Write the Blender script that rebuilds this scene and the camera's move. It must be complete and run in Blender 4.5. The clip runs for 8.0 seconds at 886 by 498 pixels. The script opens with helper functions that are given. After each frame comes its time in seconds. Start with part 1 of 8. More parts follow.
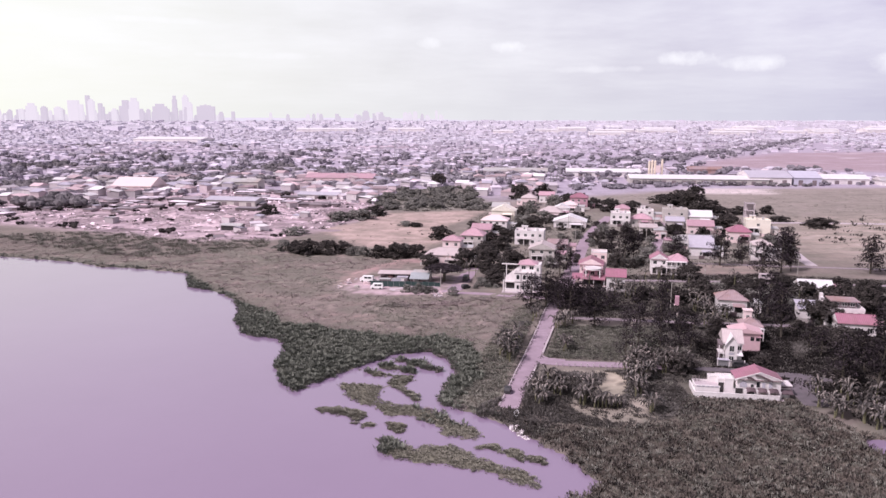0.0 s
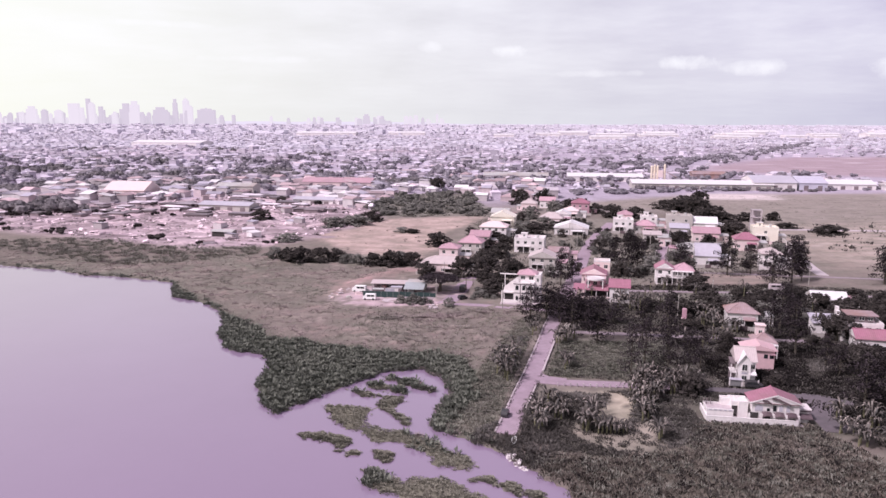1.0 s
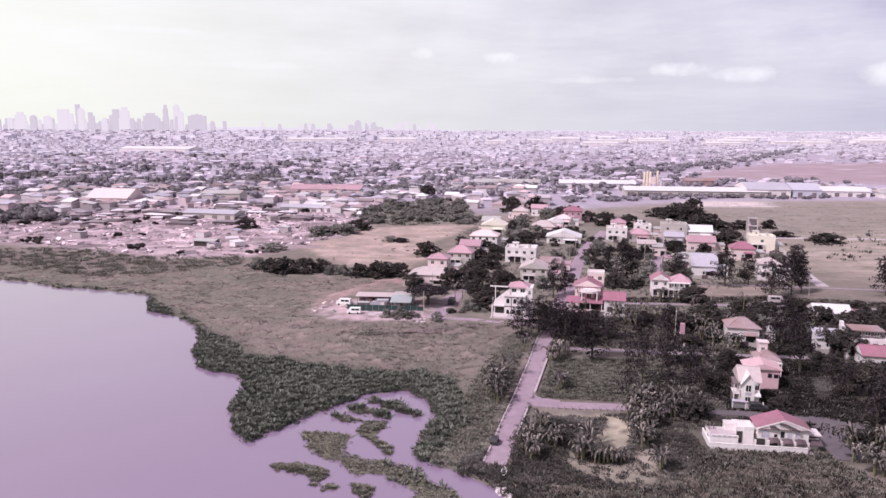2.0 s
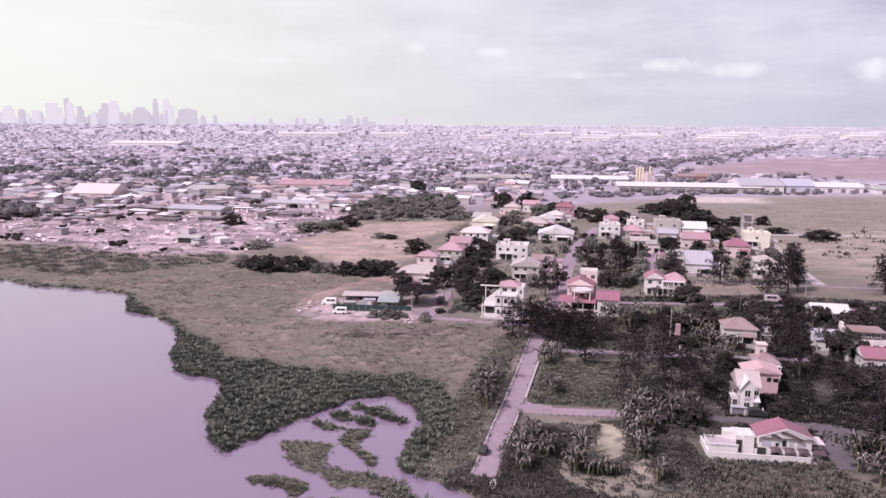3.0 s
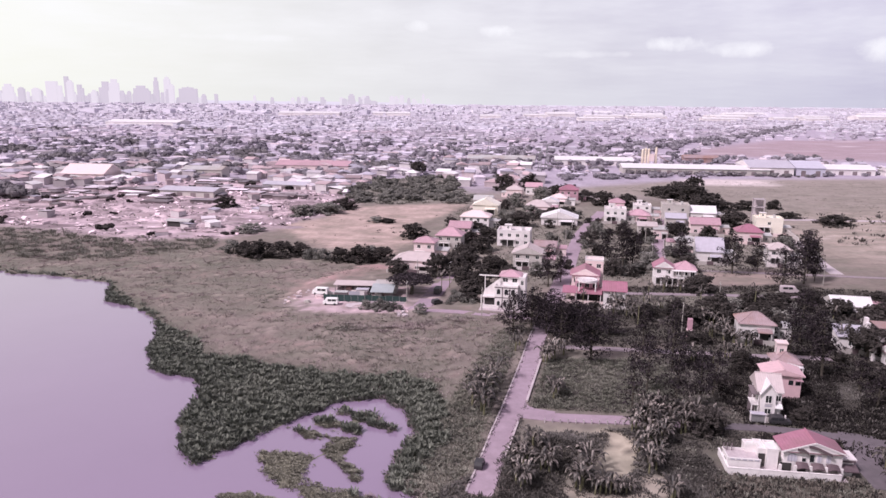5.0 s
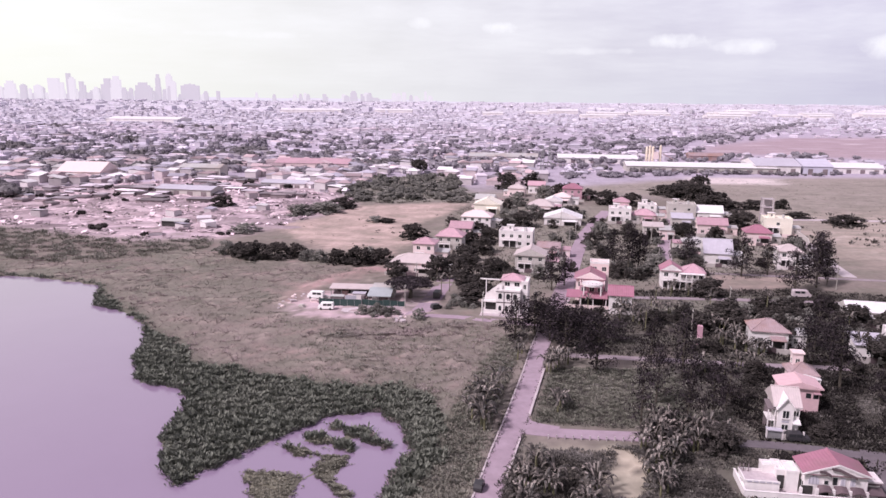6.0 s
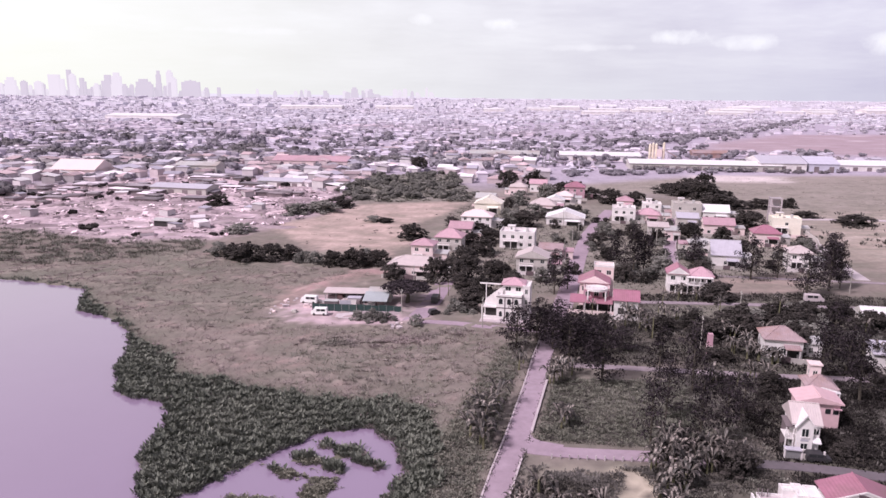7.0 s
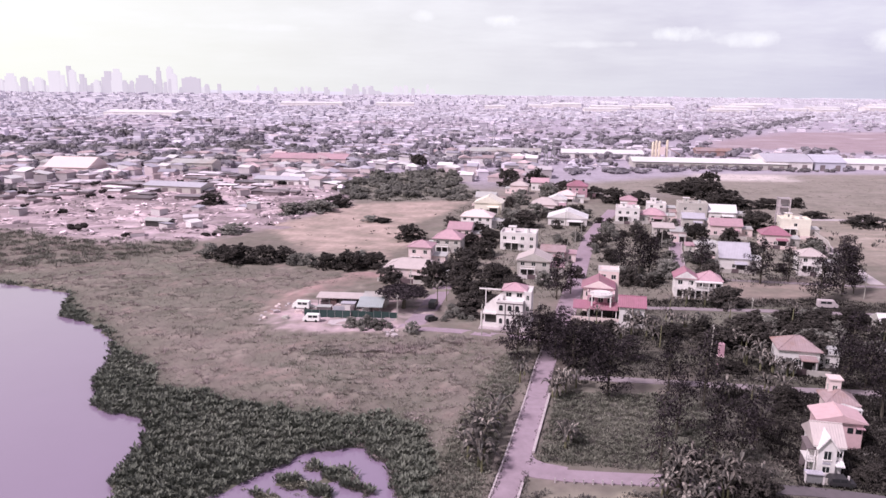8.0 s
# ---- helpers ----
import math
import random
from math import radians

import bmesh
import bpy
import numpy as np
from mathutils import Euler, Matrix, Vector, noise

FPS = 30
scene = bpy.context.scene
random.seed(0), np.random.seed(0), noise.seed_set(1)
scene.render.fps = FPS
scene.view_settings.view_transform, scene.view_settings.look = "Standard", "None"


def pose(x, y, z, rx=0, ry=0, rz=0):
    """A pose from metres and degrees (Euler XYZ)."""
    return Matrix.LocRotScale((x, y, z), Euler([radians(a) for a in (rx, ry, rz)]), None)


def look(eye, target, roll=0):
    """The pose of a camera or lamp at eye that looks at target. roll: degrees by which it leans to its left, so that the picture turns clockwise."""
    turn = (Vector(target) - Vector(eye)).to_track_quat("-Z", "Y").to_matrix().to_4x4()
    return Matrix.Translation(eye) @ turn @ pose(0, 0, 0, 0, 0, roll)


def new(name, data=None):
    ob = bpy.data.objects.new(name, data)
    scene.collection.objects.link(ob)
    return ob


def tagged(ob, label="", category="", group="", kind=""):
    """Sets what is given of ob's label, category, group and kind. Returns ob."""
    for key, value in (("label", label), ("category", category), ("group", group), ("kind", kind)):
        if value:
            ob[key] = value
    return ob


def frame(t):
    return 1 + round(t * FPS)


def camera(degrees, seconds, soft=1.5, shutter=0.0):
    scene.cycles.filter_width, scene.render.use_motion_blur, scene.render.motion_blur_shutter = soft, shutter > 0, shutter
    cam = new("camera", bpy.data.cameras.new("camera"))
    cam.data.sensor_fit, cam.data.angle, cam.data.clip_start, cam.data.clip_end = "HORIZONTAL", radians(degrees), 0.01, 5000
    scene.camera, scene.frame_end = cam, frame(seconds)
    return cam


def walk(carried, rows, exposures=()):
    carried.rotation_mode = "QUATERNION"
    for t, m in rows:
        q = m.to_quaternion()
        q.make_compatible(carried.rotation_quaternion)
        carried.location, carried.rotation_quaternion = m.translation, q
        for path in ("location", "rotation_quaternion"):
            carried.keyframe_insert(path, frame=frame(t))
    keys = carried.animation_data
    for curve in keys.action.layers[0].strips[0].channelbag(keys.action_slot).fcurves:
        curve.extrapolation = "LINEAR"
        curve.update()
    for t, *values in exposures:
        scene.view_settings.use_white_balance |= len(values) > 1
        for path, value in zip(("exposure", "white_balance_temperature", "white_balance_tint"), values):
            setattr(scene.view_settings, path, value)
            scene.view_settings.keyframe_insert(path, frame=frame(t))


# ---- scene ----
EXPOSURE, KELVIN, TINT = 0.25, 6150, 25
SKY, SUN_POWER = 0.08, 3.7
VEIL_DULL, VEIL_BRIGHT, VEIL_WHITE, VEIL_LOW, DIM_ZENITH = (0.53, 0.52, 0.60), (0.94, 1.0, 0.78), (0.96, 1.0, 0.92), (0.60, 0.62, 0.66), (0.165, 0.115, 0.195)
cam = camera(64.0, 8.0, soft=1.5)
# seconds, x, y, z, yaw, pitch, roll
ROWS = [
    (0.0, 0.00, -0.00, 60.00, 0.000, -10.821, 0.026),
    (0.5, 0.89, 5.44, 59.85, 0.035, -10.743, 0.060),
    (1.0, 1.66, 10.89, 59.71, 0.062, -10.518, 0.130),
    (1.5, 2.40, 16.13, 59.70, 0.009, -10.213, 0.209),
    (2.0, 3.03, 20.55, 59.75, -0.587, -10.038, 0.162),
    (3.5, 4.70, 30.21, 59.43, -1.291, -10.983, 0.327),
    (4.0, 5.20, 33.23, 59.46, -1.208, -11.640, 0.377),
    (4.5, 5.59, 36.63, 59.31, -1.132, -11.917, 0.426),
    (6.0, 6.90, 47.81, 59.27, -0.856, -12.270, 0.462),
    (6.5, 7.31, 51.89, 59.30, -0.803, -12.449, 0.483),
    (7.0, 7.83, 55.98, 59.30, -0.751, -12.546, 0.448),
    (7.5, 8.21, 60.20, 59.40, -0.734, -12.644, 0.516),
    (8.0, 8.75, 64.47, 59.25, -0.683, -12.800, 0.515),
]
walk(cam, [(t, pose(x, y, z, 90 + pitch, 0, yaw) @ pose(0, 0, 0, 0, 0, roll)) for t, x, y, z, yaw, pitch, roll in ROWS],
     exposures=[(t, EXPOSURE + e, KELVIN, TINT) for t, e in ((0.0, 0.0), (2.0, -0.04), (3.5, -0.08), (4.5, -0.07), (6.0, 0.02), (8.0, 0.03))])

# ---- world and light ----
world = bpy.data.worlds.new("sky")
scene.world = world
world.use_nodes = True
wn, wl = world.node_tree.nodes, world.node_tree.links
wn.clear()


def wnode(kind, **values):
    n = wn.new(kind)
    for k, v in values.items():
        n.inputs[k].default_value = v
    return n


def wmath(op, a, b=None, clamp=False):
    n = wn.new("ShaderNodeMath")
    n.operation, n.use_clamp = op, clamp
    for i, v in enumerate((a, b)):
        if v is None:
            continue
        if isinstance(v, (int, float)):
            n.inputs[i].default_value = v
        else:
            wl.new(v, n.inputs[i])
    return n.outputs[0]


def wmix(fac, a, b):
    n = wn.new("ShaderNodeMix")
    n.data_type = "RGBA"
    for s, v in ((n.inputs[0], fac), (n.inputs[6], a), (n.inputs[7], b)):
        if isinstance(v, (int, float)):
            s.default_value = v
        elif isinstance(v, tuple):
            s.default_value = (*v, 1)
        else:
            wl.new(v, s)
    return n.outputs[2]


SUN_FROM = Vector((-0.57, -0.35, 0.76)).normalized()
tc = wn.new("ShaderNodeTexCoord")
sep = wn.new("ShaderNodeSeparateXYZ")
wl.new(tc.outputs["Generated"], sep.inputs[0])
sx, sy, sz = sep.outputs
# cloud deck: direction laid out on a flat layer overhead
up = wmath("ADD", wmath("MAXIMUM", sz, 0.0), 0.12)
flat = wn.new("ShaderNodeCombineXYZ")
wl.new(wmath("DIVIDE", sx, up), flat.inputs[0])
wl.new(wmath("DIVIDE", sy, up), flat.inputs[1])
big = wnode("ShaderNodeTexNoise", Scale=0.55, Detail=5.0, Roughness=0.55)
wl.new(flat.outputs[0], big.inputs["Vector"])
small = wnode("ShaderNodeTexNoise", Scale=2.1, Detail=6.0, Roughness=0.6)
wl.new(flat.outputs[0], small.inputs["Vector"])
cloud = wmath("MULTIPLY_ADD", big.outputs[0], 0.7)
cloud.node.inputs[2].default_value = 0.0
cloud = wmath("ADD", cloud, wmath("MULTIPLY", small.outputs[0], 0.3))
ramp = wn.new("ShaderNodeValToRGB")
ramp.color_ramp.elements[0].position, ramp.color_ramp.elements[1].position = 0.38, 0.62
wl.new(cloud, ramp.inputs[0])
sky = wn.new("ShaderNodeTexSky")
sky.sky_type, sky.sun_disc = "NISHITA", False
sky.sun_elevation = math.asin(SUN_FROM.z)
sky.sun_rotation = math.atan2(SUN_FROM.x, SUN_FROM.y)
sky.dust_density, sky.air_density = 4.0, 1.0
blue = wn.new("ShaderNodeMix")
blue.data_type, blue.blend_type = "RGBA", "MULTIPLY"
blue.inputs[0].default_value = 1.0
wl.new(sky.outputs[0], blue.inputs[6])
blue.inputs[7].default_value = (SKY, SKY, SKY, 1)
# veil of high cloud: brighter towards the left of the flight line, greyer to the right
side = wmath("MULTIPLY_ADD", sx, -0.85, clamp=True)
side.node.inputs[2].default_value = 0.42
veil = wmix(side, VEIL_DULL, VEIL_BRIGHT)
lit = wmix(wmath("MULTIPLY", ramp.outputs[0], 0.55), veil, VEIL_WHITE)
# haze belt along the horizon
low = wmath("SUBTRACT", 1.0, wmath("MULTIPLY", wmath("ABSOLUTE", sz), 9.0), clamp=True)
hazed = wmix(wmath("MULTIPLY", low, 0.75), lit, wmix(side, VEIL_LOW, VEIL_BRIGHT))
# unseen sky overhead dimmed to lilac-grey, added to deepen and tint shade
high = wmath("MULTIPLY", wmath("SUBTRACT", sz, 0.25), 2.5, clamp=True)
hazed = wmix(wmath("MULTIPLY", high, 0.7), hazed, DIM_ZENITH)
# small bright cumulus low over the plain: x and z of the direction, half widths, brightness
puff = wnode("ShaderNodeTexNoise", Scale=26.0, Detail=5.0, Roughness=0.6)
wl.new(tc.outputs["Generated"], puff.inputs["Vector"])
for cx, cz, ax_, az_, amt in ((0.317, 0.071, 0.036, 0.009, 0.75), (0.390, 0.063, 0.032, 0.008, 0.6), (0.084, 0.088, 0.022, 0.007, 0.8), (-0.018, 0.093, 0.015, 0.007, 0.6), (0.526, 0.059, 0.026, 0.012, 0.7), (-0.24, 0.075, 0.06, 0.004, 0.35), (-0.36, 0.115, 0.05, 0.004, 0.35), (0.20, 0.058, 0.05, 0.004, 0.35)):
    u2 = wmath("POWER", wmath("DIVIDE", wmath("SUBTRACT", sx, cx), ax_), 2.0)
    v2 = wmath("POWER", wmath("DIVIDE", wmath("SUBTRACT", sz, cz), az_), 2.0)
    edge = wmath("SUBTRACT", wmath("MULTIPLY", puff.outputs[0], 2.6), wmath("ADD", wmath("MULTIPLY", wmath("ADD", u2, v2), 0.5), 0.55), clamp=True)
    ahead = wmath("MULTIPLY", sy, 5.0, clamp=True)
    hazed = wmix(wmath("MULTIPLY", wmath("MULTIPLY", edge, ahead), amt), hazed, VEIL_WHITE)
final = wmix(0.88, blue.outputs[2], hazed)
bg = wn.new("ShaderNodeBackground")
wl.new(final, bg.inputs[0])
wo = wn.new("ShaderNodeOutputWorld")
wl.new(bg.outputs[0], wo.inputs[0])

sun = new("sun", bpy.data.lights.new("sun", "SUN"))
sun.data.energy, sun.data.angle, sun.data.color = SUN_POWER, radians(9), (1.0, 0.93, 0.90)
sun.matrix_world = look(SUN_FROM * 500, (0, 0, 0))


# ---- materials ----
def mat(name, color, rough=0.8, var=0.25, scale=1.0, bump=0.3, metal=0.0, spec=0.3, second=None, island=0.0, per=0.0, attr=False, stripe=0.0):
    """A surface with grain and stains at two scales. second: colour of the stains; island, per: spread of value per piece and per object;
    attr: takes its base colour from the mesh's own colour layer; stripe: width of the corrugation in metres."""
    m = bpy.data.materials.new(name)
    m.use_nodes = True
    nt, ln = m.node_tree.nodes, m.node_tree.links
    p = nt["Principled BSDF"]
    p.inputs["Roughness"].default_value, p.inputs["Metallic"].default_value = rough, metal
    p.inputs["Specular IOR Level"].default_value = spec
    co = nt.new("ShaderNodeTexCoord")
    fine, wide = nt.new("ShaderNodeTexNoise"), nt.new("ShaderNodeTexNoise")
    for n, s, dtl in ((fine, scale, 5), (wide, scale * 0.11, 4)):
        n.inputs["Scale"].default_value, n.inputs["Detail"].default_value = s, dtl
        n.inputs["Roughness"].default_value = 0.65
        ln.new(co.outputs["Object"], n.inputs["Vector"])

    def mathn(op, a, b, c=None):
        n = nt.new("ShaderNodeMath")
        n.operation = op
        for i, v in enumerate((a, b, c)):
            if v is None:
                continue
            if isinstance(v, (int, float)):
                n.inputs[i].default_value = v
            else:
                ln.new(v, n.inputs[i])
        return n.outputs[0]

    value = mathn("ADD", mathn("MULTIPLY_ADD", fine.outputs[0], 2.4 * var, 1 - 1.2 * var), mathn("MULTIPLY_ADD", wide.outputs[0], 1.6 * var, -0.8 * var))
    if island:
        g = nt.new("ShaderNodeNewGeometry")
        # a few pale pieces among many dark ones where the spread is wide
        spread_ = mathn("POWER", g.outputs["Random Per Island"], 2.2) if island > 0.55 else g.outputs["Random Per Island"]
        value = mathn("MULTIPLY", value, mathn("MULTIPLY_ADD", spread_, (3.2 if island > 0.55 else 2.0) * island, 1 - island))
    if per:
        o = nt.new("ShaderNodeObjectInfo")
        value = mathn("MULTIPLY", value, mathn("MULTIPLY_ADD", o.outputs["Random"], 2 * per, 1 - per))
    mixn = nt.new("ShaderNodeMix")
    mixn.data_type = "RGBA"
    mixn.inputs[6].default_value = (*color, 1)
    mixn.inputs[7].default_value = (*(second or color), 1)
    r = nt.new("ShaderNodeValToRGB")
    r.color_ramp.elements[0].position, r.color_ramp.elements[1].position = 0.45, 0.65
    ln.new(wide.outputs[0], r.inputs[0])
    ln.new(r.outputs[0], mixn.inputs[0])
    base = mixn.outputs[2]
    if attr:
        a = nt.new("ShaderNodeVertexColor")
        a.layer_name = "Col"
        base = a.outputs[0]
    mul = nt.new("ShaderNodeVectorMath")
    mul.operation = "SCALE"
    ln.new(base, mul.inputs[0])
    ln.new(value, mul.inputs["Scale"])
    ln.new(mul.outputs[0], p.inputs["Base Color"])
    if bump or stripe:
        b = nt.new("ShaderNodeBump")
        b.inputs["Strength"].default_value = min(1.0, bump + (0.6 if stripe else 0))
        b.inputs["Distance"].default_value = 0.06
        hgt = fine.outputs[0]
        if stripe:
            w = nt.new("ShaderNodeTexWave")
            w.inputs["Scale"].default_value = 0.314 / stripe
            w.inputs["Distortion"].default_value = 0.0
            ln.new(co.outputs["Object"], w.inputs["Vector"])
            hgt = w.outputs[1]
        ln.new(hgt, b.inputs["Height"])
        ln.new(b.outputs[0], p.inputs["Normal"])
    return m


M_GROUND = mat("ground_soil", (0.2, 0.17, 0.12), 0.95, 0.32, 0.4, 0.6, spec=0.05, attr=True)
M_MARSH = mat("marsh_leaf", (0.142, 0.149, 0.124), 0.8, 0.45, 0.5, 0.0, spec=0.12, second=(0.158, 0.162, 0.136), island=0.5)
M_ISLET = mat("islet_leaf", (0.20, 0.19, 0.155), 0.9, 0.4, 0.5, 0.0, spec=0.05, second=(0.215, 0.2, 0.165), island=0.45)
M_PLOTGRASS = mat("plot_grass_leaf", (0.165, 0.162, 0.135), 0.85, 0.4, 0.5, 0.0, spec=0.08, second=(0.21, 0.2, 0.17), island=0.45)
M_SHOREWEED = mat("shore_weed_leaf", (0.125, 0.105, 0.092), 0.9, 0.4, 0.5, 0.0, spec=0.05, second=(0.17, 0.148, 0.13), island=0.42)
M_MEADOW = mat("meadow_weed_leaf", (0.24, 0.222, 0.19), 0.9, 0.35, 0.4, 0.0, spec=0.05, second=(0.2, 0.19, 0.158), island=0.35)
M_GRASS = mat("dry_grass", (0.295, 0.235, 0.236), 0.9, 0.3, 0.3, 0.0, spec=0.05, second=(0.2, 0.194, 0.168), island=0.35)
M_WEED = mat("weed_leaf", (0.080, 0.072, 0.067), 0.9, 0.4, 0.5, 0.0, spec=0.05, second=(0.147, 0.134, 0.127), island=0.4)
M_LEAF = mat("tree_leaf", (0.047, 0.0405, 0.038), 0.85, 0.3, 0.6, 0.0, spec=0.08, island=0.5, per=0.35)
M_NEEDLE = mat("casuarina_needle", (0.033, 0.0265, 0.030), 0.9, 0.3, 0.6, 0.0, spec=0.03, island=0.6, per=0.25)
M_SCRUB = mat("scrub_leaf", (0.172, 0.163, 0.15), 0.9, 0.35, 0.5, 0.0, spec=0.05, second=(0.106, 0.100, 0.091), island=0.45, per=0.3)
M_BANANA = mat("banana_leaf", (0.085, 0.072, 0.065), 0.5, 0.35, 0.8, 0.0, spec=0.3, second=(0.225, 0.19, 0.178), island=0.7, per=0.3)
# dark green undergrowth, made nearly black with shade put into its colour
M_UNDER = mat("shaded_undergrowth_leaf", (0.025, 0.0215, 0.0215), 0.9, 0.4, 0.5, 0.0, spec=0.03, second=(0.05, 0.044, 0.042), island=0.45)
M_PALEWEED = mat("pale_weed_leaf", (0.207, 0.198, 0.174), 0.9, 0.4, 0.5, 0.0, spec=0.05, second=(0.151, 0.145, 0.123), island=0.42)
M_BARK = mat("bark", (0.10, 0.085, 0.07), 0.9, 0.35, 3.0, 0.5)
M_STALK = mat("banana_stalk", (0.16, 0.15, 0.09), 0.8, 0.35, 3.0, 0.3)
M_ROAD = mat("worn_concrete_road", (0.345, 0.262, 0.312), 0.85, 0.24, 0.5, 0.2, second=(0.27, 0.20, 0.24))
M_LANE = mat("grey_worn_lane", (0.29, 0.235, 0.26), 0.9, 0.3, 0.7, 0.3, second=(0.20, 0.165, 0.17))
M_ASPHALT = mat("dark_worn_drive", (0.15, 0.125, 0.14), 0.9, 0.25, 0.8, 0.3, second=(0.115, 0.098, 0.108))
M_KERB = mat("kerb_concrete", (0.497, 0.423, 0.446), 0.85, 0.3, 1.2, 0.3, second=(0.386, 0.324, 0.340))
M_PLOT = mat("concrete", (0.44, 0.38, 0.40), 0.85, 0.25, 1.2, 0.3, per=0.15)
M_WHITE = mat("white_paint", (0.72, 0.67, 0.67), 0.7, 0.2, 0.7, 0.1, second=(0.58, 0.52, 0.53))
M_CREAM = mat("cream_paint", (0.76, 0.70, 0.62), 0.6, 0.14, 1.0, 0.1, second=(0.70, 0.63, 0.55))
M_PINK = mat("pink_paint", (0.48, 0.275, 0.335), 0.65, 0.16, 1.0, 0.1, second=(0.40, 0.25, 0.29))
M_ROSE = mat("rose_house_paint", (0.60, 0.40, 0.43), 0.65, 0.16, 1.0, 0.1, second=(0.54, 0.37, 0.39))
M_PALEPINK = mat("pale_pink_paint", (0.70, 0.56, 0.57), 0.65, 0.14, 1.0, 0.1, second=(0.68, 0.54, 0.52))
M_GREY = mat("bare_cement_wall", (0.48, 0.44, 0.42), 0.85, 0.2, 1.2, 0.2, second=(0.40, 0.36, 0.35))
M_REDROOF = mat("red_roof_sheet", (0.36, 0.155, 0.215), 0.5, 0.2, 0.8, 0.1, second=(0.27, 0.14, 0.165), stripe=0.5, per=0.1)
M_PINKROOF = mat("faded_red_roof_sheet", (0.47, 0.29, 0.34), 0.6, 0.2, 0.8, 0.1, second=(0.38, 0.25, 0.28), stripe=0.5, per=0.1)
M_RUSTROOF = mat("rusty_brown_roof", (0.34, 0.25, 0.265), 0.7, 0.25, 0.8, 0.1, second=(0.28, 0.17, 0.15), stripe=0.5)
M_LILACROOF = mat("blue_grey_roof", (0.45, 0.42, 0.48), 0.5, 0.15, 0.6, 0.1, stripe=0.5)
M_WHITEROOF = mat("white_roof_sheet", (0.69, 0.655, 0.67), 0.5, 0.12, 0.6, 0.1, stripe=0.5)
M_TANROOF = mat("tan_roof_sheet", (0.50, 0.42, 0.42), 0.6, 0.15, 0.6, 0.1, stripe=0.5)
M_ZINC = mat("galvanised_sheet", (0.50, 0.48, 0.48), 0.5, 0.2, 0.5, 0.1, metal=0.2, stripe=0.5, second=(0.4, 0.34, 0.32))
M_TRIM = mat("dark_brown_trim", (0.10, 0.07, 0.08), 0.7, 0.2, 2.0, 0.0, second=(0.14, 0.10, 0.11))
M_GLASS = mat("dark_window_glass", (0.025, 0.027, 0.03), 0.12, 0.1, 1.0, 0.0, spec=0.6)
M_FRAME = mat("window_frame_paint", (0.72, 0.70, 0.68), 0.5, 0.1, 2.0, 0.0)
# dark panel paint standing in for the shade inside openings
M_DARK = mat("opening_shade_paint", (0.05, 0.045, 0.045), 0.9, 0.2, 1.0, 0.0)
M_TEAL = mat("grey_green_sheet", (0.36, 0.385, 0.40), 0.5, 0.2, 0.5, 0.1, stripe=0.5, second=(0.30, 0.31, 0.33))
M_GREEN = mat("green_tarpaulin", (0.035, 0.062, 0.06), 0.6, 0.25, 1.2, 0.2)
M_STEEL = mat("painted_steel", (0.30, 0.29, 0.30), 0.5, 0.15, 2.0, 0.0, metal=0.4)
M_POLE = mat("weathered_pole", (0.34, 0.31, 0.29), 0.85, 0.2, 2.0, 0.1)
M_YELLOW = mat("yellow_plant_paint", (0.70, 0.60, 0.49), 0.6, 0.2, 0.3, 0.0)
M_BLUE = mat("blue_sheet", (0.50, 0.475, 0.56), 0.5, 0.15, 0.3, 0.0, stripe=1.0)
M_CARWHITE = mat("white_car_paint", (0.8, 0.79, 0.78), 0.25, 0.05, 1.0, 0.0, spec=0.5)
M_CARDARK = mat("dark_car_paint", (0.035, 0.032, 0.036), 0.5, 0.1, 1.0, 0.0, spec=0.5)
M_TYRE = mat("tyre_rubber", (0.03, 0.03, 0.03), 0.9, 0.1, 3.0, 0.0)
# town walls and roofs: some haze put into the colour as pale lilac
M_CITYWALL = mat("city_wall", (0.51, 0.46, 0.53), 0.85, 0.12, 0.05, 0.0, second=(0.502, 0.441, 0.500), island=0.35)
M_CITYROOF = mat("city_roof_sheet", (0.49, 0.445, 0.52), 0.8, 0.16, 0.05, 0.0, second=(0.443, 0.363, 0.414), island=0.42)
M_SHEDROOF = mat("shed_roof_sheet", (0.42, 0.37, 0.41), 0.8, 0.25, 0.08, 0.0, second=(0.30, 0.235, 0.25), island=0.58)
# town leaves several times paler than near ones, haze painted in
M_CITYTREE = mat("hazed_town_leaf", (0.21, 0.19, 0.215), 0.95, 0.2, 0.1, 0.0, spec=0.05, island=0.4)
M_BELT = mat("hazed_belt_leaf", (0.155, 0.14, 0.148), 0.95, 0.25, 0.1, 0.0, spec=0.05, island=0.4)
# walls, roofs and trees further off: haze painted into the base colours
M_HAZEWALL = mat("hazed_city_wall", (0.55, 0.52, 0.59), 0.85, 0.1, 0.03, 0.0, second=(0.56, 0.517, 0.574), island=0.22)
M_HAZEROOF = mat("hazed_city_roof", (0.56, 0.52, 0.59), 0.8, 0.1, 0.03, 0.0, second=(0.537, 0.486, 0.54), island=0.16)
M_HAZEFARTREE = mat("hazed_far_tree", (0.53, 0.495, 0.545), 0.95, 0.12, 0.03, 0.0, spec=0.05, island=0.2)
M_HAZETREE = mat("hazed_city_tree", (0.41, 0.37, 0.42), 0.9, 0.15, 0.05, 0.0, island=0.25)
M_DEBRIS = mat("debris_soil", (0.47, 0.365, 0.395), 0.95, 0.4, 0.35, 0.4, second=(0.27, 0.205, 0.22), island=0.5)
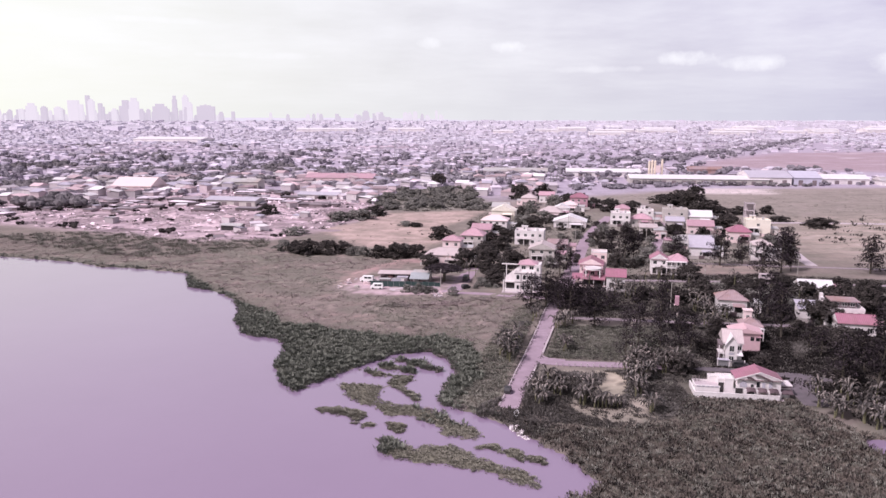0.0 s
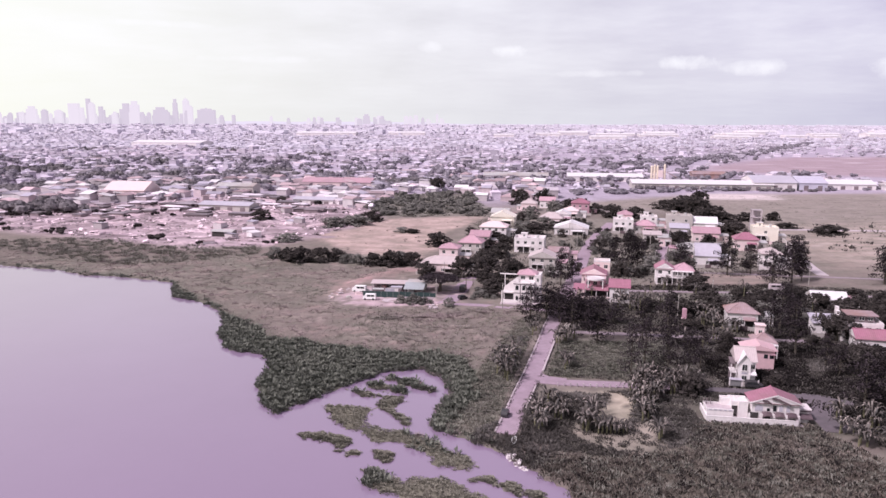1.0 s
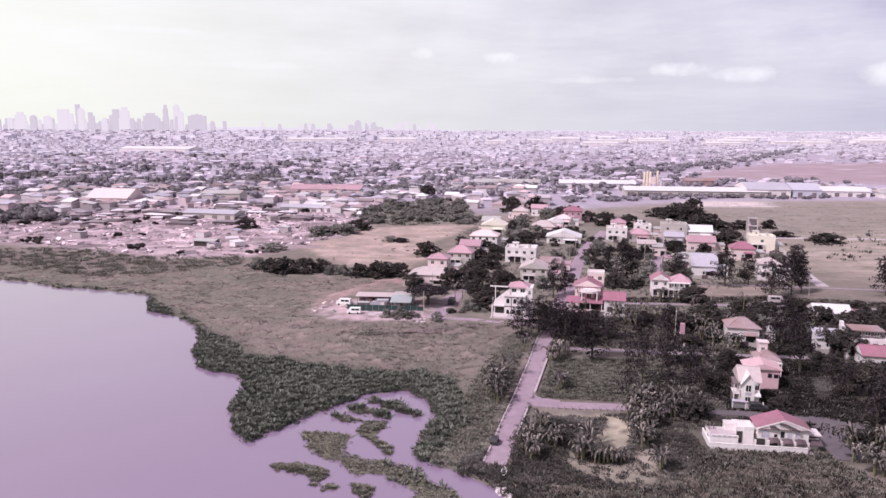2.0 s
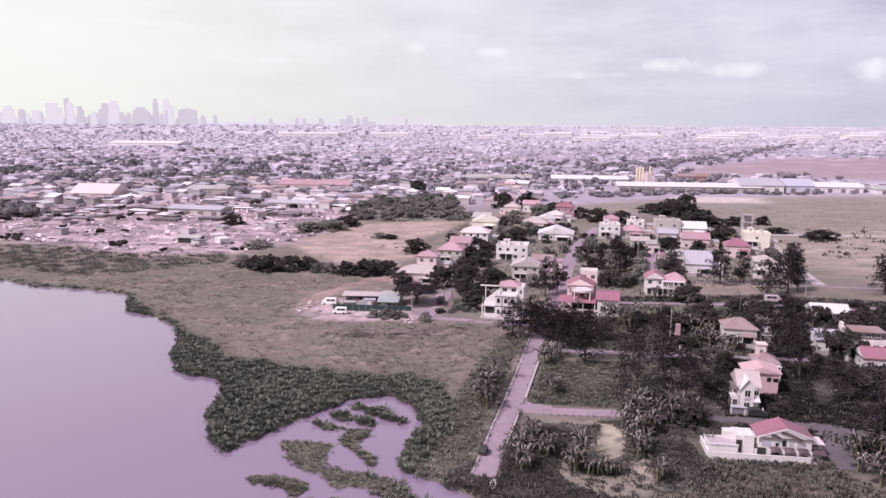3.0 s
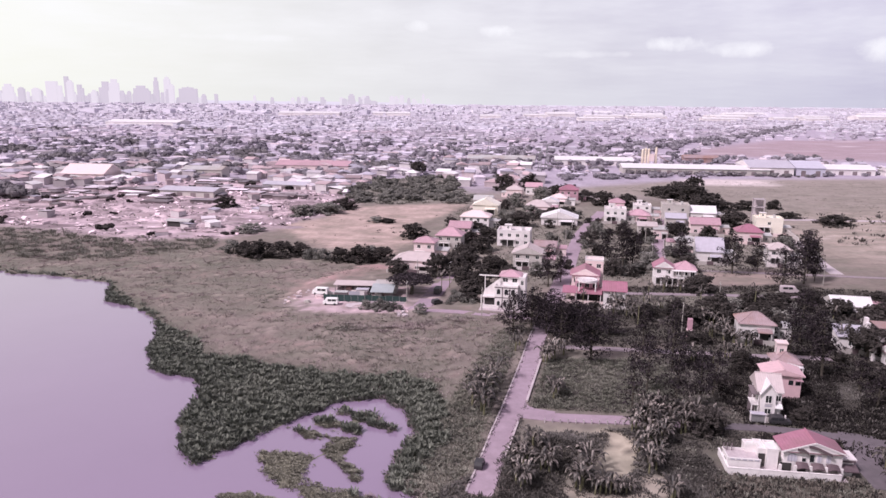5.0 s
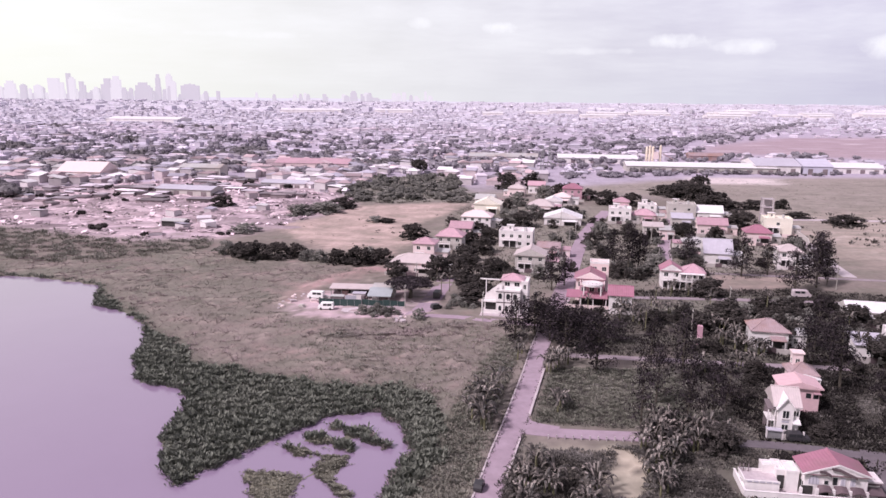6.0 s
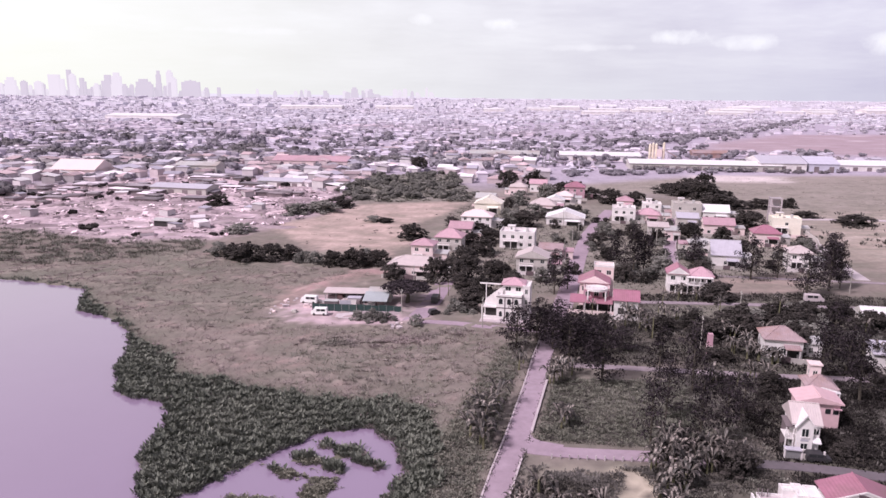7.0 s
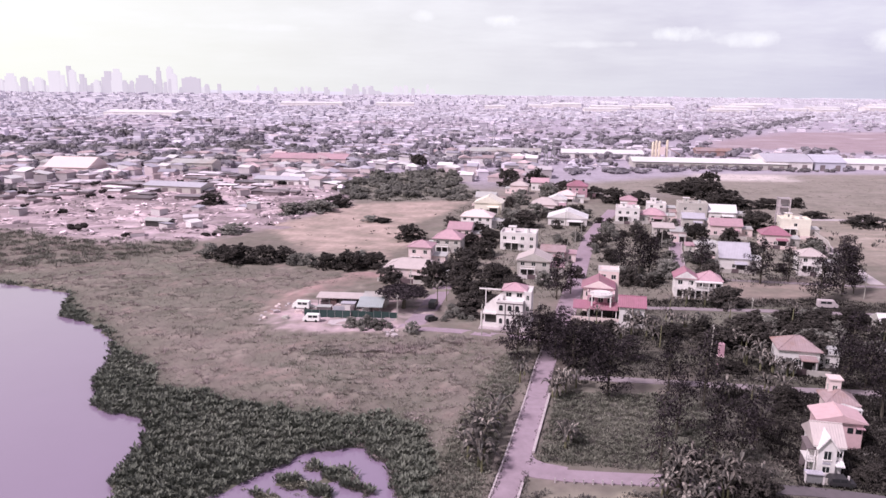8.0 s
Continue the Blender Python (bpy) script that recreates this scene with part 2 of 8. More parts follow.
M_SHEDWALL = mat("dark_board_wall", (0.17, 0.135, 0.145), 0.9, 0.3, 0.3, 0.0, second=(0.26, 0.21, 0.22), island=0.4)
M_RUBBLE = mat("rubble", (0.50, 0.40, 0.435), 0.9, 0.3, 0.3, 0.3, second=(0.30, 0.225, 0.25), island=0.6)


# surface with its own emission, which stands in for distance haze
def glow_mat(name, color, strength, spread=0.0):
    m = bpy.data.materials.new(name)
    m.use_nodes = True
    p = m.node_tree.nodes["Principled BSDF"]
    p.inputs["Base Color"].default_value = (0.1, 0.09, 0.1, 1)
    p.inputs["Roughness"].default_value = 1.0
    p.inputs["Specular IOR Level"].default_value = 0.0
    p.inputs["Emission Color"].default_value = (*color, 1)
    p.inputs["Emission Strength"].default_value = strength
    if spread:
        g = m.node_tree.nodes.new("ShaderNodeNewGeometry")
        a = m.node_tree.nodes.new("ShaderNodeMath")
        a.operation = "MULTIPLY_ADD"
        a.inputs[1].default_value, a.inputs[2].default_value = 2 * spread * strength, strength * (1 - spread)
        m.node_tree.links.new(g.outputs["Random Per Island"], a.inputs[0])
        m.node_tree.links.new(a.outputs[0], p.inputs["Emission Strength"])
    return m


M_FAR = glow_mat("far_skyline_glow", (0.50, 0.475, 0.495), 1.0)
M_FARPALE = glow_mat("far_skyline_pale_glow", (0.62, 0.60, 0.60), 1.0)
M_HORIZONGLOW = glow_mat("horizon_haze_glow", (0.62, 0.60, 0.64), 1.0)
# far town paled again, its haze carried by the base colours
M_HAZEFARWALL = mat("hazed_far_wall", (0.62, 0.58, 0.65), 0.9, 0.1, 0.02, 0.0, second=(0.61, 0.575, 0.63), island=0.12)
M_HAZEFARROOF = mat("hazed_far_roof", (0.64, 0.61, 0.67), 0.9, 0.1, 0.02, 0.0, second=(0.65, 0.625, 0.67), island=0.13)

M_WATER = mat("silty_water", (0.255, 0.186, 0.275), 0.1, 0.06, 0.02, 0.0, spec=1.0, second=(0.225, 0.17, 0.24))
wt = M_WATER.node_tree
rip = wt.nodes.new("ShaderNodeTexNoise")
rip.inputs["Scale"].default_value, rip.inputs["Detail"].default_value = 0.9, 6.0
wco = wt.nodes.new("ShaderNodeTexCoord")
wt.links.new(wco.outputs["Object"], rip.inputs["Vector"])
wb = wt.nodes.new("ShaderNodeBump")
wb.inputs["Strength"].default_value, wb.inputs["Distance"].default_value = 0.25, 0.05
wt.links.new(rip.outputs[0], wb.inputs["Height"])
wt.links.new(wb.outputs[0], wt.nodes["Principled BSDF"].inputs["Normal"])


# ---- geometry helpers ----
class Geo:
    """Collects the faces of one mesh."""

    def __init__(self):
        self.v, self.f = [], []

    def face(self, *pts):
        n = len(self.v)
        self.v += [tuple(p) for p in pts]
        self.f.append(tuple(range(n, n + len(pts))))

    def box(self, x0, y0, z0, x1, y1, z1):
        n = len(self.v)
        self.v += [(x0, y0, z0), (x1, y0, z0), (x1, y1, z0), (x0, y1, z0), (x0, y0, z1), (x1, y0, z1), (x1, y1, z1), (x0, y1, z1)]
        self.f += [tuple(n + i for i in q) for q in ((0, 3, 2, 1), (4, 5, 6, 7), (0, 1, 5, 4), (1, 2, 6, 5), (2, 3, 7, 6), (3, 0, 4, 7))]

    def tube(self, a, b, r0, r1, sides=8):
        a, b = Vector(a), Vector(b)
        q = (b - a).to_track_quat("Z", "Y")
        n = len(self.v)
        for c, r in ((a, r0), (b, r1)):
            for i in range(sides):
                w = 2 * math.pi * i / sides
                self.v.append(tuple(c + q @ Vector((r * math.cos(w), r * math.sin(w), 0))))
        for i in range(sides):
            j = (i + 1) % sides
            self.f.append((n + i, n + j, n + sides + j, n + sides + i))
        self.f.append(tuple(n + sides + i for i in range(sides)))
        self.f.append(tuple(n + i for i in reversed(range(sides))))

    def mesh(self, name, material):
        me = bpy.data.meshes.new(name)
        me.from_pydata(self.v, [], self.f)
        me.materials.append(material)
        return me


def part(name, geo, material, parent, label=""):
    """One mesh object under a thing or a part."""
    me = geo.mesh(name, material) if isinstance(geo, Geo) else geo
    ob = new(name, me)
    ob.parent = parent
    return tagged(ob, label=label)


def arrays(name, verts, faces, material, smooth=False):
    """A mesh from numpy arrays; faces all have the same number of corners."""
    me = bpy.data.meshes.new(name)
    k = faces.shape[1]
    me.vertices.add(len(verts))
    me.vertices.foreach_set("co", np.ascontiguousarray(verts, dtype=np.float32).ravel())
    me.loops.add(faces.size)
    me.loops.foreach_set("vertex_index", np.ascontiguousarray(faces, dtype=np.int32).ravel())
    me.polygons.add(len(faces))
    me.polygons.foreach_set("loop_start", np.arange(0, faces.size, k, dtype=np.int32))
    me.polygons.foreach_set("loop_total", np.full(len(faces), k, dtype=np.int32))
    me.polygons.foreach_set("use_smooth", np.full(len(faces), smooth, dtype=bool))
    me.update(calc_edges=True)
    me.materials.append(material)
    return me


def inside(poly, x, y):
    """Whether the points lie in the polygon."""
    hit = np.zeros(np.shape(x), bool)
    for (ax, ay), (bx, by) in zip(poly, poly[1:] + poly[:1]):
        if ay != by:
            hit ^= ((ay > y) != (by > y)) & (x < (bx - ax) * (y - ay) / (by - ay) + ax)
    return hit


def distance(poly, x, y):
    """Distance from the polygon's outline, negative inside."""
    best = np.full(np.shape(x), 1e9)
    for (ax, ay), (bx, by) in zip(poly, poly[1:] + poly[:1]):
        ux, uy = bx - ax, by - ay
        s = np.clip(((x - ax) * ux + (y - ay) * uy) / (ux * ux + uy * uy + 1e-9), 0, 1)
        best = np.minimum(best, np.hypot(x - ax - s * ux, y - ay - s * uy))
    return np.where(inside(poly, x, y), -best, best)


def ripple(x, y, s, seed=0.0):
    """Cheap smooth noise in -1..1 at about s metres."""
    r = np.zeros(np.shape(x))
    for k, (a, b) in enumerate(((1.0, 0.37), (-0.61, 0.93), (0.29, -1.13), (1.31, 0.88), (-0.83, -0.55))):
        w = 2 * math.pi / s * (1 + 0.37 * k)
        r += np.sin(w * (a * x + b * y) + seed * (k + 1) + 1.7 * k + 1.3 * np.sin(w * 0.6 * (b * x - a * y) + seed))
    return r / 5


rng = np.random.default_rng(7)


def spread(poly, count, margin=0.0):
    """count random places inside a polygon."""
    p = np.array(poly)
    lo, hi = p.min(0), p.max(0)
    out = np.zeros((0, 2))
    while len(out) < count:
        q = lo + rng.random((count * 2, 2)) * (hi - lo)
        keep = inside(poly, q[:, 0], q[:, 1])
        if margin:
            keep &= distance(poly, q[:, 0], q[:, 1]) < -margin
        out = np.vstack([out, q[keep]])
    return out[:count]


# ---- ground, lake ----
LAKE = [(-1800, 420), (-700, 385), (-400, 352), (-260, 318), (-190, 298), (-172, 292), (-152, 286), (-136, 276.5), (-119, 273.5), (-98, 264.5), (-89, 243),
        (-77.5, 236.3), (-69, 225.5), (-63.5, 214), (-61.5, 202), (-54.5, 188), (-44, 184.5), (-41, 177), (-41, 168), (-39.5, 160), (-37, 153), (-32.5, 147.5),
        (-28, 154), (-21.5, 161.8), (-13, 172), (-4.6, 174), (1.5, 168), (2.8, 160), (0.1, 148), (-1.1, 141.5), (3.1, 138.5), (10.8, 132), (16.5, 124),
        (22, 118), (25.5, 109), (23.5, 105.6), (19, 103), (13, 97), (16, 80), (30, 40), (24, -60), (40, -2600), (-1800, -2600)]
ISLETS = [
    [(-12.1, 169.6), (-7.4, 168.3), (-2.4, 164.2), (-0.1, 161.1), (-1.0, 159.2), (-4.4, 161.6), (-8.7, 165.0), (-11.8, 166.8)],
    [(-16.0, 165.6), (-12.1, 164.9), (-6.6, 161.3), (-6.3, 158.4), (-10.4, 158.9), (-14.5, 161.8)],
    [(-20.3, 161.4), (-17.3, 160.9), (-11.8, 158.1), (-12.0, 156.3), (-16.5, 157.4)],
    [(-12.2, 157.2), (-7.0, 157.5), (-6.0, 154.1), (-8.5, 152.0), (-7.6, 148.2), (-4.4, 145.7), (-4.0, 142.5), (-6.5, 142.2), (-8.8, 147.0), (-10.8, 149.5), (-12.6, 152.4)],
    [(-24.0, 152.2), (-20.4, 153.4), (-12.9, 150.9), (-12.2, 147.6), (-14.0, 144.9), (-10.5, 141.2), (-6.0, 140.4), (-0.1, 136.1), (2.2, 133.4), (7.6, 128.1), (8.3, 125.3), (6.2, 123.9), (0.6, 124.6), (-2.9, 131.6), (-8.0, 134.8), (-10.3, 134.1), (-16.8, 140.6), (-20.6, 142.9)],
    [(-26.9, 138.7), (-21.6, 139.7), (-15.1, 136.7), (-15.5, 134.4), (-16.8, 130.8), (-14.4, 132.1), (-12.8, 130.6), (-14.6, 129.2), (-17.9, 130.0), (-18.9, 134.2), (-23.5, 134.9)],
    [(-13.1, 130.9), (-10.4, 132.1), (-7.0, 130.7), (-7.2, 127.1), (-9.2, 126.8), (-11.0, 129.3)],
    [(-12.6, 124.4), (-11.0, 125.8), (-7.1, 122.9), (-5.2, 120.9), (-2.4, 122.6), (1.8, 121.7), (4.9, 119.5), (10.6, 114.2), (14.5, 112.7), (16.7, 107.2), (15.5, 105.5), (11.9, 107.8), (8.4, 110.6), (2.1, 113.5), (-3.3, 115.0), (-8.4, 115.8), (-11.3, 119.1)],
    [(5.3, 122.3), (10.4, 122.3), (11.3, 121.1), (13.8, 120.0), (15.4, 118.6), (18.8, 117.2), (18.1, 114.4), (14.2, 115.2), (10.9, 118.8), (5.9, 120.5)],
]
CREEK = [(79.5, 123.2), (82, 124), (89, 117), (94, 108), (91, 107), (85, 115), (79, 120.5)]
MARSHZONE = [(-97, 264), (-88, 252), (-77, 240), (-69, 228), (-53, 213), (-44, 199), (-33, 196), (-20, 190.5), (-11, 187.5), (1, 187.5), (8, 183.5), (11.5, 168), (9.5, 150), (3, 138), (-3, 138), (-2, 150), (-14, 160), (-33, 138), (-60, 180), (-80, 212), (-112, 252)]
PINKFIELD = [(-66, 372), (-50, 340), (-33, 318), (-10, 314), (4, 340), (-3, 371), (14, 405), (26, 441), (5, 441), (-35, 430), (-47, 392)]
SCRAP = [(-330, 420), (-178, 362), (-115, 334), (-84, 340), (-58, 376), (-38, 425), (-47, 475), (-142, 560), (-230, 500), (-330, 480)]
SAND_ARC = [(23.4, 157.5), (26.6, 160.6), (31.4, 161.4), (34.8, 160.0), (37.3, 160.1), (36.8, 158.1), (34.5, 157.8), (31.2, 159.0), (27.2, 158.1), (24.1, 155.0)]
SAND_A = [(36.8, 159.6), (40.2, 158.8), (42.1, 155.7), (41.2, 150.2), (39.0, 144.0), (35.2, 142.4), (32.6, 142.4), (32.3, 146.0), (35.1, 151.1), (37.3, 154.8), (38.0, 157.2)]
SAND_C = [(27.4, 144.6), (29.2, 143.0), (29.0, 138.6), (31.6, 137.9), (36.9, 138.0), (40.6, 144.0), (42.9, 144.4), (44.2, 141.2), (42.3, 135.0), (44.4, 131.9), (38.5, 130.2), (33, 131.2), (29.8, 133.2), (27.6, 135.6), (26.7, 138.4)]
SAND_B = [(64, 131.5), (72, 133), (80, 129), (86, 122), (85, 121), (78, 127.5), (71, 131.6), (64, 130.6)]
YARD = [(-36, 241), (-31, 234.5), (-22, 232), (-8, 232.5), (0, 230.5), (6, 236), (9, 260), (-6, 258), (-20, 262), (-31, 256)]
BANK = [(-38, 246), (-34.5, 263), (-27, 278), (-18, 288), (-10, 291), (-8, 285), (-19, 277), (-26, 268), (-30, 257), (-33.5, 246)]
RIGHTFIELD = [(60, 468), (106, 482), (150, 470), (170, 430), (180, 300), (190, 262), (420, 260), (700, 420), (420, 590), (199, 572), (32, 480)]
SCRUB = [(168, 300), (150, 345), (190, 400), (260, 420), (330, 380), (280, 300)]
BARELAND = [(326, 900), (300, 820), (461, 740), (900, 900), (1100, 1180), (681, 1130), (520, 1110)]
VERGE = [(0, 140), (9, 137), (13, 147), (17.5, 167), (24, 193), (30, 220), (24, 216), (15, 188), (9, 168), (7, 152)]
NEARPLOT = [(25.8, 169.2), (33.4, 196), (60, 195), (56, 165)]
WOODLOT = [(-38, 446), (-14, 438), (8, 447), (28, 440), (34, 470), (24, 520), (30, 560), (6, 585), (-18, 566), (-44, 572), (-38, 530), (-52, 490)]


def shore(x, y):
    """Distance from the water's edge: negative over water."""
    wob = 1.2 * ripple(x, y, 11, 1) + 0.9 * ripple(x, y, 4.3, 2)
    d = distance(LAKE, x, y)
    d = np.minimum(d, distance(CREEK, x, y))
    for isle in ISLETS:
        d = np.maximum(d, -distance(isle, x, y) - 0.45 + 0.5 * ripple(x, y, 7, 3) + 0.6 * ripple(x, y, 3, 8))
    return d + wob * np.clip(1.2 - np.abs(d) / 6, 0, 1)


def meadow_flow(x, y):
    """Winding lines of the meadow's old ridges, and where the meadow lies."""
    f = ripple(0.55 * x + 0.30 * y, 1.5 * y - 0.5 * x, 46, 13) + 0.25 * ripple(x, y * 1.7, 15, 21)
    w = np.clip((y - 172) / 10, 0, 1) * np.clip((330 - y) / 20, 0, 1) * np.clip((15 + 0.27 * (y - 170) - x) / 6, 0, 1) * np.clip(distance(MARSHZONE, x, y) / 5, 0, 1)
    return f, w


def land(x, y):
    """Height of the ground."""
    x, y = np.asarray(x, float), np.asarray(y, float)
    s = np.clip(shore(x, y) / 1.6, -1, 1)
    z = np.where(s > 0, 0.0, -1.2) * np.abs(s) ** 0.8 - 0.32 * (1 - np.abs(s))
    z += np.clip(s, 0, 1) * 0.06 * ripple(x, y, 23, 3) * np.clip(1 - (y - 700) / 300, 0, 1)
    z += 1.2 * np.exp(-((distance(BANK, x, y) + 6) / 4.0) ** 2) * (distance(BANK, x, y) < 6)
    f, w = meadow_flow(x, y)
    z += 0.45 * w * np.clip(s, 0, 1) * np.exp(-(f / 0.09) ** 2)
    z += 1.15 * np.exp(-(((x - 27.6) / 3.6) ** 2 + ((y - 154.0) / 3.0) ** 2))
    far = np.clip((np.hypot(x, y) - 2300) / 2600, 0, 1)
    return z + 4 * far ** 1.3


def spaced(stops):
    """Grid lines through stretches (start, end, first step, last step)."""
    out = []
    for a, b, s0, s1 in stops:
        p, L = a, b - a
        while p < b - 0.4 * s1:
            out.append(p)
            p += s0 + (s1 - s0) * (p - a) / L
    return np.array(out + [stops[-1][1]])


gx = spaced([(-8000, -1000, 900, 60), (-1000, -230, 60, 8), (-230, -100, 6, 2), (-100, 110, 1.8, 1.8), (110, 260, 2, 8), (260, 1000, 8, 60), (1000, 8000, 60, 900)])
gy = spaced([(-3000, 60, 600, 6), (60, 96, 4, 1.5), (96, 300, 1.8, 1.8), (300, 600, 2, 6), (600, 1500, 6, 40), (1500, 5600, 40, 220)])
GX, GY = np.meshgrid(gx, gy)
GZ = land(GX, GY)
nx, ny = len(gx), len(gy)
idx = np.arange(nx * ny).reshape(ny, nx)
quads = np.stack([idx[:-1, :-1], idx[:-1, 1:], idx[1:, 1:], idx[1:, :-1]], -1).reshape(-1, 4)
gme = arrays("ground", np.stack([GX.ravel(), GY.ravel(), GZ.ravel()], 1), quads, M_GROUND, smooth=True)

jx = GX + 2.5 * ripple(GX, GY, 14, 5) + 1.2 * ripple(GX, GY, 5, 6)
jy = GY + 2.5 * ripple(GX, GY, 13, 7) + 1.2 * ripple(GX, GY, 6, 8)
col = np.zeros((ny, nx, 3))
col[:] = (0.225, 0.185, 0.17)


def zone(poly, c, soft=4.0, strength=1.0):
    w = np.clip(0.5 - distance(poly, jx, jy) / soft, 0, 1)[..., None] * strength
    col[:] = col * (1 - w) + np.array(c) * w


# town ground shifted to pale lilac, distance haze mixed into its colour
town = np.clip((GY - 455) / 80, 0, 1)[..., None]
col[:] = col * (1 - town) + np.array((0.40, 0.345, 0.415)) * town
zone(RIGHTFIELD, (0.30, 0.255, 0.235), 20)
zone(SCRUB, (0.42, 0.34, 0.30), 40, 0.7)
soil_ = (np.clip(ripple(GX, GY * 1.4, 24, 6) + 0.6 * ripple(GX, GY, 8, 3), 0, 1) * np.clip(-distance(SCRUB, GX, GY) / 12, 0, 1) * 0.8)[..., None]
col[:] = col * (1 - soil_) + np.array((0.56, 0.46, 0.43)) * soil_
rows_ = (np.exp(-(ripple(GX * 0.3 + 0.12 * GY, GY, 26, 8) / 0.10) ** 2) * np.clip(-distance(RIGHTFIELD, GX, GY) / 15, 0, 1) * 0.45)[..., None]
col[:] = col * (1 - rows_) + np.array((0.20, 0.178, 0.155)) * rows_
zone(BARELAND, (0.35, 0.265, 0.295), 40)
streak_ = (np.clip(ripple(GX * 0.25, GY, 60, 4) - 0.25, 0, 0.5) * np.clip(-distance(BARELAND, GX, GY) / 30, 0, 1))[..., None]
col[:] = col * (1 - streak_) + np.array((0.62, 0.54, 0.58)) * streak_
zone([(8, 262), (60, 262), (150, 286), (165, 330), (150, 400), (112, 432), (50, 444), (16, 400), (4, 320)], (0.255, 0.225, 0.20), 12, 0.85)
zone([(190, 540), (250, 535), (262, 570), (200, 578)], (0.62, 0.53, 0.53), 14)
zone(SCRAP, (0.56, 0.43, 0.48), 16)
mess = np.clip(0.35 + 1.1 * ripple(GX, GY * 1.7, 62, 11) + 0.7 * ripple(GX, GY * 1.5, 17, 12), 0, 1)[..., None] * np.clip(-distance(SCRAP, GX, GY) / 20, 0, 1)[..., None] * 0.75
col[:] = col * (1 - mess) + np.array((0.25, 0.185, 0.21)) * mess
zone(PINKFIELD, (0.47, 0.355, 0.325), 6)
zone(WOODLOT, (0.25, 0.225, 0.205), 14)
zone(YARD, (0.54, 0.405, 0.44), 3)
zone(BANK, (0.38, 0.255, 0.25), 4)
zone(MARSHZONE, (0.098, 0.099, 0.078), 5, 0.95)
wet = np.clip((2.2 - shore(GX, GY)) / 4 + 0.3, 0, 1)[..., None] * (GY > 135)[..., None] * 0.9
col[:] = col * (1 - wet) + np.array((0.11, 0.105, 0.083)) * wet
# swirling ridges of trodden and taller grass across the meadow, relief shading partly painted in
green_ = (np.clip((-30 - GX) / 40, 0, 1) * np.clip((GY - 215) / 40, 0, 1) * np.clip((325 - GY) / 20, 0, 1) * np.clip(0.6 + 0.8 * ripple(GX, GY * 1.6, 70, 5), 0, 1) * 0.8)[..., None]
col[:] = col * (1 - green_) + np.array((0.175, 0.17, 0.14)) * green_
flow, open_ = meadow_flow(GX, GY)
for off_, tone_, amt_ in ((0.0, (0.36, 0.30, 0.27), 0.75), (0.13, (0.12, 0.11, 0.09), 0.7), (-0.42, (0.36, 0.25, 0.24), 0.55)):
    w_ = (np.exp(-((flow - off_) / 0.06) ** 2) * open_ * amt_)[..., None]
    col[:] = col * (1 - w_) + np.array(tone_) * w_
zone(NEARPLOT, (0.145, 0.135, 0.115), 4)
zone(VERGE, (0.165, 0.15, 0.128), 5, 0.8)
for isle in ISLETS:
    zone(isle, (0.165, 0.155, 0.118), 1.5)
# garden soil darkened in colour to stand in for shade under trees
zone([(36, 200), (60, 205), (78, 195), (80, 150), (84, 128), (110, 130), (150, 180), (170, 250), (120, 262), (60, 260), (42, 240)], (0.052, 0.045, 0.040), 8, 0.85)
zone([(20, 131), (31, 128), (46, 132), (56, 138), (80, 127), (98, 120), (110, 96), (60, 80), (10, 92), (24, 104), (23, 119)], (0.13, 0.112, 0.09), 4, 0.8)
zone([(20, 139), (24, 160), (44, 161), (55, 160), (53, 136), (34, 128), (22, 131)], (0.115, 0.102, 0.088), 3, 0.8)
# ground beside the villa, tree shade painted in as near black
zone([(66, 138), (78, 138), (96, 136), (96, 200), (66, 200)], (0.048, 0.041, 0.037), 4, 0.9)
zone([(46, 138), (53, 139), (66, 139), (66, 200), (62, 200), (58, 194), (58, 166), (46, 160)], (0.105, 0.092, 0.083), 4, 0.9)
LAWNS = [[(62, 248), (91, 253), (112, 254), (101, 238), (63, 233)], [(54, 219), (64, 219), (59, 208), (51, 208)], [(73, 198), (81, 198), (76, 188), (65, 185)], [(93, 182), (98, 182), (90, 168), (86, 167)]]
BAREPLOT = [(103, 282), (132, 286), (121, 265), (95, 263)]
for lawn in LAWNS:
    zone(lawn, (0.175, 0.160, 0.138), 5)
zone(BAREPLOT, (0.33, 0.255, 0.235), 5)
zone(SAND_A, (0.50, 0.43, 0.35), 1.2, 0.95)
zone(SAND_ARC, (0.40, 0.34, 0.29), 1.2, 0.85)
zone(SAND_C, (0.41, 0.352, 0.30), 2.2, 0.8)
zone([(29.6, 136.6), (33, 137.4), (36, 137), (35, 135.2), (31, 134.8)], (0.15, 0.135, 0.11), 1.4, 0.8)
zone([(12, 139), (15, 147), (18, 150), (19, 144), (16, 138)], (0.21, 0.165, 0.165), 2, 0.8)
zone(SAND_B, (0.25, 0.21, 0.18), 2.5, 0.7)
mud = np.exp(-((shore(GX, GY) - 0.2) / 0.7) ** 2)[..., None] * 0.5
col[:] = col * (1 - mud) + np.array((0.10, 0.085, 0.075)) * mud
patch = np.clip(0.5 + 0.9 * ripple(GX, GY * 1.9, 46, 9) + 0.4 * ripple(GX, GY * 1.6, 11, 4), 0, 1)[..., None] * 0.75
near = (np.clip(1 - (GY - 420) / 200, 0, 1))[..., None]
col[:] = col * (1 - patch * near * 0.7) + np.array((0.150, 0.146, 0.118)) * patch * near * 0.7
layer = gme.color_attributes.new("Col", "FLOAT_COLOR", "POINT")
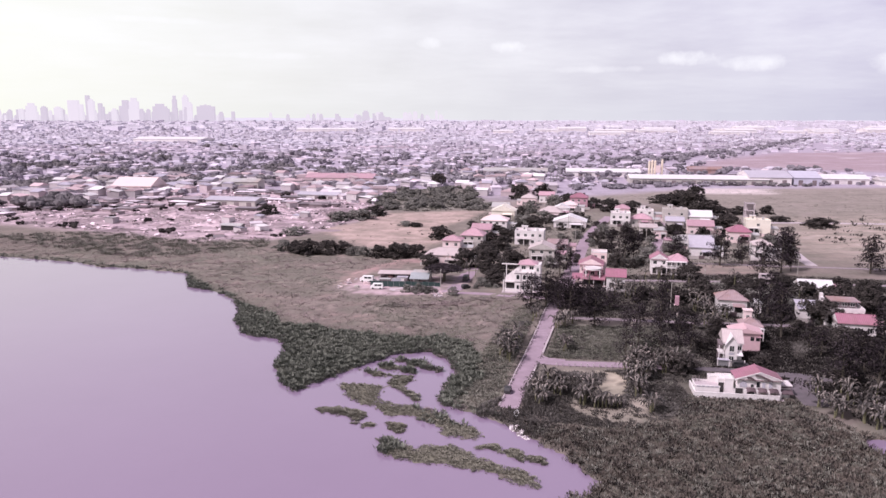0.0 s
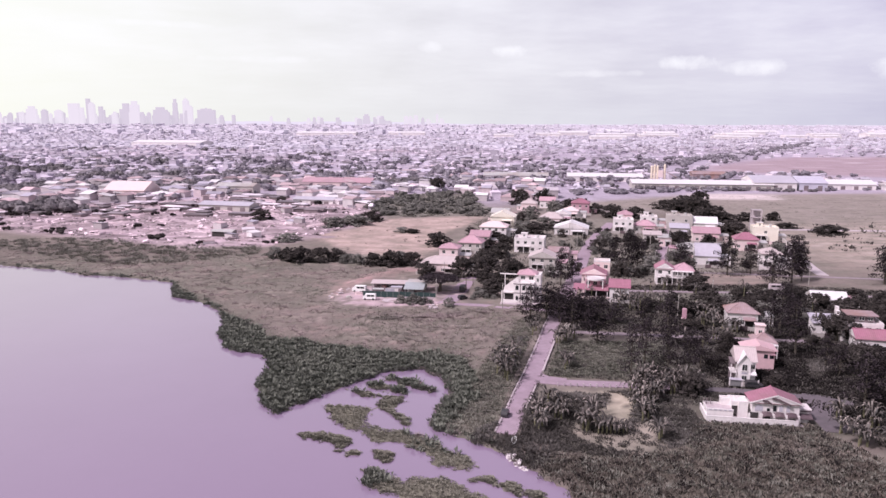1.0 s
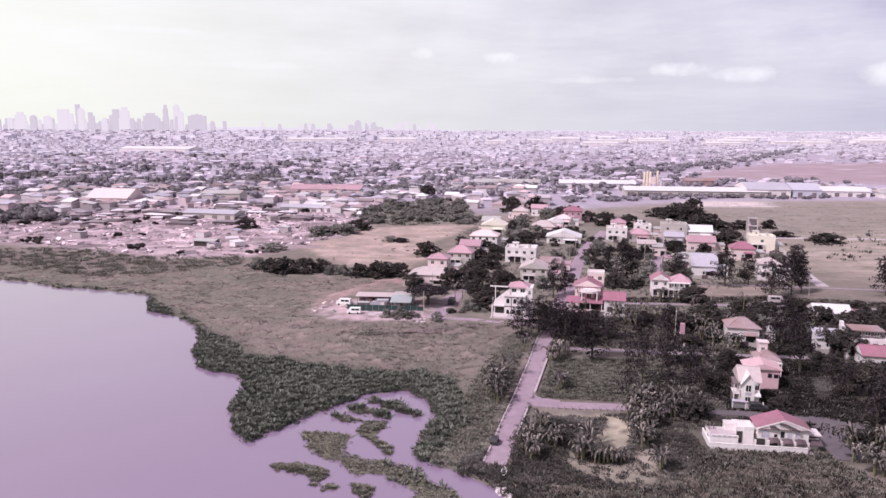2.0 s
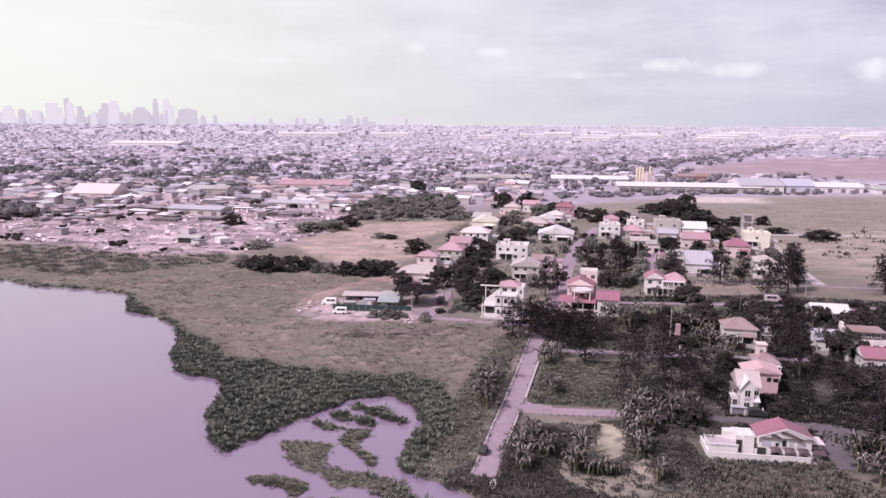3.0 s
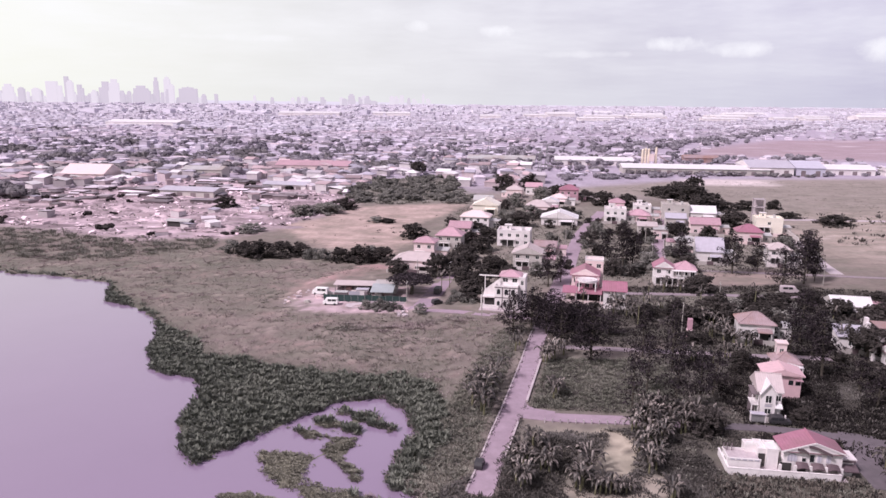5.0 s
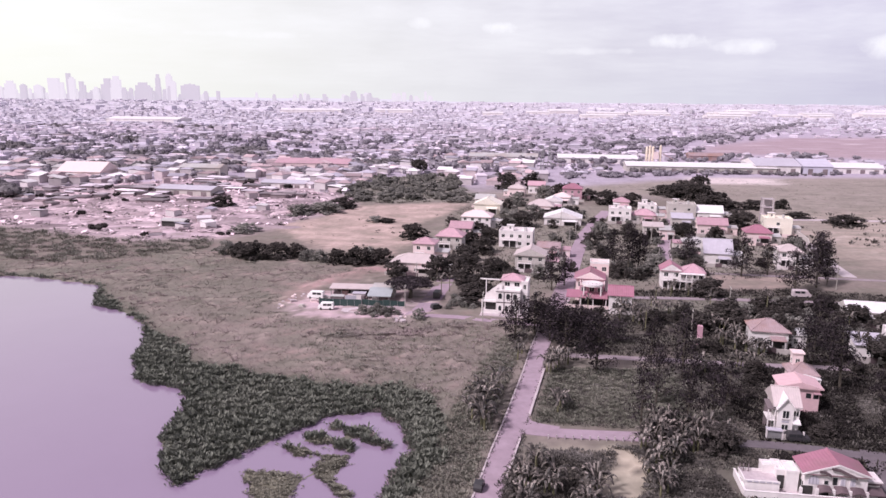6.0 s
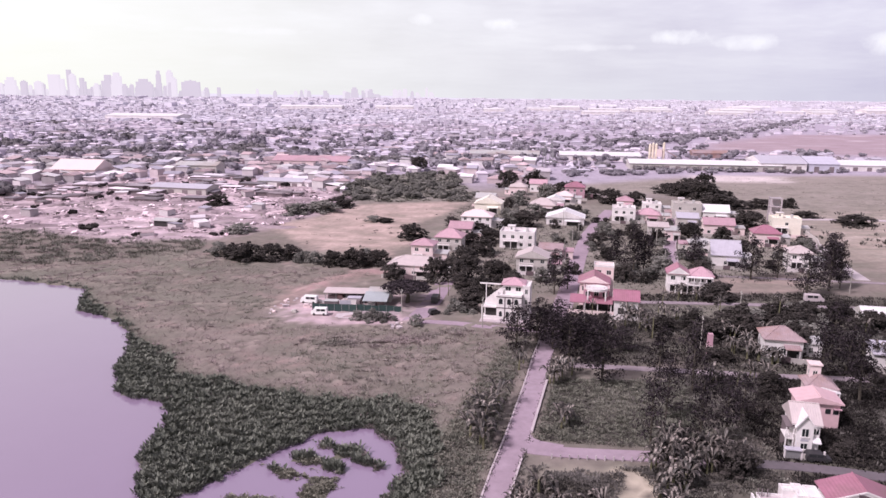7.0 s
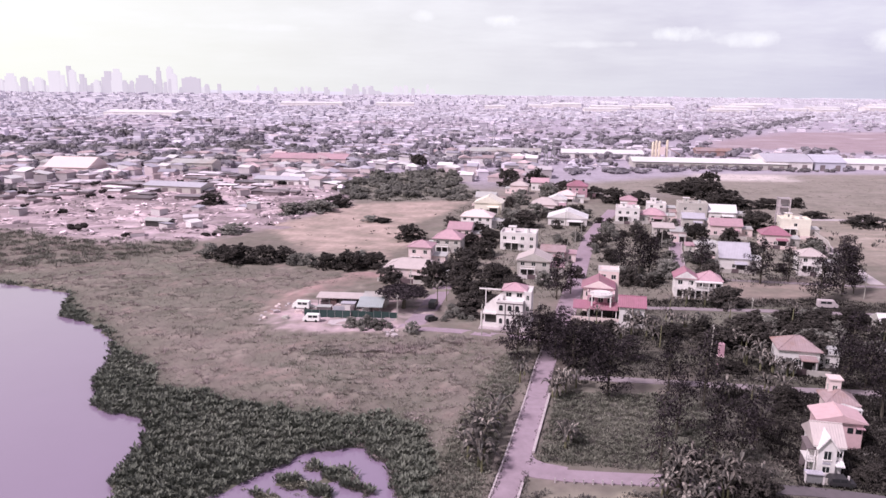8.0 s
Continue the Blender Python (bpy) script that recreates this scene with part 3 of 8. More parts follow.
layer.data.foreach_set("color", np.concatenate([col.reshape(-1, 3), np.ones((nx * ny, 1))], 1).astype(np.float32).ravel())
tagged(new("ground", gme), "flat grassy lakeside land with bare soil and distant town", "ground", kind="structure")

wg = Geo()
wg.face((-8000, -3000, -0.35), (8000, -3000, -0.35), (8000, 900, -0.35), (-8000, 900, -0.35))
tagged(new("water", wg.mesh("water", M_WATER)), "calm silty lilac lake water", "water", kind="structure")


# ---- roads ----
def ribbon(name, pts, width, material, label, category="road", top=0.14, kerbs=()):
    """A slab along a line; kerbs: offsets (side, width, rise)."""
    pts = [Vector((*p, 0)) for p in pts]
    n = len(pts)
    sides = []
    for i, p in enumerate(pts):
        d = (pts[min(i + 1, n - 1)] - pts[max(i - 1, 0)]).normalized()
        sides.append(Vector((d.y, -d.x, 0)))

    def slab(off0, off1, z0, z1):
        g = Geo()
        for i in range(n - 1):
            a, b, c, e = pts[i] + sides[i] * off0, pts[i] + sides[i] * off1, pts[i + 1] + sides[i + 1] * off1, pts[i + 1] + sides[i + 1] * off0
            up1, dn = Vector((0, 0, z1)), Vector((0, 0, z0))
            g.face(a + up1, b + up1, c + up1, e + up1)
            g.face(a + dn, a + up1, e + up1, e + dn)
            g.face(b + dn, c + dn, c + up1, b + up1)
        g.face(pts[0] + sides[0] * off0 + dn, pts[0] + sides[0] * off1 + dn, pts[0] + sides[0] * off1 + up1, pts[0] + sides[0] * off0 + up1)
        return g

    ob = tagged(new(name, slab(-width / 2, width / 2, -0.3, top).mesh(name, material)), label, category, kind="structure")
    for side, kw, rise in kerbs:
        o = side * width / 2
        part("kerb", slab(min(o, o + side * kw), max(o, o + side * kw), -0.3, top + rise), M_KERB, ob)
    return ob


ribbon("road_main", [(13.6, 138), (16.0, 146.4), (16.7, 149), (19.3, 158.7), (22.6, 170), (29.1, 194), (33.1, 210), (38.4, 228), (44, 247)],
       4.0, M_ROAD, "pale worn concrete lane running inland between grass plots", kerbs=((-1, 0.3, 0.12),))
ribbon("road_upper", [(44, 247), (53, 279), (61, 309), (72.5, 349), (84.5, 381), (98.5, 416)], 5.6, M_ROAD, "pale worn lane between estate houses", top=0.135)
ribbon("road_corner", [(24.0, 171.5), (24.6, 169.3), (26.2, 167.8), (30, 166.4)], 2.0, M_ROAD, "rounded corner of the side lane", top=0.136)
ribbon("villa_drive", [(78.5, 139), (79.5, 147), (83.5, 158)], 6.0, M_ASPHALT, "dark grey worn driveway beside the villa", "driveway", top=0.1)
ribbon("villa_lane", [(59, 161.4), (66, 160.6), (74, 158.7), (82, 156.2), (92, 152)], 2.7, M_ASPHALT, "grey worn lane behind the villa", "lane", top=0.12)
ribbon("kerb_wall", [(25.4, 172), (31.7, 195)], 0.45, M_KERB, "low pale concrete kerb beside the lane", "kerb", top=0.42)
ribbon("kerb_wall", [(18.9, 150), (22.5, 162.6)], 0.35, M_KERB, "low pale concrete kerb beside the lane", "kerb", top=0.34)
ribbon("road_side", [(22.6, 166.8), (25.2, 165.9), (29.5, 164.9), (36, 164.2), (44, 163.6), (56, 161.5)], 3.5, M_ROAD, "narrow concrete side lane edged with low posts", top=0.13)
ribbon("road_cross", [(4.5, 234.2), (8, 233.7), (13.5, 232.8), (28, 228.4), (36, 226.5)], 3.0, M_ROAD, "pale concrete cross lane in front of the white corner house", top=0.12)
ribbon("road_yard", [(2, 234), (5.2, 243), (8.2, 256), (10.5, 268), (13, 285)], 5.4, M_ROAD, "pale dusty lane climbing past parked vehicles", top=0.11)
ribbon("road_back", [(38, 204), (60, 201), (80, 198), (100, 196)], 2.6, M_LANE, "grey concrete lane behind the trees", top=0.12)
ribbon("road_cross", [(62, 252.5), (76, 252.2), (106, 250), (131, 247), (170, 243)], 2.6, M_LANE, "narrow pale lane across the grassy plots", top=0.12)
ribbon("road_second", [(88.5, 282), (91.5, 297), (101, 329), (112, 359), (119, 378), (125, 398), (127, 421)], 4.2, M_ROAD, "second concrete lane between houses", top=0.13, kerbs=((-1, 0.3, 0.4), (1, 0.3, 0.4)))
ribbon("road_cross", [(90, 284.5), (104.6, 282.3), (148.7, 275), (200, 266)], 2.4, M_LANE, "narrow pale lane along the field edge", top=0.12)
ribbon("road_third", [(148, 278), (150.5, 291), (158, 320), (166.5, 352), (176, 384)], 4.4, M_PLOT, "pale concrete lane at the edge of the fields", top=0.13)
ribbon("road_field", [(170, 392), (200, 392), (260, 386), (420, 372)], 4.5, M_KERB, "pale sandy track between fields", top=0.10)
ribbon("perimeter_wall", [(173, 378), (163, 335), (157, 322)], 0.4, M_GREY, "grey cement boundary wall", "wall", top=2.2)


# ---- houses ----
PANES = {}


def window(parent, x, y, z, w, h, turn):
    """A framed window with dark glass, set in the reveal of a wall; turn: 0 front, 1 right, 2 back, 3 left."""
    key = (round(w, 2), round(h, 2))
    if key not in PANES:
        fr, gl = Geo(), Geo()
        t = 0.07
        for bx in ((-w / 2, 0, -w / 2 + t, h), (w / 2 - t, 0, w / 2, h), (-t / 2, t, t / 2, h - t)):
            fr.box(bx[0], 0.02, bx[1], bx[2], 0.08, bx[3])
        for z0 in (0, h - t):
            fr.box(-w / 2 + t, 0.02, z0, w / 2 - t, 0.08, z0 + t)
        gl.box(-w / 2 + t, 0.09, t, w / 2 - t, 0.11, h - t)
        PANES[key] = fr.mesh("window", M_FRAME), gl.mesh("pane", M_GLASS)
    fm, gm = PANES[key]
    ob = part("window", fm, None, parent)
    ob.matrix_local = pose(x, y, z, 0, 0, 90 * turn)
    part("pane", gm, None, ob)
    return ob


def facade(g, p0, u, w, h, holes, deep=0.16):
    """A wall face from p0 along u (unit vector), with recessed openings (x, z, w, h); n is the inward way."""
    p0, u = Vector(p0), Vector(u)
    n = Vector((-u.y, u.x, 0))
    zz = Vector((0, 0, 1))
    xs = sorted({0.0, w, *[a for q in holes for a in (q[0], q[0] + q[2])]})
    zs = sorted({0.0, h, *[a for q in holes for a in (q[1], q[1] + q[3])]})
    for xa, xb in zip(xs, xs[1:]):
        for za, zb in zip(zs, zs[1:]):
            cx, cz = (xa + xb) / 2, (za + zb) / 2
            if any(q[0] < cx < q[0] + q[2] and q[1] < cz < q[1] + q[3] for q in holes):
                continue
            g.face(p0 + u * xa + zz * za, p0 + u * xb + zz * za, p0 + u * xb + zz * zb, p0 + u * xa + zz * zb)
    for q in holes:
        c = [p0 + u * a + zz * b for a, b in ((q[0], q[1]), (q[0] + q[2], q[1]), (q[0] + q[2], q[1] + q[3]), (q[0], q[1] + q[3]))]
        for a, b in zip(c, c[1:] + c[:1]):
            g.face(a, b, b + n * deep, a + n * deep)
        g.face(*[v + n * deep for v in c])


def roof_part(parent, kind, x, y, w, d, z, rise, m, over=0.5, label=""):
    """A sheet roof over the rectangle, eaves at z: hip, gable_x, gable_y (gable to the front), shed, pyramid, flat."""
    g = Geo()
    x0, x1, y0, y1 = x - over, x + w + over, y - over, y + d + over
    t = 0.18
    e = [Vector(p) for p in ((x0, y0, z), (x1, y0, z), (x1, y1, z), (x0, y1, z))]
    up_ = Vector((0, 0, t))
    if kind == "flat":
        g.box(x0, y0, z, x1, y1, z + max(0.15, rise))
        return part("roof", g, m, parent, label)
    if kind == "shed":
        r = Vector((0, 0, rise))
        a = [e[0], e[1], e[2] + r, e[3] + r]
        g.face(*[p + up_ for p in a])
        g.face(*reversed(a))
        for p, q in zip(a, a[1:] + a[:1]):
            g.face(p, q, q + up_, p + up_)
        return part("roof", g, m, parent, label)
    W, D = x1 - x0, y1 - y0
    zr = z + t + rise
    if kind == "gable_x":
        ra, rb = Vector((x0, (y0 + y1) / 2, zr)), Vector((x1, (y0 + y1) / 2, zr))
    elif kind == "gable_y":
        ra, rb = Vector(((x0 + x1) / 2, y0, zr)), Vector(((x0 + x1) / 2, y1, zr))
    elif W >= D:
        k = D / 2 if kind == "hip" else W / 2
        ra, rb = Vector((x0 + k, (y0 + y1) / 2, zr)), Vector((x1 - k + 0.01, (y0 + y1) / 2, zr))
    else:
        k = W / 2 if kind == "hip" else D / 2
        ra, rb = Vector(((x0 + x1) / 2, y0 + k, zr)), Vector(((x0 + x1) / 2, y1 - k + 0.01, zr))
    f = [p + up_ for p in e]
    for p, q in zip(range(4), (1, 2, 3, 0)):
        g.face(e[p], e[q], f[q], f[p])
    g.face(*reversed(e))
    if kind == "gable_y" or (kind != "gable_x" and W < D):
        g.face(f[0], f[1], ra), g.face(f[1], f[2], rb, ra), g.face(f[2], f[3], rb), g.face(f[3], f[0], ra, rb)
    else:
        g.face(f[0], f[1], rb, ra), g.face(f[1], f[2], rb), g.face(f[2], f[3], ra, rb), g.face(f[3], f[0], ra)
    ob = part("roof", g, m, parent, label)
    cap = Geo()
    cap.tube(ra + Vector((0, 0, 0.03)), rb + Vector((0, 0, 0.03)), 0.13, 0.13, 6)
    if kind in ("hip", "pyramid"):
        for p in f:
            r = ra if (p - ra).length < (p - rb).length else rb
            cap.tube(p + Vector((0, 0, 0.02)), r + Vector((0, 0, 0.02)), 0.1, 0.1, 5)
    part("ridge_cap", cap, m, ob)
    return ob


def block(parent, x, y, z, w, d, h, wall, roof=None, rise=1.5, roofm=None, wins=(0, 0), storeys=1, over=0.5, ww=1.35, wh=1.35, fillgable=True, roof_label=""):
    """One box of a house: walls with recessed windows on all sides, and a roof."""
    g = Geo()
    sh = h / storeys

    def rows(length, count):
        out = []
        for s in range(storeys):
            for i in range(count):
                cx = length * (i + 0.5) / count
                out.append((cx - ww / 2, s * sh + min(0.95, sh * 0.33), ww, min(wh, sh * 0.5)))
        return out

    for turn, (p0, u, L, c) in enumerate((((x, y, z), (1, 0, 0), w, wins[0]), ((x + w, y, z), (0, 1, 0), d, wins[1]),
                                         ((x + w, y + d, z), (-1, 0, 0), w, 0), ((x, y + d, z), (0, -1, 0), d, wins[1]))):
        holes = rows(L, c)
        facade(g, p0, u, L, h, holes)
        for q in holes:
            c0 = Vector(p0) + Vector(u) * (q[0] + q[2] / 2)
            window(parent, c0.x, c0.y, z + q[1], q[2], q[3], turn)
    g.face((x, y, z + h), (x + w, y, z + h), (x + w, y + d, z + h), (x, y + d, z + h))
    if roof == "gable_y" and fillgable:
        k = rise * w / (w + 2 * over)
        for yy in (y, y + d):
            g.face((x, yy, z + h), (x + w, yy, z + h), (x + w / 2, yy, z + h + k + 0.1))
    if roof == "gable_x" and fillgable:
        k = rise * d / (d + 2 * over)
        for xx in (x, x + w):
            g.face((xx, y, z + h), (xx, y + d, z + h), (xx, y + d / 2, z + h + k + 0.1))
    part("wall", g, wall, parent)
    if storeys > 1:
        b = Geo()
        for s in range(1, storeys):
            b.box(x - 0.06, y - 0.06, z + s * sh - 0.1, x + w + 0.06, y + d + 0.06, z + s * sh + 0.1)
        part("floor_band", b, wall, parent)
    if roof == "parapet":
        g = Geo()
        a = 0.18
        for bx in ((x - 0.05, y - 0.05, x + w + 0.05, y + a), (x - 0.05, y + d - a, x + w + 0.05, y + d + 0.05), (x - 0.05, y + a, x + a, y + d - a), (x + w - a, y + a, x + w + 0.05, y + d - a)):
            g.box(bx[0], bx[1], z + h - 0.1, bx[2], bx[3], z + h + rise)
        part("parapet", g, roofm or wall, parent)
    elif roof:
        roof_part(parent, roof, x, y, w, d, z + h, rise, roofm, over, roof_label)
        zr = z + h + 0.18
        if roof == "gable_y":
            for yy in (y - over - 0.02, y + d + over + 0.02):
                g = Geo()
                g.face((x - over + 0.15, yy, zr), (x + w + over - 0.15, yy, zr), (x + w / 2, yy, zr + rise - 0.12))
                part("gable", g, wall, parent)
        if roof == "gable_x":
            for xx in (x - over - 0.02, x + w + over + 0.02):
                g = Geo()
                g.face((xx, y - over + 0.15, zr), (xx, y + d + over - 0.15, zr), (xx, y + d / 2, zr + rise - 0.12))
                part("gable", g, wall, parent)


def slab(parent, name, x0, y0, z0, x1, y1, z1, m, label=""):
    g = Geo()
    g.box(x0, y0, z0, x1, y1, z1)
    return part(name, g, m, parent, label)


def railing(parent, x0, x1, y, z, m, h=0.9, step=0.9):
    g = Geo()
    g.box(x0, y - 0.05, z + h - 0.1, x1, y + 0.05, z + h)
    k = max(2, int((x1 - x0) / step))
    for i in range(k + 1):
        xx = x0 + (x1 - x0) * i / k
        g.box(xx - 0.05, y - 0.045, z, xx + 0.05, y + 0.045, z + h - 0.1)
    return part("railing", g, m, parent)


def house(name, x, y, turn, label, category="house", group=""):
    """An empty at the foot of a house's front wall; its local y runs away from the lake."""
    e = new(name)
    e.matrix_world = pose(x, y, 0.0, 0, 0, turn)
    return tagged(e, label, category, group)


T0 = -13.0   # the estate's lanes run this many degrees off the axes

# white corner house with terraces
def sloped_wall(x0, z0, x1, z1, y0, y1, foot):
    """A wall whose top rises from (x0, z0) to (x1, z1)."""
    g = Geo()
    a = [Vector((x0, y0, foot)), Vector((x1, y0, foot)), Vector((x1, y0, z1)), Vector((x0, y0, z0))]
    b = [p + Vector((0, y1 - y0, 0)) for p in a]
    g.face(*a), g.face(*reversed(b))
    for i in range(4):
        j = (i + 1) % 4
        g.face(a[i], b[i], b[j], a[j])
    return g


def arch(parent, name, x, y, z, w, h, m, deep=0.06):
    """A flat-backed opening with a round head, set on a front wall."""
    g = Geo()
    pts = [(x - w / 2, z), (x + w / 2, z), (x + w / 2, z + h - w / 2)]
    pts += [(x + w / 2 * math.cos(k * math.pi / 6), z + h - w / 2 + w / 2 * math.sin(k * math.pi / 6)) for k in range(1, 6)]
    pts.append((x - w / 2, z + h - w / 2))
    f, b = [Vector((px, y, pz)) for px, pz in pts], [Vector((px, y + deep, pz)) for px, pz in pts]
    g.face(*f), g.face(*reversed(b))
    for i in range(len(pts)):
        j = (i + 1) % len(pts)
        g.face(f[i], b[i], b[j], f[j])
    return part(name, g, m, parent)


e = house("corner_house", 20.8, 236.4, T0, "white three-storey house with terraces and small faded red roof")
slab(e, "plinth", -0.4, -2.6, -0.3, 12.4, 9.5, 0.35, M_KERB)
block(e, 0.3, 1.6, 0.35, 3.4, 7.2, 2.9, M_WHITE, wins=(0, 2))
slab(e, "garage_opening", 0.6, 1.52, 0.9, 3.6, 1.59, 2.9, M_DARK)
slab(e, "low_wall", 0.1, -0.6, 0.3, 4.6, -0.35, 1.25, M_WHITE)
block(e, 3.7, 0.3, 0.35, 6.6, 6.4, 6.2, M_WHITE, roof="parapet", rise=0.55, roofm=M_WHITE, wins=(0, 2), storeys=2)
for px in (4.8, 7.0, 8.9):
    arch(e, "arched_window", px, 0.24, 4.5, 1.0, 1.5, M_GLASS)
for px in (4.8, 6.6, 8.4):
    arch(e, "arched_window", px, 0.24, 1.1, 0.8, 1.4, M_GLASS)
for bx in ((3.6, 6.35), (3.6, 3.35)):
    slab(e, "dark_trim", bx[0], 0.2, bx[1], 10.4, 0.295, bx[1] + 0.22, M_TRIM)
for px in (5.8, 7.9):
    slab(e, "pilaster", px, 0.2, 0.35, px + 0.22, 0.295, 6.3, M_TRIM)
block(e, 5.0, 3.2, 6.55, 5.4, 4.8, 2.5, M_WHITE, roof="hip", rise=1.3, roofm=M_PINKROOF, wins=(2, 1), over=0.6, ww=1.5)
block(e, 10.4, 2.2, 0.35, 1.8, 5.6, 8.6, M_WHITE, roof="parapet", rise=0.4, wins=(1, 2), storeys=3, ww=0.8)
slab(e, "terrace_deck", 0.0, 0.6, 3.25, 3.7, 8.6, 3.45, M_WHITE)
railing(e, 0.1, 3.6, 0.7, 3.45, M_WHITE, 0.95, 0.5)
part("stair_parapet", sloped_wall(0.2, 4.5, 5.0, 8.4, 2.6, 2.85, 3.45), M_WHITE, e)
part("stair_parapet", sloped_wall(0.2, 4.5, 5.0, 8.4, 4.8, 5.05, 3.45), M_WHITE, e)
slab(e, "roof_beam", -1.4, 4.0, 8.7, 4.6, 4.3, 9.05, M_WHITE)
slab(e, "beam_post", 0.2, 4.0, 3.4, 0.45, 4.3, 8.7, M_WHITE)
slab(e, "yard_post", -0.2, -0.5, 0.3, 0.1, -0.2, 4.2, M_WHITE)

# small house with a red roof
e = house("red_roof_house", 56.6, 239.0, T0, "small white house with a dull red roof and dark veranda")
block(e, 0, 0, 0, 6.2, 6.0, 4.6, M_WHITE, "gable_x", 2.1, M_REDROOF, (0, 1), over=0.5)
slab(e, "garage_opening", 3.6, -0.07, 0.3, 5.8, -0.004, 2.6, M_DARK)
slab(e, "arched_opening", 1.0, -0.07, 0.9, 2.6, -0.004, 2.6, M_DARK)
slab(e, "garden_wall", -1.5, -2.6, -0.2, 9.5, -2.4, 1.1, M_WHITE)

# tall pink house with stacked red roofs
e = house("stacked_roof_house", 48.6, 246.0, T0, "tall pink house with stacked red roofs and round white balcony")
block(e, 1.0, 0, 0, 7.0, 4.2, 5.9, M_PINK, "parapet", 0.5, M_PALEPINK, (3, 1), storeys=2)
block(e, -0.2, 4.2, 0, 8.0, 6.4, 6.6, M_PALEPINK, "gable_y", 2.2, M_REDROOF, (3, 2), storeys=2, over=0.6)
block(e, 3.6, 11.2, 0, 5.6, 4.6, 9.8, M_PALEPINK, "parapet", 0.5, M_WHITE, (2, 1), storeys=3)
g = Geo()
g.tube((4.6, -0.1, 6.05), (4.6, -0.1, 6.6), 3.0, 3.0, 24)
part("round_balcony", g, M_WHITE, e)
g = Geo()
for k in range(9):
    w_ = math.pi + math.pi * k / 8
    g.tube((4.6 + 2.9 * math.cos(w_), -0.1 + 2.9 * math.sin(w_), 6.6), (4.6 + 2.9 * math.cos(w_), -0.1 + 2.9 * math.sin(w_), 7.3), 0.06, 0.06, 5)
    if k:
        v_ = w_ - math.pi / 8
        g.tube((4.6 + 2.9 * math.cos(v_), -0.1 + 2.9 * math.sin(v_), 7.3), (4.6 + 2.9 * math.cos(w_), -0.1 + 2.9 * math.sin(w_), 7.3), 0.06, 0.06, 5)
part("balcony_rail", g, M_WHITE, e)
for px in (2.2, 7.0):
    slab(e, "balcony_column", px - 0.18, -2.3, 3.4, px + 0.18, -1.94, 6.05, M_WHITE)
roof_part(e, "shed", -2.4, -3.4, 11.2, 4.0, 2.9, 1.1, M_REDROOF, 0.2)
slab(e, "shaded_porch", 1.2, -0.06, 0.2, 7.8, -0.006, 2.7, M_DARK)
for px in (-2.2, 1.4, 5.0, 8.6):
    slab(e, "porch_post", px - 0.12, -3.3, -0.1, px + 0.12, -3.06, 2.9, M_WHITE)
slab(e, "garden_wall", -3.0, -4.8, -0.2, 9.6, -4.6, 1.2, M_PALEPINK)

# open-sided house with two red roofs
e = house("twin_roof_house", 78.8, 262.4, T0, "white house on columns with two bright red hip roofs")
block(e, 0, 2.0, 0, 6.0, 6.0, 5.6, M_WHITE, "gable_y", 2.2, M_REDROOF, (2, 2), storeys=2)
block(e, 6.6, 2.2, 0, 6.4, 6.0, 5.2, M_WHITE, "hip", 2.2, M_PINKROOF, (3, 2), storeys=2)
slab(e, "gallery_floor", 0.2, 0.0, 2.7, 13.0, 2.2, 2.9, M_WHITE)
roof_part(e, "flat", 5.4, 0.0, 7.4, 2.0, 5.1, 0.2, M_WHITE, 0.1)
for i in range(8):
    slab(e, "column", 0.3 + i * 1.75, 0.05, -0.1, 0.6 + i * 1.75, 0.35, 5.1, M_WHITE)
railing(e, 0.3, 12.8, 0.2, 2.9, M_WHITE)
slab(e, "shaded_gallery", 0.6, 1.93, 0.2, 12.8, 1.985, 2.6, M_DARK)

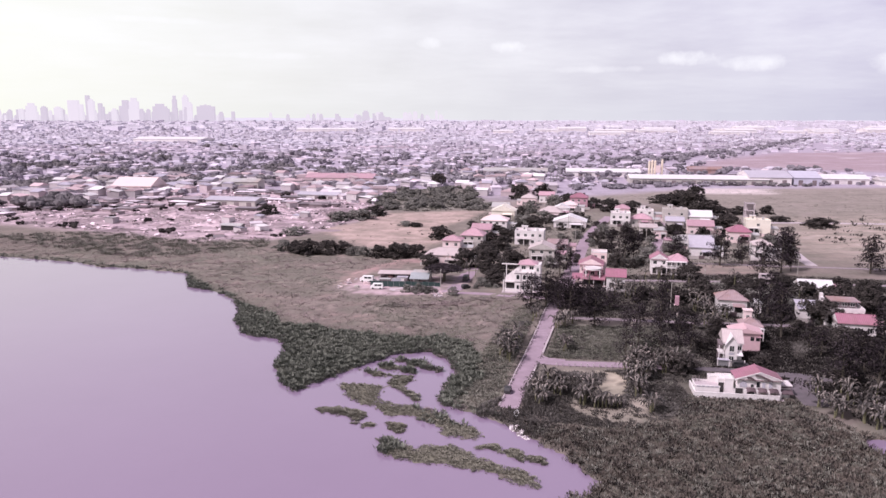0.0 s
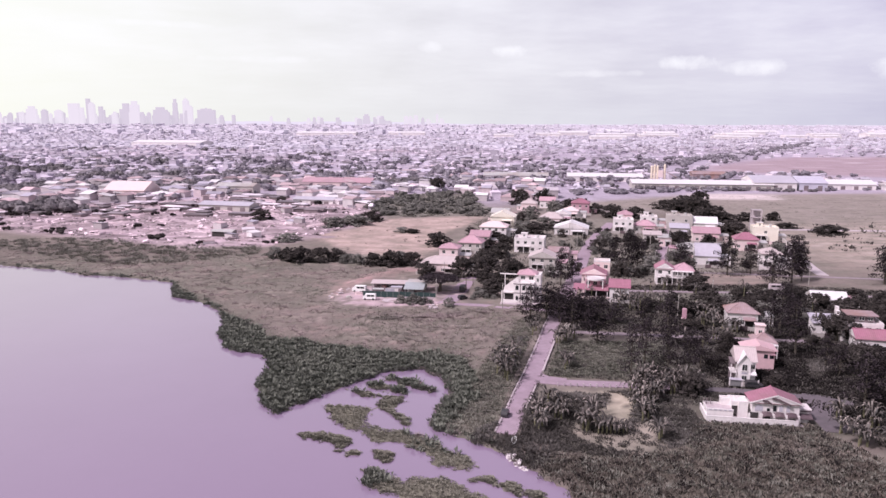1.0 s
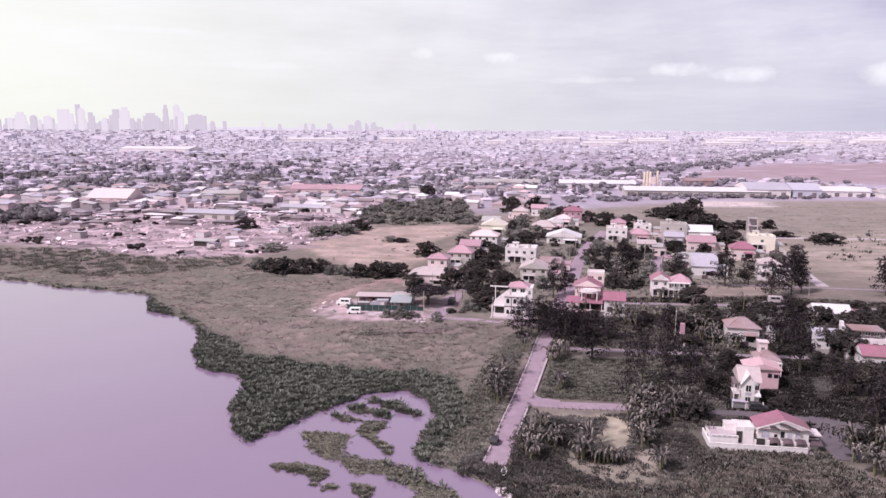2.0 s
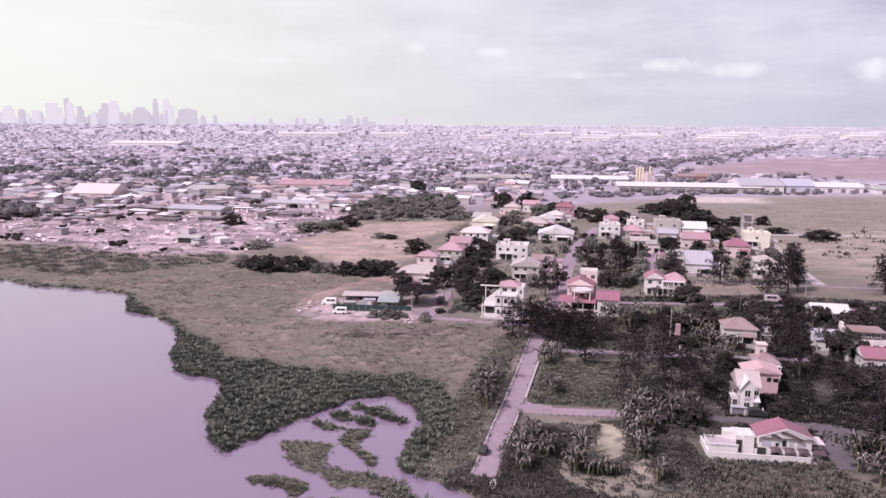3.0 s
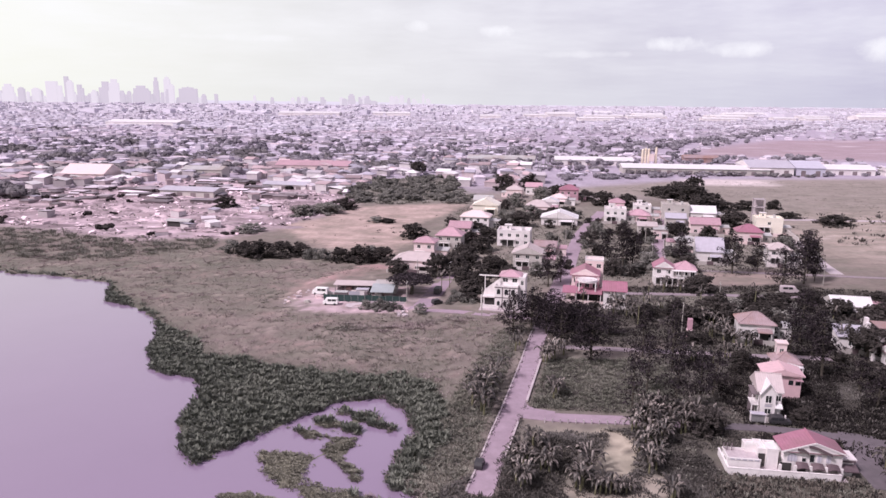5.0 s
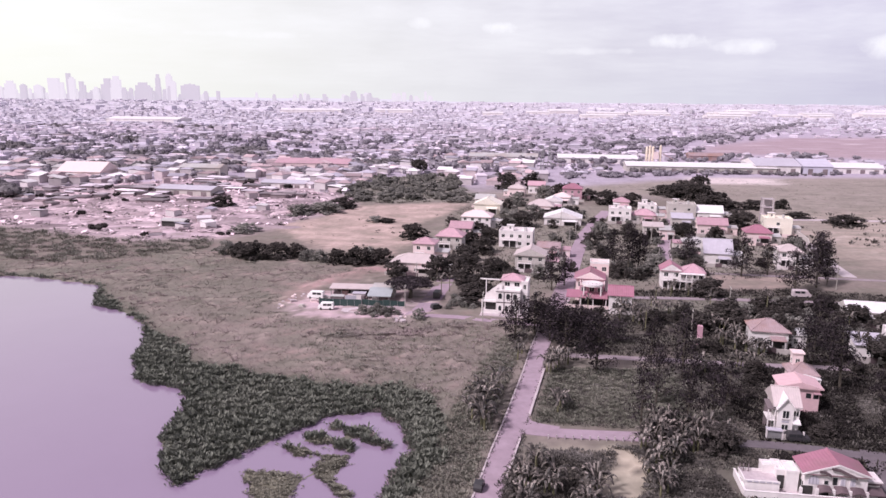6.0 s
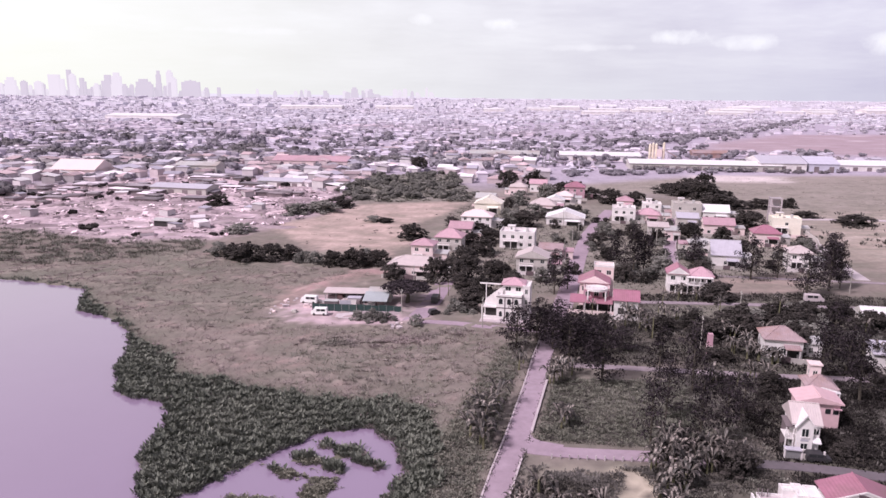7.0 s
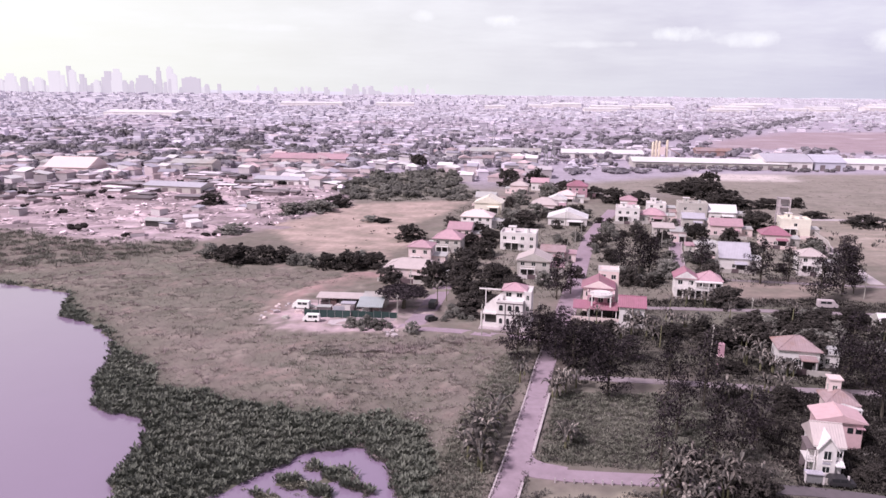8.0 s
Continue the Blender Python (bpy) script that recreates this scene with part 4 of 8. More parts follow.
# the estate's plain houses: x, y of the front corner, width, depth, wall height, storeys
for x, y, w, d, h, st, wall, roof, rise, rm, wins, label in (
    (33.4, 325.6, 13.4, 9, 5.8, 2, M_WHITE, "parapet", 0.9, None, (4, 3), "big white two-storey house with a flat roof and balconies"),
    (35.5, 287.0, 10.4, 8, 5.2, 2, M_GREY, "gable_y", 2.4, M_TANROOF, (3, 2), "grey two-storey house with a pale gabled roof"),
    (-0.2, 300.6, 7.8, 7, 6.3, 2, M_PALEPINK, "hip", 1.7, M_PINKROOF, (2, 2), "pink two-storey house with a faded red hip roof"),
    (-7.0, 282.0, 17.0, 9, 3.8, 1, M_PALEPINK, "hip", 2.2, M_TANROOF, (5, 2), "wide low house with a tan hip roof"),
    (8.3, 318.0, 10.0, 8, 5.6, 2, M_GREY, "hip", 2.8, M_PINKROOF, (3, 2), "grey unfinished two-storey house with a faded red roof"),
    (14.0, 340.0, 9.0, 8, 4.8, 2, M_PALEPINK, "gable_x", 2.2, M_PINKROOF, (3, 2), "pale pink house with a faded red roof"),
    (20.0, 366.5, 13.4, 9, 5.2, 2, M_WHITE, "hip", 2.4, M_PALEPINK, (4, 2), "white house with a pale pink roof behind trees"),
    (28.0, 405.4, 13.2, 10, 5.0, 1, M_CREAM, "gable_y", 3.2, M_CREAM, (2, 2), "cream hall with a broad cream gabled roof"),
    (59.2, 375.4, 17.0, 11, 3.4, 1, M_WHITE, "gable_y", 3.0, M_WHITEROOF, (4, 2), "low white building with a bright white sheet roof"),
    (91.2, 382.2, 10.4, 9, 6.3, 2, M_WHITE, "parapet", 0.8, None, (3, 2), "plain white two-storey house with a flat roof"),
    (56.4, 411.2, 12.6, 9, 3.4, 1, M_PALEPINK, "hip", 3.0, M_TANROOF, (3, 2), "low house with a pale tan hip roof"),
    (103.0, 382.8, 10.4, 8, 3.6, 1, M_PALEPINK, "hip", 2.4, M_PINKROOF, (3, 1), "low house with a faded pink hip roof"),
    (97.2, 345.2, 8.0, 7, 4.9, 2, M_GREY, "shed", 0.8, M_TANROOF, (2, 2), "grey house with a shallow sheet roof"),
    (122.4, 391.0, 13.2, 9, 7.4, 2, M_GREY, "parapet", 0.7, None, (2, 2), "grey unfinished concrete house with a flat roof"),
    (136.0, 388.5, 12.0, 9, 4.0, 1, M_WHITE, "gable_x", 3.0, M_WHITEROOF, (3, 2), "white house with a pale sheet roof"),
    (123.2, 352.2, 12.2, 8, 4.6, 1, M_PALEPINK, "gable_x", 2.4, M_PINKROOF, (3, 2), "pink house with an arched porch and faded red roof"),
    (105.0, 296.0, 9.4, 10, 4.2, 1, M_WHITE, "gable_x", 4.4, M_LILACROOF, (1, 1), "white house with a broad lavender sheet roof"),
    (136.0, 333.2, 10.2, 8, 4.7, 1, M_PALEPINK, "hip", 2.7, M_REDROOF, (3, 2), "white house with a bright red hip roof"),
    (152.6, 353.0, 11.6, 8, 7.0, 2, M_CREAM, "parapet", 0.7, None, (1, 1), "cream two-storey house with a flat roof"),
    (130.0, 292.4, 7.8, 7, 5.8, 2, M_WHITE, "hip", 2.0, M_TANROOF, (2, 2), "white two-storey house with arched porch"),
    (84.2, 209.8, 8.2, 7.0, 4.2, 1, M_WHITE, "hip", 2.2, M_RUSTROOF, (3, 2), "small white house with a rusty brown hip roof among banana plants"),
    (118.6, 228.6, 9.8, 7, 3.4, 1, M_GREY, "gable_x", 1.9, M_WHITEROOF, (2, 1), "low shelter with a bright white curved sheet roof"),
    (105.6, 203.0, 6.0, 5, 3.2, 1, M_WHITE, "shed", 1.4, M_LILACROOF, (1, 1), "white outbuilding with a blue-grey sheet roof"),
    (103.0, 341.0, 6.0, 6, 4.2, 1, M_PALEPINK, "shed", 0.8, M_ZINC, (2, 1), "small pink house with a sheet roof"),
    (118.0, 371.0, 9.0, 8, 4.2, 1, M_GREY, "gable_x", 1.8, M_LILACROOF, (2, 1), "grey house with a lavender sheet roof"),
    (105.0, 318.0, 9.0, 7, 3.6, 1, M_WHITE, "hip", 1.6, M_ZINC, (3, 1), "low white house behind trees"),
    (46.0, 306.0, 8.0, 7, 3.8, 1, M_WHITE, "gable_x", 1.6, M_RUSTROOF, (2, 1), "low house with a rusty roof among trees"),
    (135.0, 190.0, 11.0, 8, 5.4, 2, M_PALEPINK, "hip", 2.4, M_REDROOF, (3, 2), "pink house with a red roof behind dark trees"),
    (141.0, 212.0, 9.0, 8, 4.8, 1, M_WHITE, "gable_x", 2.4, M_WHITEROOF, (2, 1), "white house with a pale roof behind dark trees"),
    (123.0, 183.0, 8.0, 7, 4.0, 1, M_PINK, "hip", 2.2, M_REDROOF, (2, 1), "house with a dull red roof among trees"),
    (66.0, 420.0, 9, 8, 4.6, 1, M_WHITE, "gable_y", 2.2, M_WHITEROOF, (2, 1), "white house with a pale roof"),
    (82.0, 455.0, 11, 9, 6.8, 2, M_PINK, "hip", 2.6, M_REDROOF, (3, 2), "tall pink house with red roofs beside trees"),
    (74.0, 438.0, 9, 8, 4.2, 1, M_WHITE, "hip", 2.2, M_PALEPINK, (2, 1), "white house with a pale pink roof"),
    (52.0, 470.0, 10, 8, 4.8, 1, M_PALEPINK, "hip", 2.2, M_TANROOF, (3, 1), "pale house with a tan roof among trees"),
    (66.0, 485.0, 10, 8, 4.8, 1, M_WHITE, "gable_x", 2.2, M_PINKROOF, (3, 1), "white house with a faded red roof"),
    (30.0, 430.0, 10, 8, 4.0, 1, M_WHITE, "gable_x", 2.2, M_ZINC, (2, 1), "white house with a grey sheet roof"),
    (112.0, 405.0, 9, 8, 5.0, 2, M_WHITE, "parapet", 0.6, None, (2, 2), "white flat-roofed two-storey house"),
    (103.0, 420.0, 8, 7, 4.4, 1, M_PALEPINK, "hip", 2.0, M_PINKROOF, (2, 1), "small pink house with a faded roof"),
):
    e = house("estate_house", x, y, T0, label, group="houses of the estate")
    block(e, 0, 0, 0, w, d, h, wall, roof, rise, rm, wins, storeys=st)
    if st == 2:
        slab(e, "balcony_deck", w * 0.1, -1.1, h / 2 - 0.05, w * 0.55, 0.02, h / 2 + 0.1, M_WHITE)
        railing(e, w * 0.1, w * 0.55, -1.02, h / 2 + 0.1, M_WHITE)
        slab(e, "porch_opening", w * 0.16, -0.04, 0.1, w * 0.5, -0.006, h / 2 - 0.35, M_DARK)
        for px in (0.1, 0.325, 0.55):
            slab(e, "porch_column", w * px - 0.12, -1.08, -0.1, w * px + 0.12, -0.84, h / 2 - 0.05, M_WHITE)
    else:
        roof_part(e, "shed", w * 0.5, -2.0, w * 0.4, 2.0, h * 0.62, 0.5, rm or M_ZINC, 0.1)
        slab(e, "porch_opening", w * 0.55, -0.04, 0.1, w * 0.85, -0.006, h * 0.58, M_DARK)
        for px in (0.52, 0.88):
            slab(e, "porch_post", w * px - 0.1, -1.95, -0.1, w * px + 0.1, -1.75, h * 0.62, M_WHITE)
    v_ = abs(math.sin(x * 12.9 + y * 4.1))
    if v_ > 0.25 and x < 160:
        aw = 2.4 + 2.2 * v_
        block(e, w + 0.02 if v_ > 0.6 else -aw - 0.02, d * 0.3, 0, aw, d * 0.6, 2.5 + 0.6 * v_, (M_GREY, wall, M_PALEPINK)[int(v_ * 8) % 3], "shed", 0.5, (M_RUSTROOF, M_ZINC, M_PINKROOF)[int(v_ * 17) % 3], (1, 1), over=0.3, ww=0.9)
    if v_ > 0.4:
        slab(e, "yard_wall", -1.4, -3.6, -0.2, w * 0.35, -3.42, 1.3, (M_WHITE, M_GREY, M_PALEPINK)[int(v_ * 29) % 3])
        slab(e, "yard_wall", w * 0.6, -3.6, -0.2, w + 1.6, -3.42, 1.3, (M_WHITE, M_GREY, M_PALEPINK)[int(v_ * 29) % 3])
        slab(e, "yard_gate", w * 0.35 + 0.05, -3.56, 0.0, w * 0.6 - 0.05, -3.48, 1.5, M_TRIM)
    if st == 2 and roof == "parapet":
        g = Geo()
        g.tube((w * 0.75, d * 0.6, h), (w * 0.75, d * 0.6, h + 1.5), 0.6, 0.6, 12)
        part("water_tank", g, M_ZINC, e)
        block(e, w * 0.2, d * 0.45, h, 2.6, 2.4, 2.2, wall, "flat", 0.15, M_WHITE, (1, 0), over=0.25, ww=0.8)

# concrete stair tower beside the cream house
e = house("stair_tower", 155.2, 361.5, T0, "tall raw concrete stair tower with open levels", "tower")
for px, py in ((0, 0), (4.2, 0), (0, 4.2), (4.2, 4.2)):
    slab(e, "pillar", px, py, -0.2, px + 0.5, py + 0.5, 15.0, M_PLOT)
for k in range(1, 5):
    slab(e, "landing", 0.1, 0.1, k * 3.6, 4.6, 4.6, k * 3.6 + 0.3, M_PLOT)
slab(e, "back_wall", 0.5, 4.3, 0, 4.2, 4.5, 14.4, M_PLOT)

# gabled white house
e = house("gabled_house", 68.7, 165.3, T0, "narrow white two-storey house with a steep front gable and pale roof")
e.matrix_world = e.matrix_world @ Matrix.Diagonal((0.8, 1, 1.03, 1))
block(e, 0, 0, 0, 5.0, 6.4, 5.0, M_WHITE, None, wins=(0, 2), storeys=2, ww=1.0)
roof_part(e, "shed", -1.8, -0.4, 1.78, 3.6, 4.5, 0.3, M_SHEDWALL, 0.0)
slab(e, "roof_bed", -0.6, -0.4, 5.0, 5.3, 7.0, 5.08, M_WHITE)
roof_part(e, "gable_x", -0.3, 0, 5.3, 6.4, 5.08, 2.3, M_TANROOF, 0.4, "pale pinkish ribbed sheet roof")
g = Geo()
for xx in (-0.68, 5.38):
    g.face((xx, -0.2, 5.2), (xx, 6.6, 5.2), (xx, 3.2, 7.35))
part("gable_wall", g, M_WHITE, e)
# front gable bay
block(e, 0.25, -0.7, 0, 3.3, 0.68, 5.0, M_WHITE, None)
g = Geo()
g.face((0.25, -0.7, 5.0), (3.55, -0.7, 5.0), (1.9, -0.7, 6.75))
part("bay_gable", g, M_WHITE, e)
g = Geo()
for sx_ in (-1, 1):
    a, b = Vector((1.9, -1.05, 6.95)), Vector((1.9 + sx_ * 2.05, -1.05, 4.75))
    back = Vector((0, 4.2, 0))
    up_ = Vector((0, 0, 0.14))
    g.face(a, b, b + back * 0.12, a + back)
    g.face(a + up_, a + back + up_, b + back * 0.12 + up_, b + up_)
    g.face(a, a + up_, b + up_, b)
part("bay_roof", g, M_WHITEROOF, e)
for x0, z0, x1, z1 in ((-0.2, 4.55, 1.9, 6.85), (1.9, 6.85, 4.0, 4.55)):
    g = Geo()
    a, b = Vector((x0, -1.12, z0)), Vector((x1, -1.12, z1))
    up_, dn = Vector((0, 0, 0.26)), Vector((0, 0.1, 0))
    g.face(a, b, b + up_, a + up_), g.face(a + dn, a + dn + up_, b + dn + up_, b + dn), g.face(a + up_, b + up_, b + up_ + dn, a + up_ + dn), g.face(a, a + dn, b + dn, b)
    part("bargeboard", g, M_WHITE, e)
for pz, hh in ((3.25, 1.3), (1.1, 0.9)):
    slab(e, "window_opening", 1.25, -0.76, pz, 2.65, -0.705, pz + hh, M_GLASS)
    slab(e, "window_sill", 1.1, -0.9, pz - 0.18, 2.8, -0.7, pz - 0.02, M_WHITE)
    for px in (1.25, 1.93, 2.6):
        slab(e, "mullion", px - 0.04, -0.8, pz, px + 0.04, -0.762, pz + hh, M_FRAME)
slab(e, "window_band", 1.2, -0.78, 2.45, 2.7, -0.705, 2.75, M_LILACROOF)
slab(e, "window_opening", 3.75, -0.06, 3.5, 4.75, -0.005, 4.4, M_GLASS)
slab(e, "mullion", 4.2, -0.1, 3.5, 4.28, -0.062, 4.4, M_FRAME)
roof_part(e, "shed", 3.6, -1.1, 1.5, 1.05, 2.3, 0.4, M_WHITEROOF, 0.05)
# open porch and balcony at the side
slab(e, "balcony_deck", -1.7, -0.5, 2.45, -0.02, 3.0, 2.62, M_WHITE)
railing(e, -1.7, 0.2, -0.42, 2.62, M_WHITE, 0.85, 0.35)
# dark board colour used here for the recess's shade
slab(e, "shaded_wall", -1.6, 2.9, 0, -0.02, 3.0, 4.7, M_SHEDWALL)
for px in (-1.7, -0.25):
    slab(e, "column", px, -0.46, -0.1, px + 0.22, -0.24, 2.45, M_WHITE)
    slab(e, "upper_column", px, -0.36, 2.62, px + 0.18, -0.18, 4.5, M_WHITE)
slab(e, "gate", -2.2, -2.6, -0.1, 0.9, -2.5, 1.5, M_STEEL)
slab(e, "gate_canopy", -2.3, -2.9, 1.6, 1.0, -1.6, 1.75, M_LILACROOF)
for px in (-2.35, 0.95, 5.2):
    slab(e, "gate_post", px, -2.7, -0.1, px + 0.3, -2.4, 1.8, M_WHITE)
slab(e, "front_wall", 1.25, -2.65, -0.1, 5.2, -2.45, 1.1, M_GREY)

# pink house behind it
e = house("pink_house", 74.2, 174.9, T0, "pink two-storey house with a broad pale pink roof")
block(e, 0, 0, 0, 7.0, 4.6, 4.9, M_ROSE, "gable_y", 1.1, M_ROSE, (0, 3), storeys=1, over=0.55, wh=1.1)
for px in (5.1, 6.4):
    slab(e, "window_opening", px - 0.5, -0.05, 2.9, px + 0.4, -0.005, 3.9, M_GLASS)
slab(e, "awning", 5.9, -0.6, 3.95, 7.2, -0.01, 4.1, M_PINKROOF)

# small chapel-like house with a chimney stack
e = house("chimney_house", 80.4, 183.2, T0, "low house with brown peaked roof, white fascia and pink tower")
block(e, 0, 0, 0, 4.8, 4.8, 4.0, M_PALEPINK, "pyramid", 1.7, M_RUSTROOF, (2, 2), over=0.6)
slab(e, "porch_roof", -0.6, -1.5, 3.6, 5.4, 0.0, 3.8, M_WHITEROOF)
block(e, 0.8, 3.0, 4.0, 2.0, 2.0, 3.4, M_PALEPINK, "flat", 0.25, M_PALEPINK, (1, 1), over=0.25, ww=0.9)
part("front_fascia", sloped_wall(-0.7, 3.75, 2.4, 4.45, -0.75, -0.62, 3.72), M_WHITE, e)
part("front_fascia", sloped_wall(2.4, 4.45, 5.5, 3.75, -0.75, -0.62, 3.72), M_WHITE, e)
for px in (-0.5, 5.1):
    slab(e, "post", px, -1.4, -0.1, px + 0.2, -1.2, 3.6, M_WHITE)

# white terraced house with a red annexe
e = house("terraced_house", 109.2, 192.4, T0, "white house with stepped terraces, stair parapet and red-roofed annexe")
block(e, 0, 3, 0, 9.5, 8, 5.0, M_WHITE, "parapet", 0.8, M_WHITE, (4, 2), storeys=2)
block(e, 1.8, 6, 5.0, 6.4, 4.5, 2.0, M_SHEDWALL, "flat", 0.25, M_RUSTROOF, (3, 1), over=0.7)
block(e, 1.0, -4, 0, 9.5, 6.0, 3.2, M_WHITE, "gable_x", 1.9, M_REDROOF, (3, 1), over=0.4)
g = Geo()
for i in range(6):
    g.box(-0.9, 2.0 + i * 1.3, 0, -0.1, 3.3 + i * 1.3, 4.0 + i * 0.9)
part("stair_parapet", g, M_WHITE, e)

# walled villa near the shore
def raking(x0, z0, x1, z1, y0, y1, thick):
    """A sloping board between two points of a front."""
    g = Geo()
    a, b = Vector((x0, y0, z0)), Vector((x1, y0, z1))
    d, u = Vector((0, y1 - y0, 0)), Vector((0, 0, thick))
    g.face(a, b, b + u, a + u), g.face(a + d, a + d + u, b + d + u, b + d)
    g.face(a + u, b + u, b + d + u, a + d + u), g.face(a, a + d, b + d, b)
    g.face(a, a + u, a + d + u, a + d), g.face(b, b + d, b + d + u, b + u)
    return g


e = house("walled_villa", 54.2, 144.1, -3.0, "white villa with red gabled roof, arched windows and garden wall")
# its side walls follow the lane and stand oblique to the front
e.matrix_world = e.matrix_world @ Matrix(((0.93, 0.21, 0, 0), (0, 0.98, 0, 0), (0, 0, 1, 0), (0, 0, 0, 1)))
slab(e, "paved_yard", 0.1, 0.1, -0.2, 19.8, 6.6, 0.12, M_KERB)
# garden wall with coping and piers
for n_, bx in enumerate(((0, 0, 18.6, 0.25), (0, 0.25, 0.25, 6.6), (18.35, 0.25, 18.6, 2.4))):
    slab(e, "garden_wall", bx[0], bx[1], -0.4, bx[2], bx[3], 1.2, M_WHITE)
    slab(e, "wall_coping", bx[0] - 0.05, bx[1] - (0.05 if n_ == 0 else -0.06), 1.205, bx[2] + 0.05, bx[3] + 0.05, 1.27, M_WHITE)
part("side_wall", sloped_wall(18.6, 1.9, 21.2, 0.7, 2.2, 2.45, -0.4), M_WHITE, e)
part("side_wall", sloped_wall(18.6, 2.6, 21.6, 0.9, 4.2, 4.45, -0.4), M_WHITE, e)
# terrace wing
block(e, 0.3, 1.4, 0, 5.5, 3.6, 1.85, M_WHITE, None, wins=(0, 1))
slab(e, "terrace_floor", 0.3, 1.4, 1.85, 5.8, 5.0, 1.93, M_KERB)
for bx in ((0.25, 1.35, 5.85, 1.55), (0.25, 1.55, 0.45, 5.0), (0.25, 5.0, 5.85, 5.2)):
    slab(e, "terrace_parapet", bx[0], bx[1], 1.935, bx[2], bx[3], 2.3, M_WHITE)
for k in range(5):
    slab(e, "parapet_opening", 0.7 + k * 1.02, 1.3, 1.98, 1.45 + k * 1.02, 1.345, 2.2, M_LILACROOF)
for px in (0.3, 0.9, 1.7):
    slab(e, "terrace_post", px, 4.6, 1.935, px + 0.14, 4.74, 3.2, M_SHEDWALL)
block(e, 4.0, 4.6, 0, 2.2, 2.0, 2.9, M_WHITE, "parapet", 0.3, M_WHITE, (0, 0))
for k in range(3):
    slab(e, "roof_rail", 4.0, 4.5, 3.25 + 0.16 * k, 6.2, 4.57, 3.32 + 0.16 * k, M_FRAME)
# dark gateway and stair block
block(e, 5.8, 3.4, 0, 1.4, 3.4, 3.0, M_WHITE, "parapet", 0.3, M_WHITE, (0, 0))
slab(e, "dark_gateway", 5.95, 3.32, 0.2, 7.1, 3.39, 2.4, M_DARK)
block(e, 7.2, 2.7, 0, 1.9, 3.2, 3.3, M_WHITE, "parapet", 0.35, M_WHITE, (0, 1))
# main house
block(e, 9.6, 1.7, 0, 9.6, 4.3, 4.0, M_WHITE, None, wins=(0, 2))
roof_part(e, "gable_y", 9.6, 1.7, 9.6, 4.3, 4.0, 1.75, M_REDROOF, 0.45)
g = Geo()
g.face((9.3, 1.23, 4.15), (19.5, 1.23, 4.15), (14.4, 1.23, 5.75))
g.face((9.6, 1.66, 4.0), (19.2, 1.66, 4.0), (14.4, 1.66, 5.6))
part("gable_wall", g, M_WHITE, e)
for x0, z0, x1, z1 in ((8.9, 3.9, 14.4, 5.72), (14.4, 5.72, 19.9, 3.9)):
    part("fascia", raking(x0, z0, x1, z1, 1.1, 1.22, 0.26), M_WHITE, e)
for x0, z0, x1, z1 in ((11.5, 4.5, 12.5, 4.4), (12.5, 4.4, 13.3, 3.9), (13.3, 5.1, 14.6, 4.9), (14.6, 4.9, 17.2, 3.8)):
    part("eave_band", raking(x0, z0, x1, z1, 0.9, 1.08, 0.42), M_TRIM, e)
arch(e, "arched_window", 11.0, 1.61, 2.3, 1.6, 1.4, M_LILACROOF)
for px, ww_, hh in ((12.9, 0.6, 0.6), (14.2, 0.7, 1.2), (15.4, 0.7, 1.2), (16.9, 0.75, 1.25)):
    slab(e, "window_surround", px - ww_ / 2 - 0.12, 1.61, 2.28, px + ww_ / 2 + 0.12, 1.694, 2.62 + hh, M_WHITE)
    slab(e, "window_pane", px - ww_ / 2, 1.57, 2.4, px + ww_ / 2, 1.605, 2.4 + hh, M_LILACROOF if px > 15 else M_GLASS)
# porch with brown awnings between white columns
for i in range(5):
    slab(e, "porch_column", 8.6 + i * 2.5, 0.62, 0.1, 9.05 + i * 2.5, 0.95, 2.05, M_WHITE)
for i in range(4):
    slab(e, "porch_opening", 9.2 + i * 2.5, 1.6, 0.2, 10.95 + i * 2.5, 1.69, 1.95, M_DARK if i < 2 else M_TANROOF)
    for k in range(4 if i > 1 else 0):
        slab(e, "window_bar", 9.45 + i * 2.5 + k * 0.4, 1.54, 0.2, 9.52 + i * 2.5 + k * 0.4, 1.594, 1.95, M_WHITE)
    if i > 0:
        # awnings with a bowed front
        g = Geo()
        n_ = 8
        for k in range(n_):
            a0, a1 = 9.08 + i * 2.5 + 2.0 * k / n_ - 0.03, 9.08 + i * 2.5 + 2.0 * (k + 1) / n_ - 0.03
            h0, h1 = 0.28 * math.sin(math.pi * k / n_), 0.28 * math.sin(math.pi * (k + 1) / n_)
            g.face((a0, 0.25, 1.72 + h0), (a1, 0.25, 1.72 + h1), (a1, 1.58, 2.2 + h1 * 0.5), (a0, 1.58, 2.2 + h0 * 0.5))
            g.face((a0, 0.25, 1.56 + h0), (a1, 0.25, 1.56 + h1), (a1, 0.25, 1.72 + h1), (a0, 0.25, 1.72 + h0))
            g.face((a0, 0.25, 1.56 + h0), (a0, 1.58, 2.05 + h0 * 0.5), (a1, 1.58, 2.05 + h1 * 0.5), (a1, 0.25, 1.56 + h1))
        part("awning", g, M_TRIM, e, "brown bowed awning")
# low wing beyond the gable
block(e, 19.2, 3.2, 0, 2.6, 2.6, 2.5, M_WHITE, "flat", 0.2, M_WHITE, (1, 1), over=0.3, ww=1.5, wh=0.5)
roof_part(e, "shed", 19.3, 1.3, 2.6, 1.5, 1.2, 0.45, M_TRIM, 0.05, "brown porch awning")
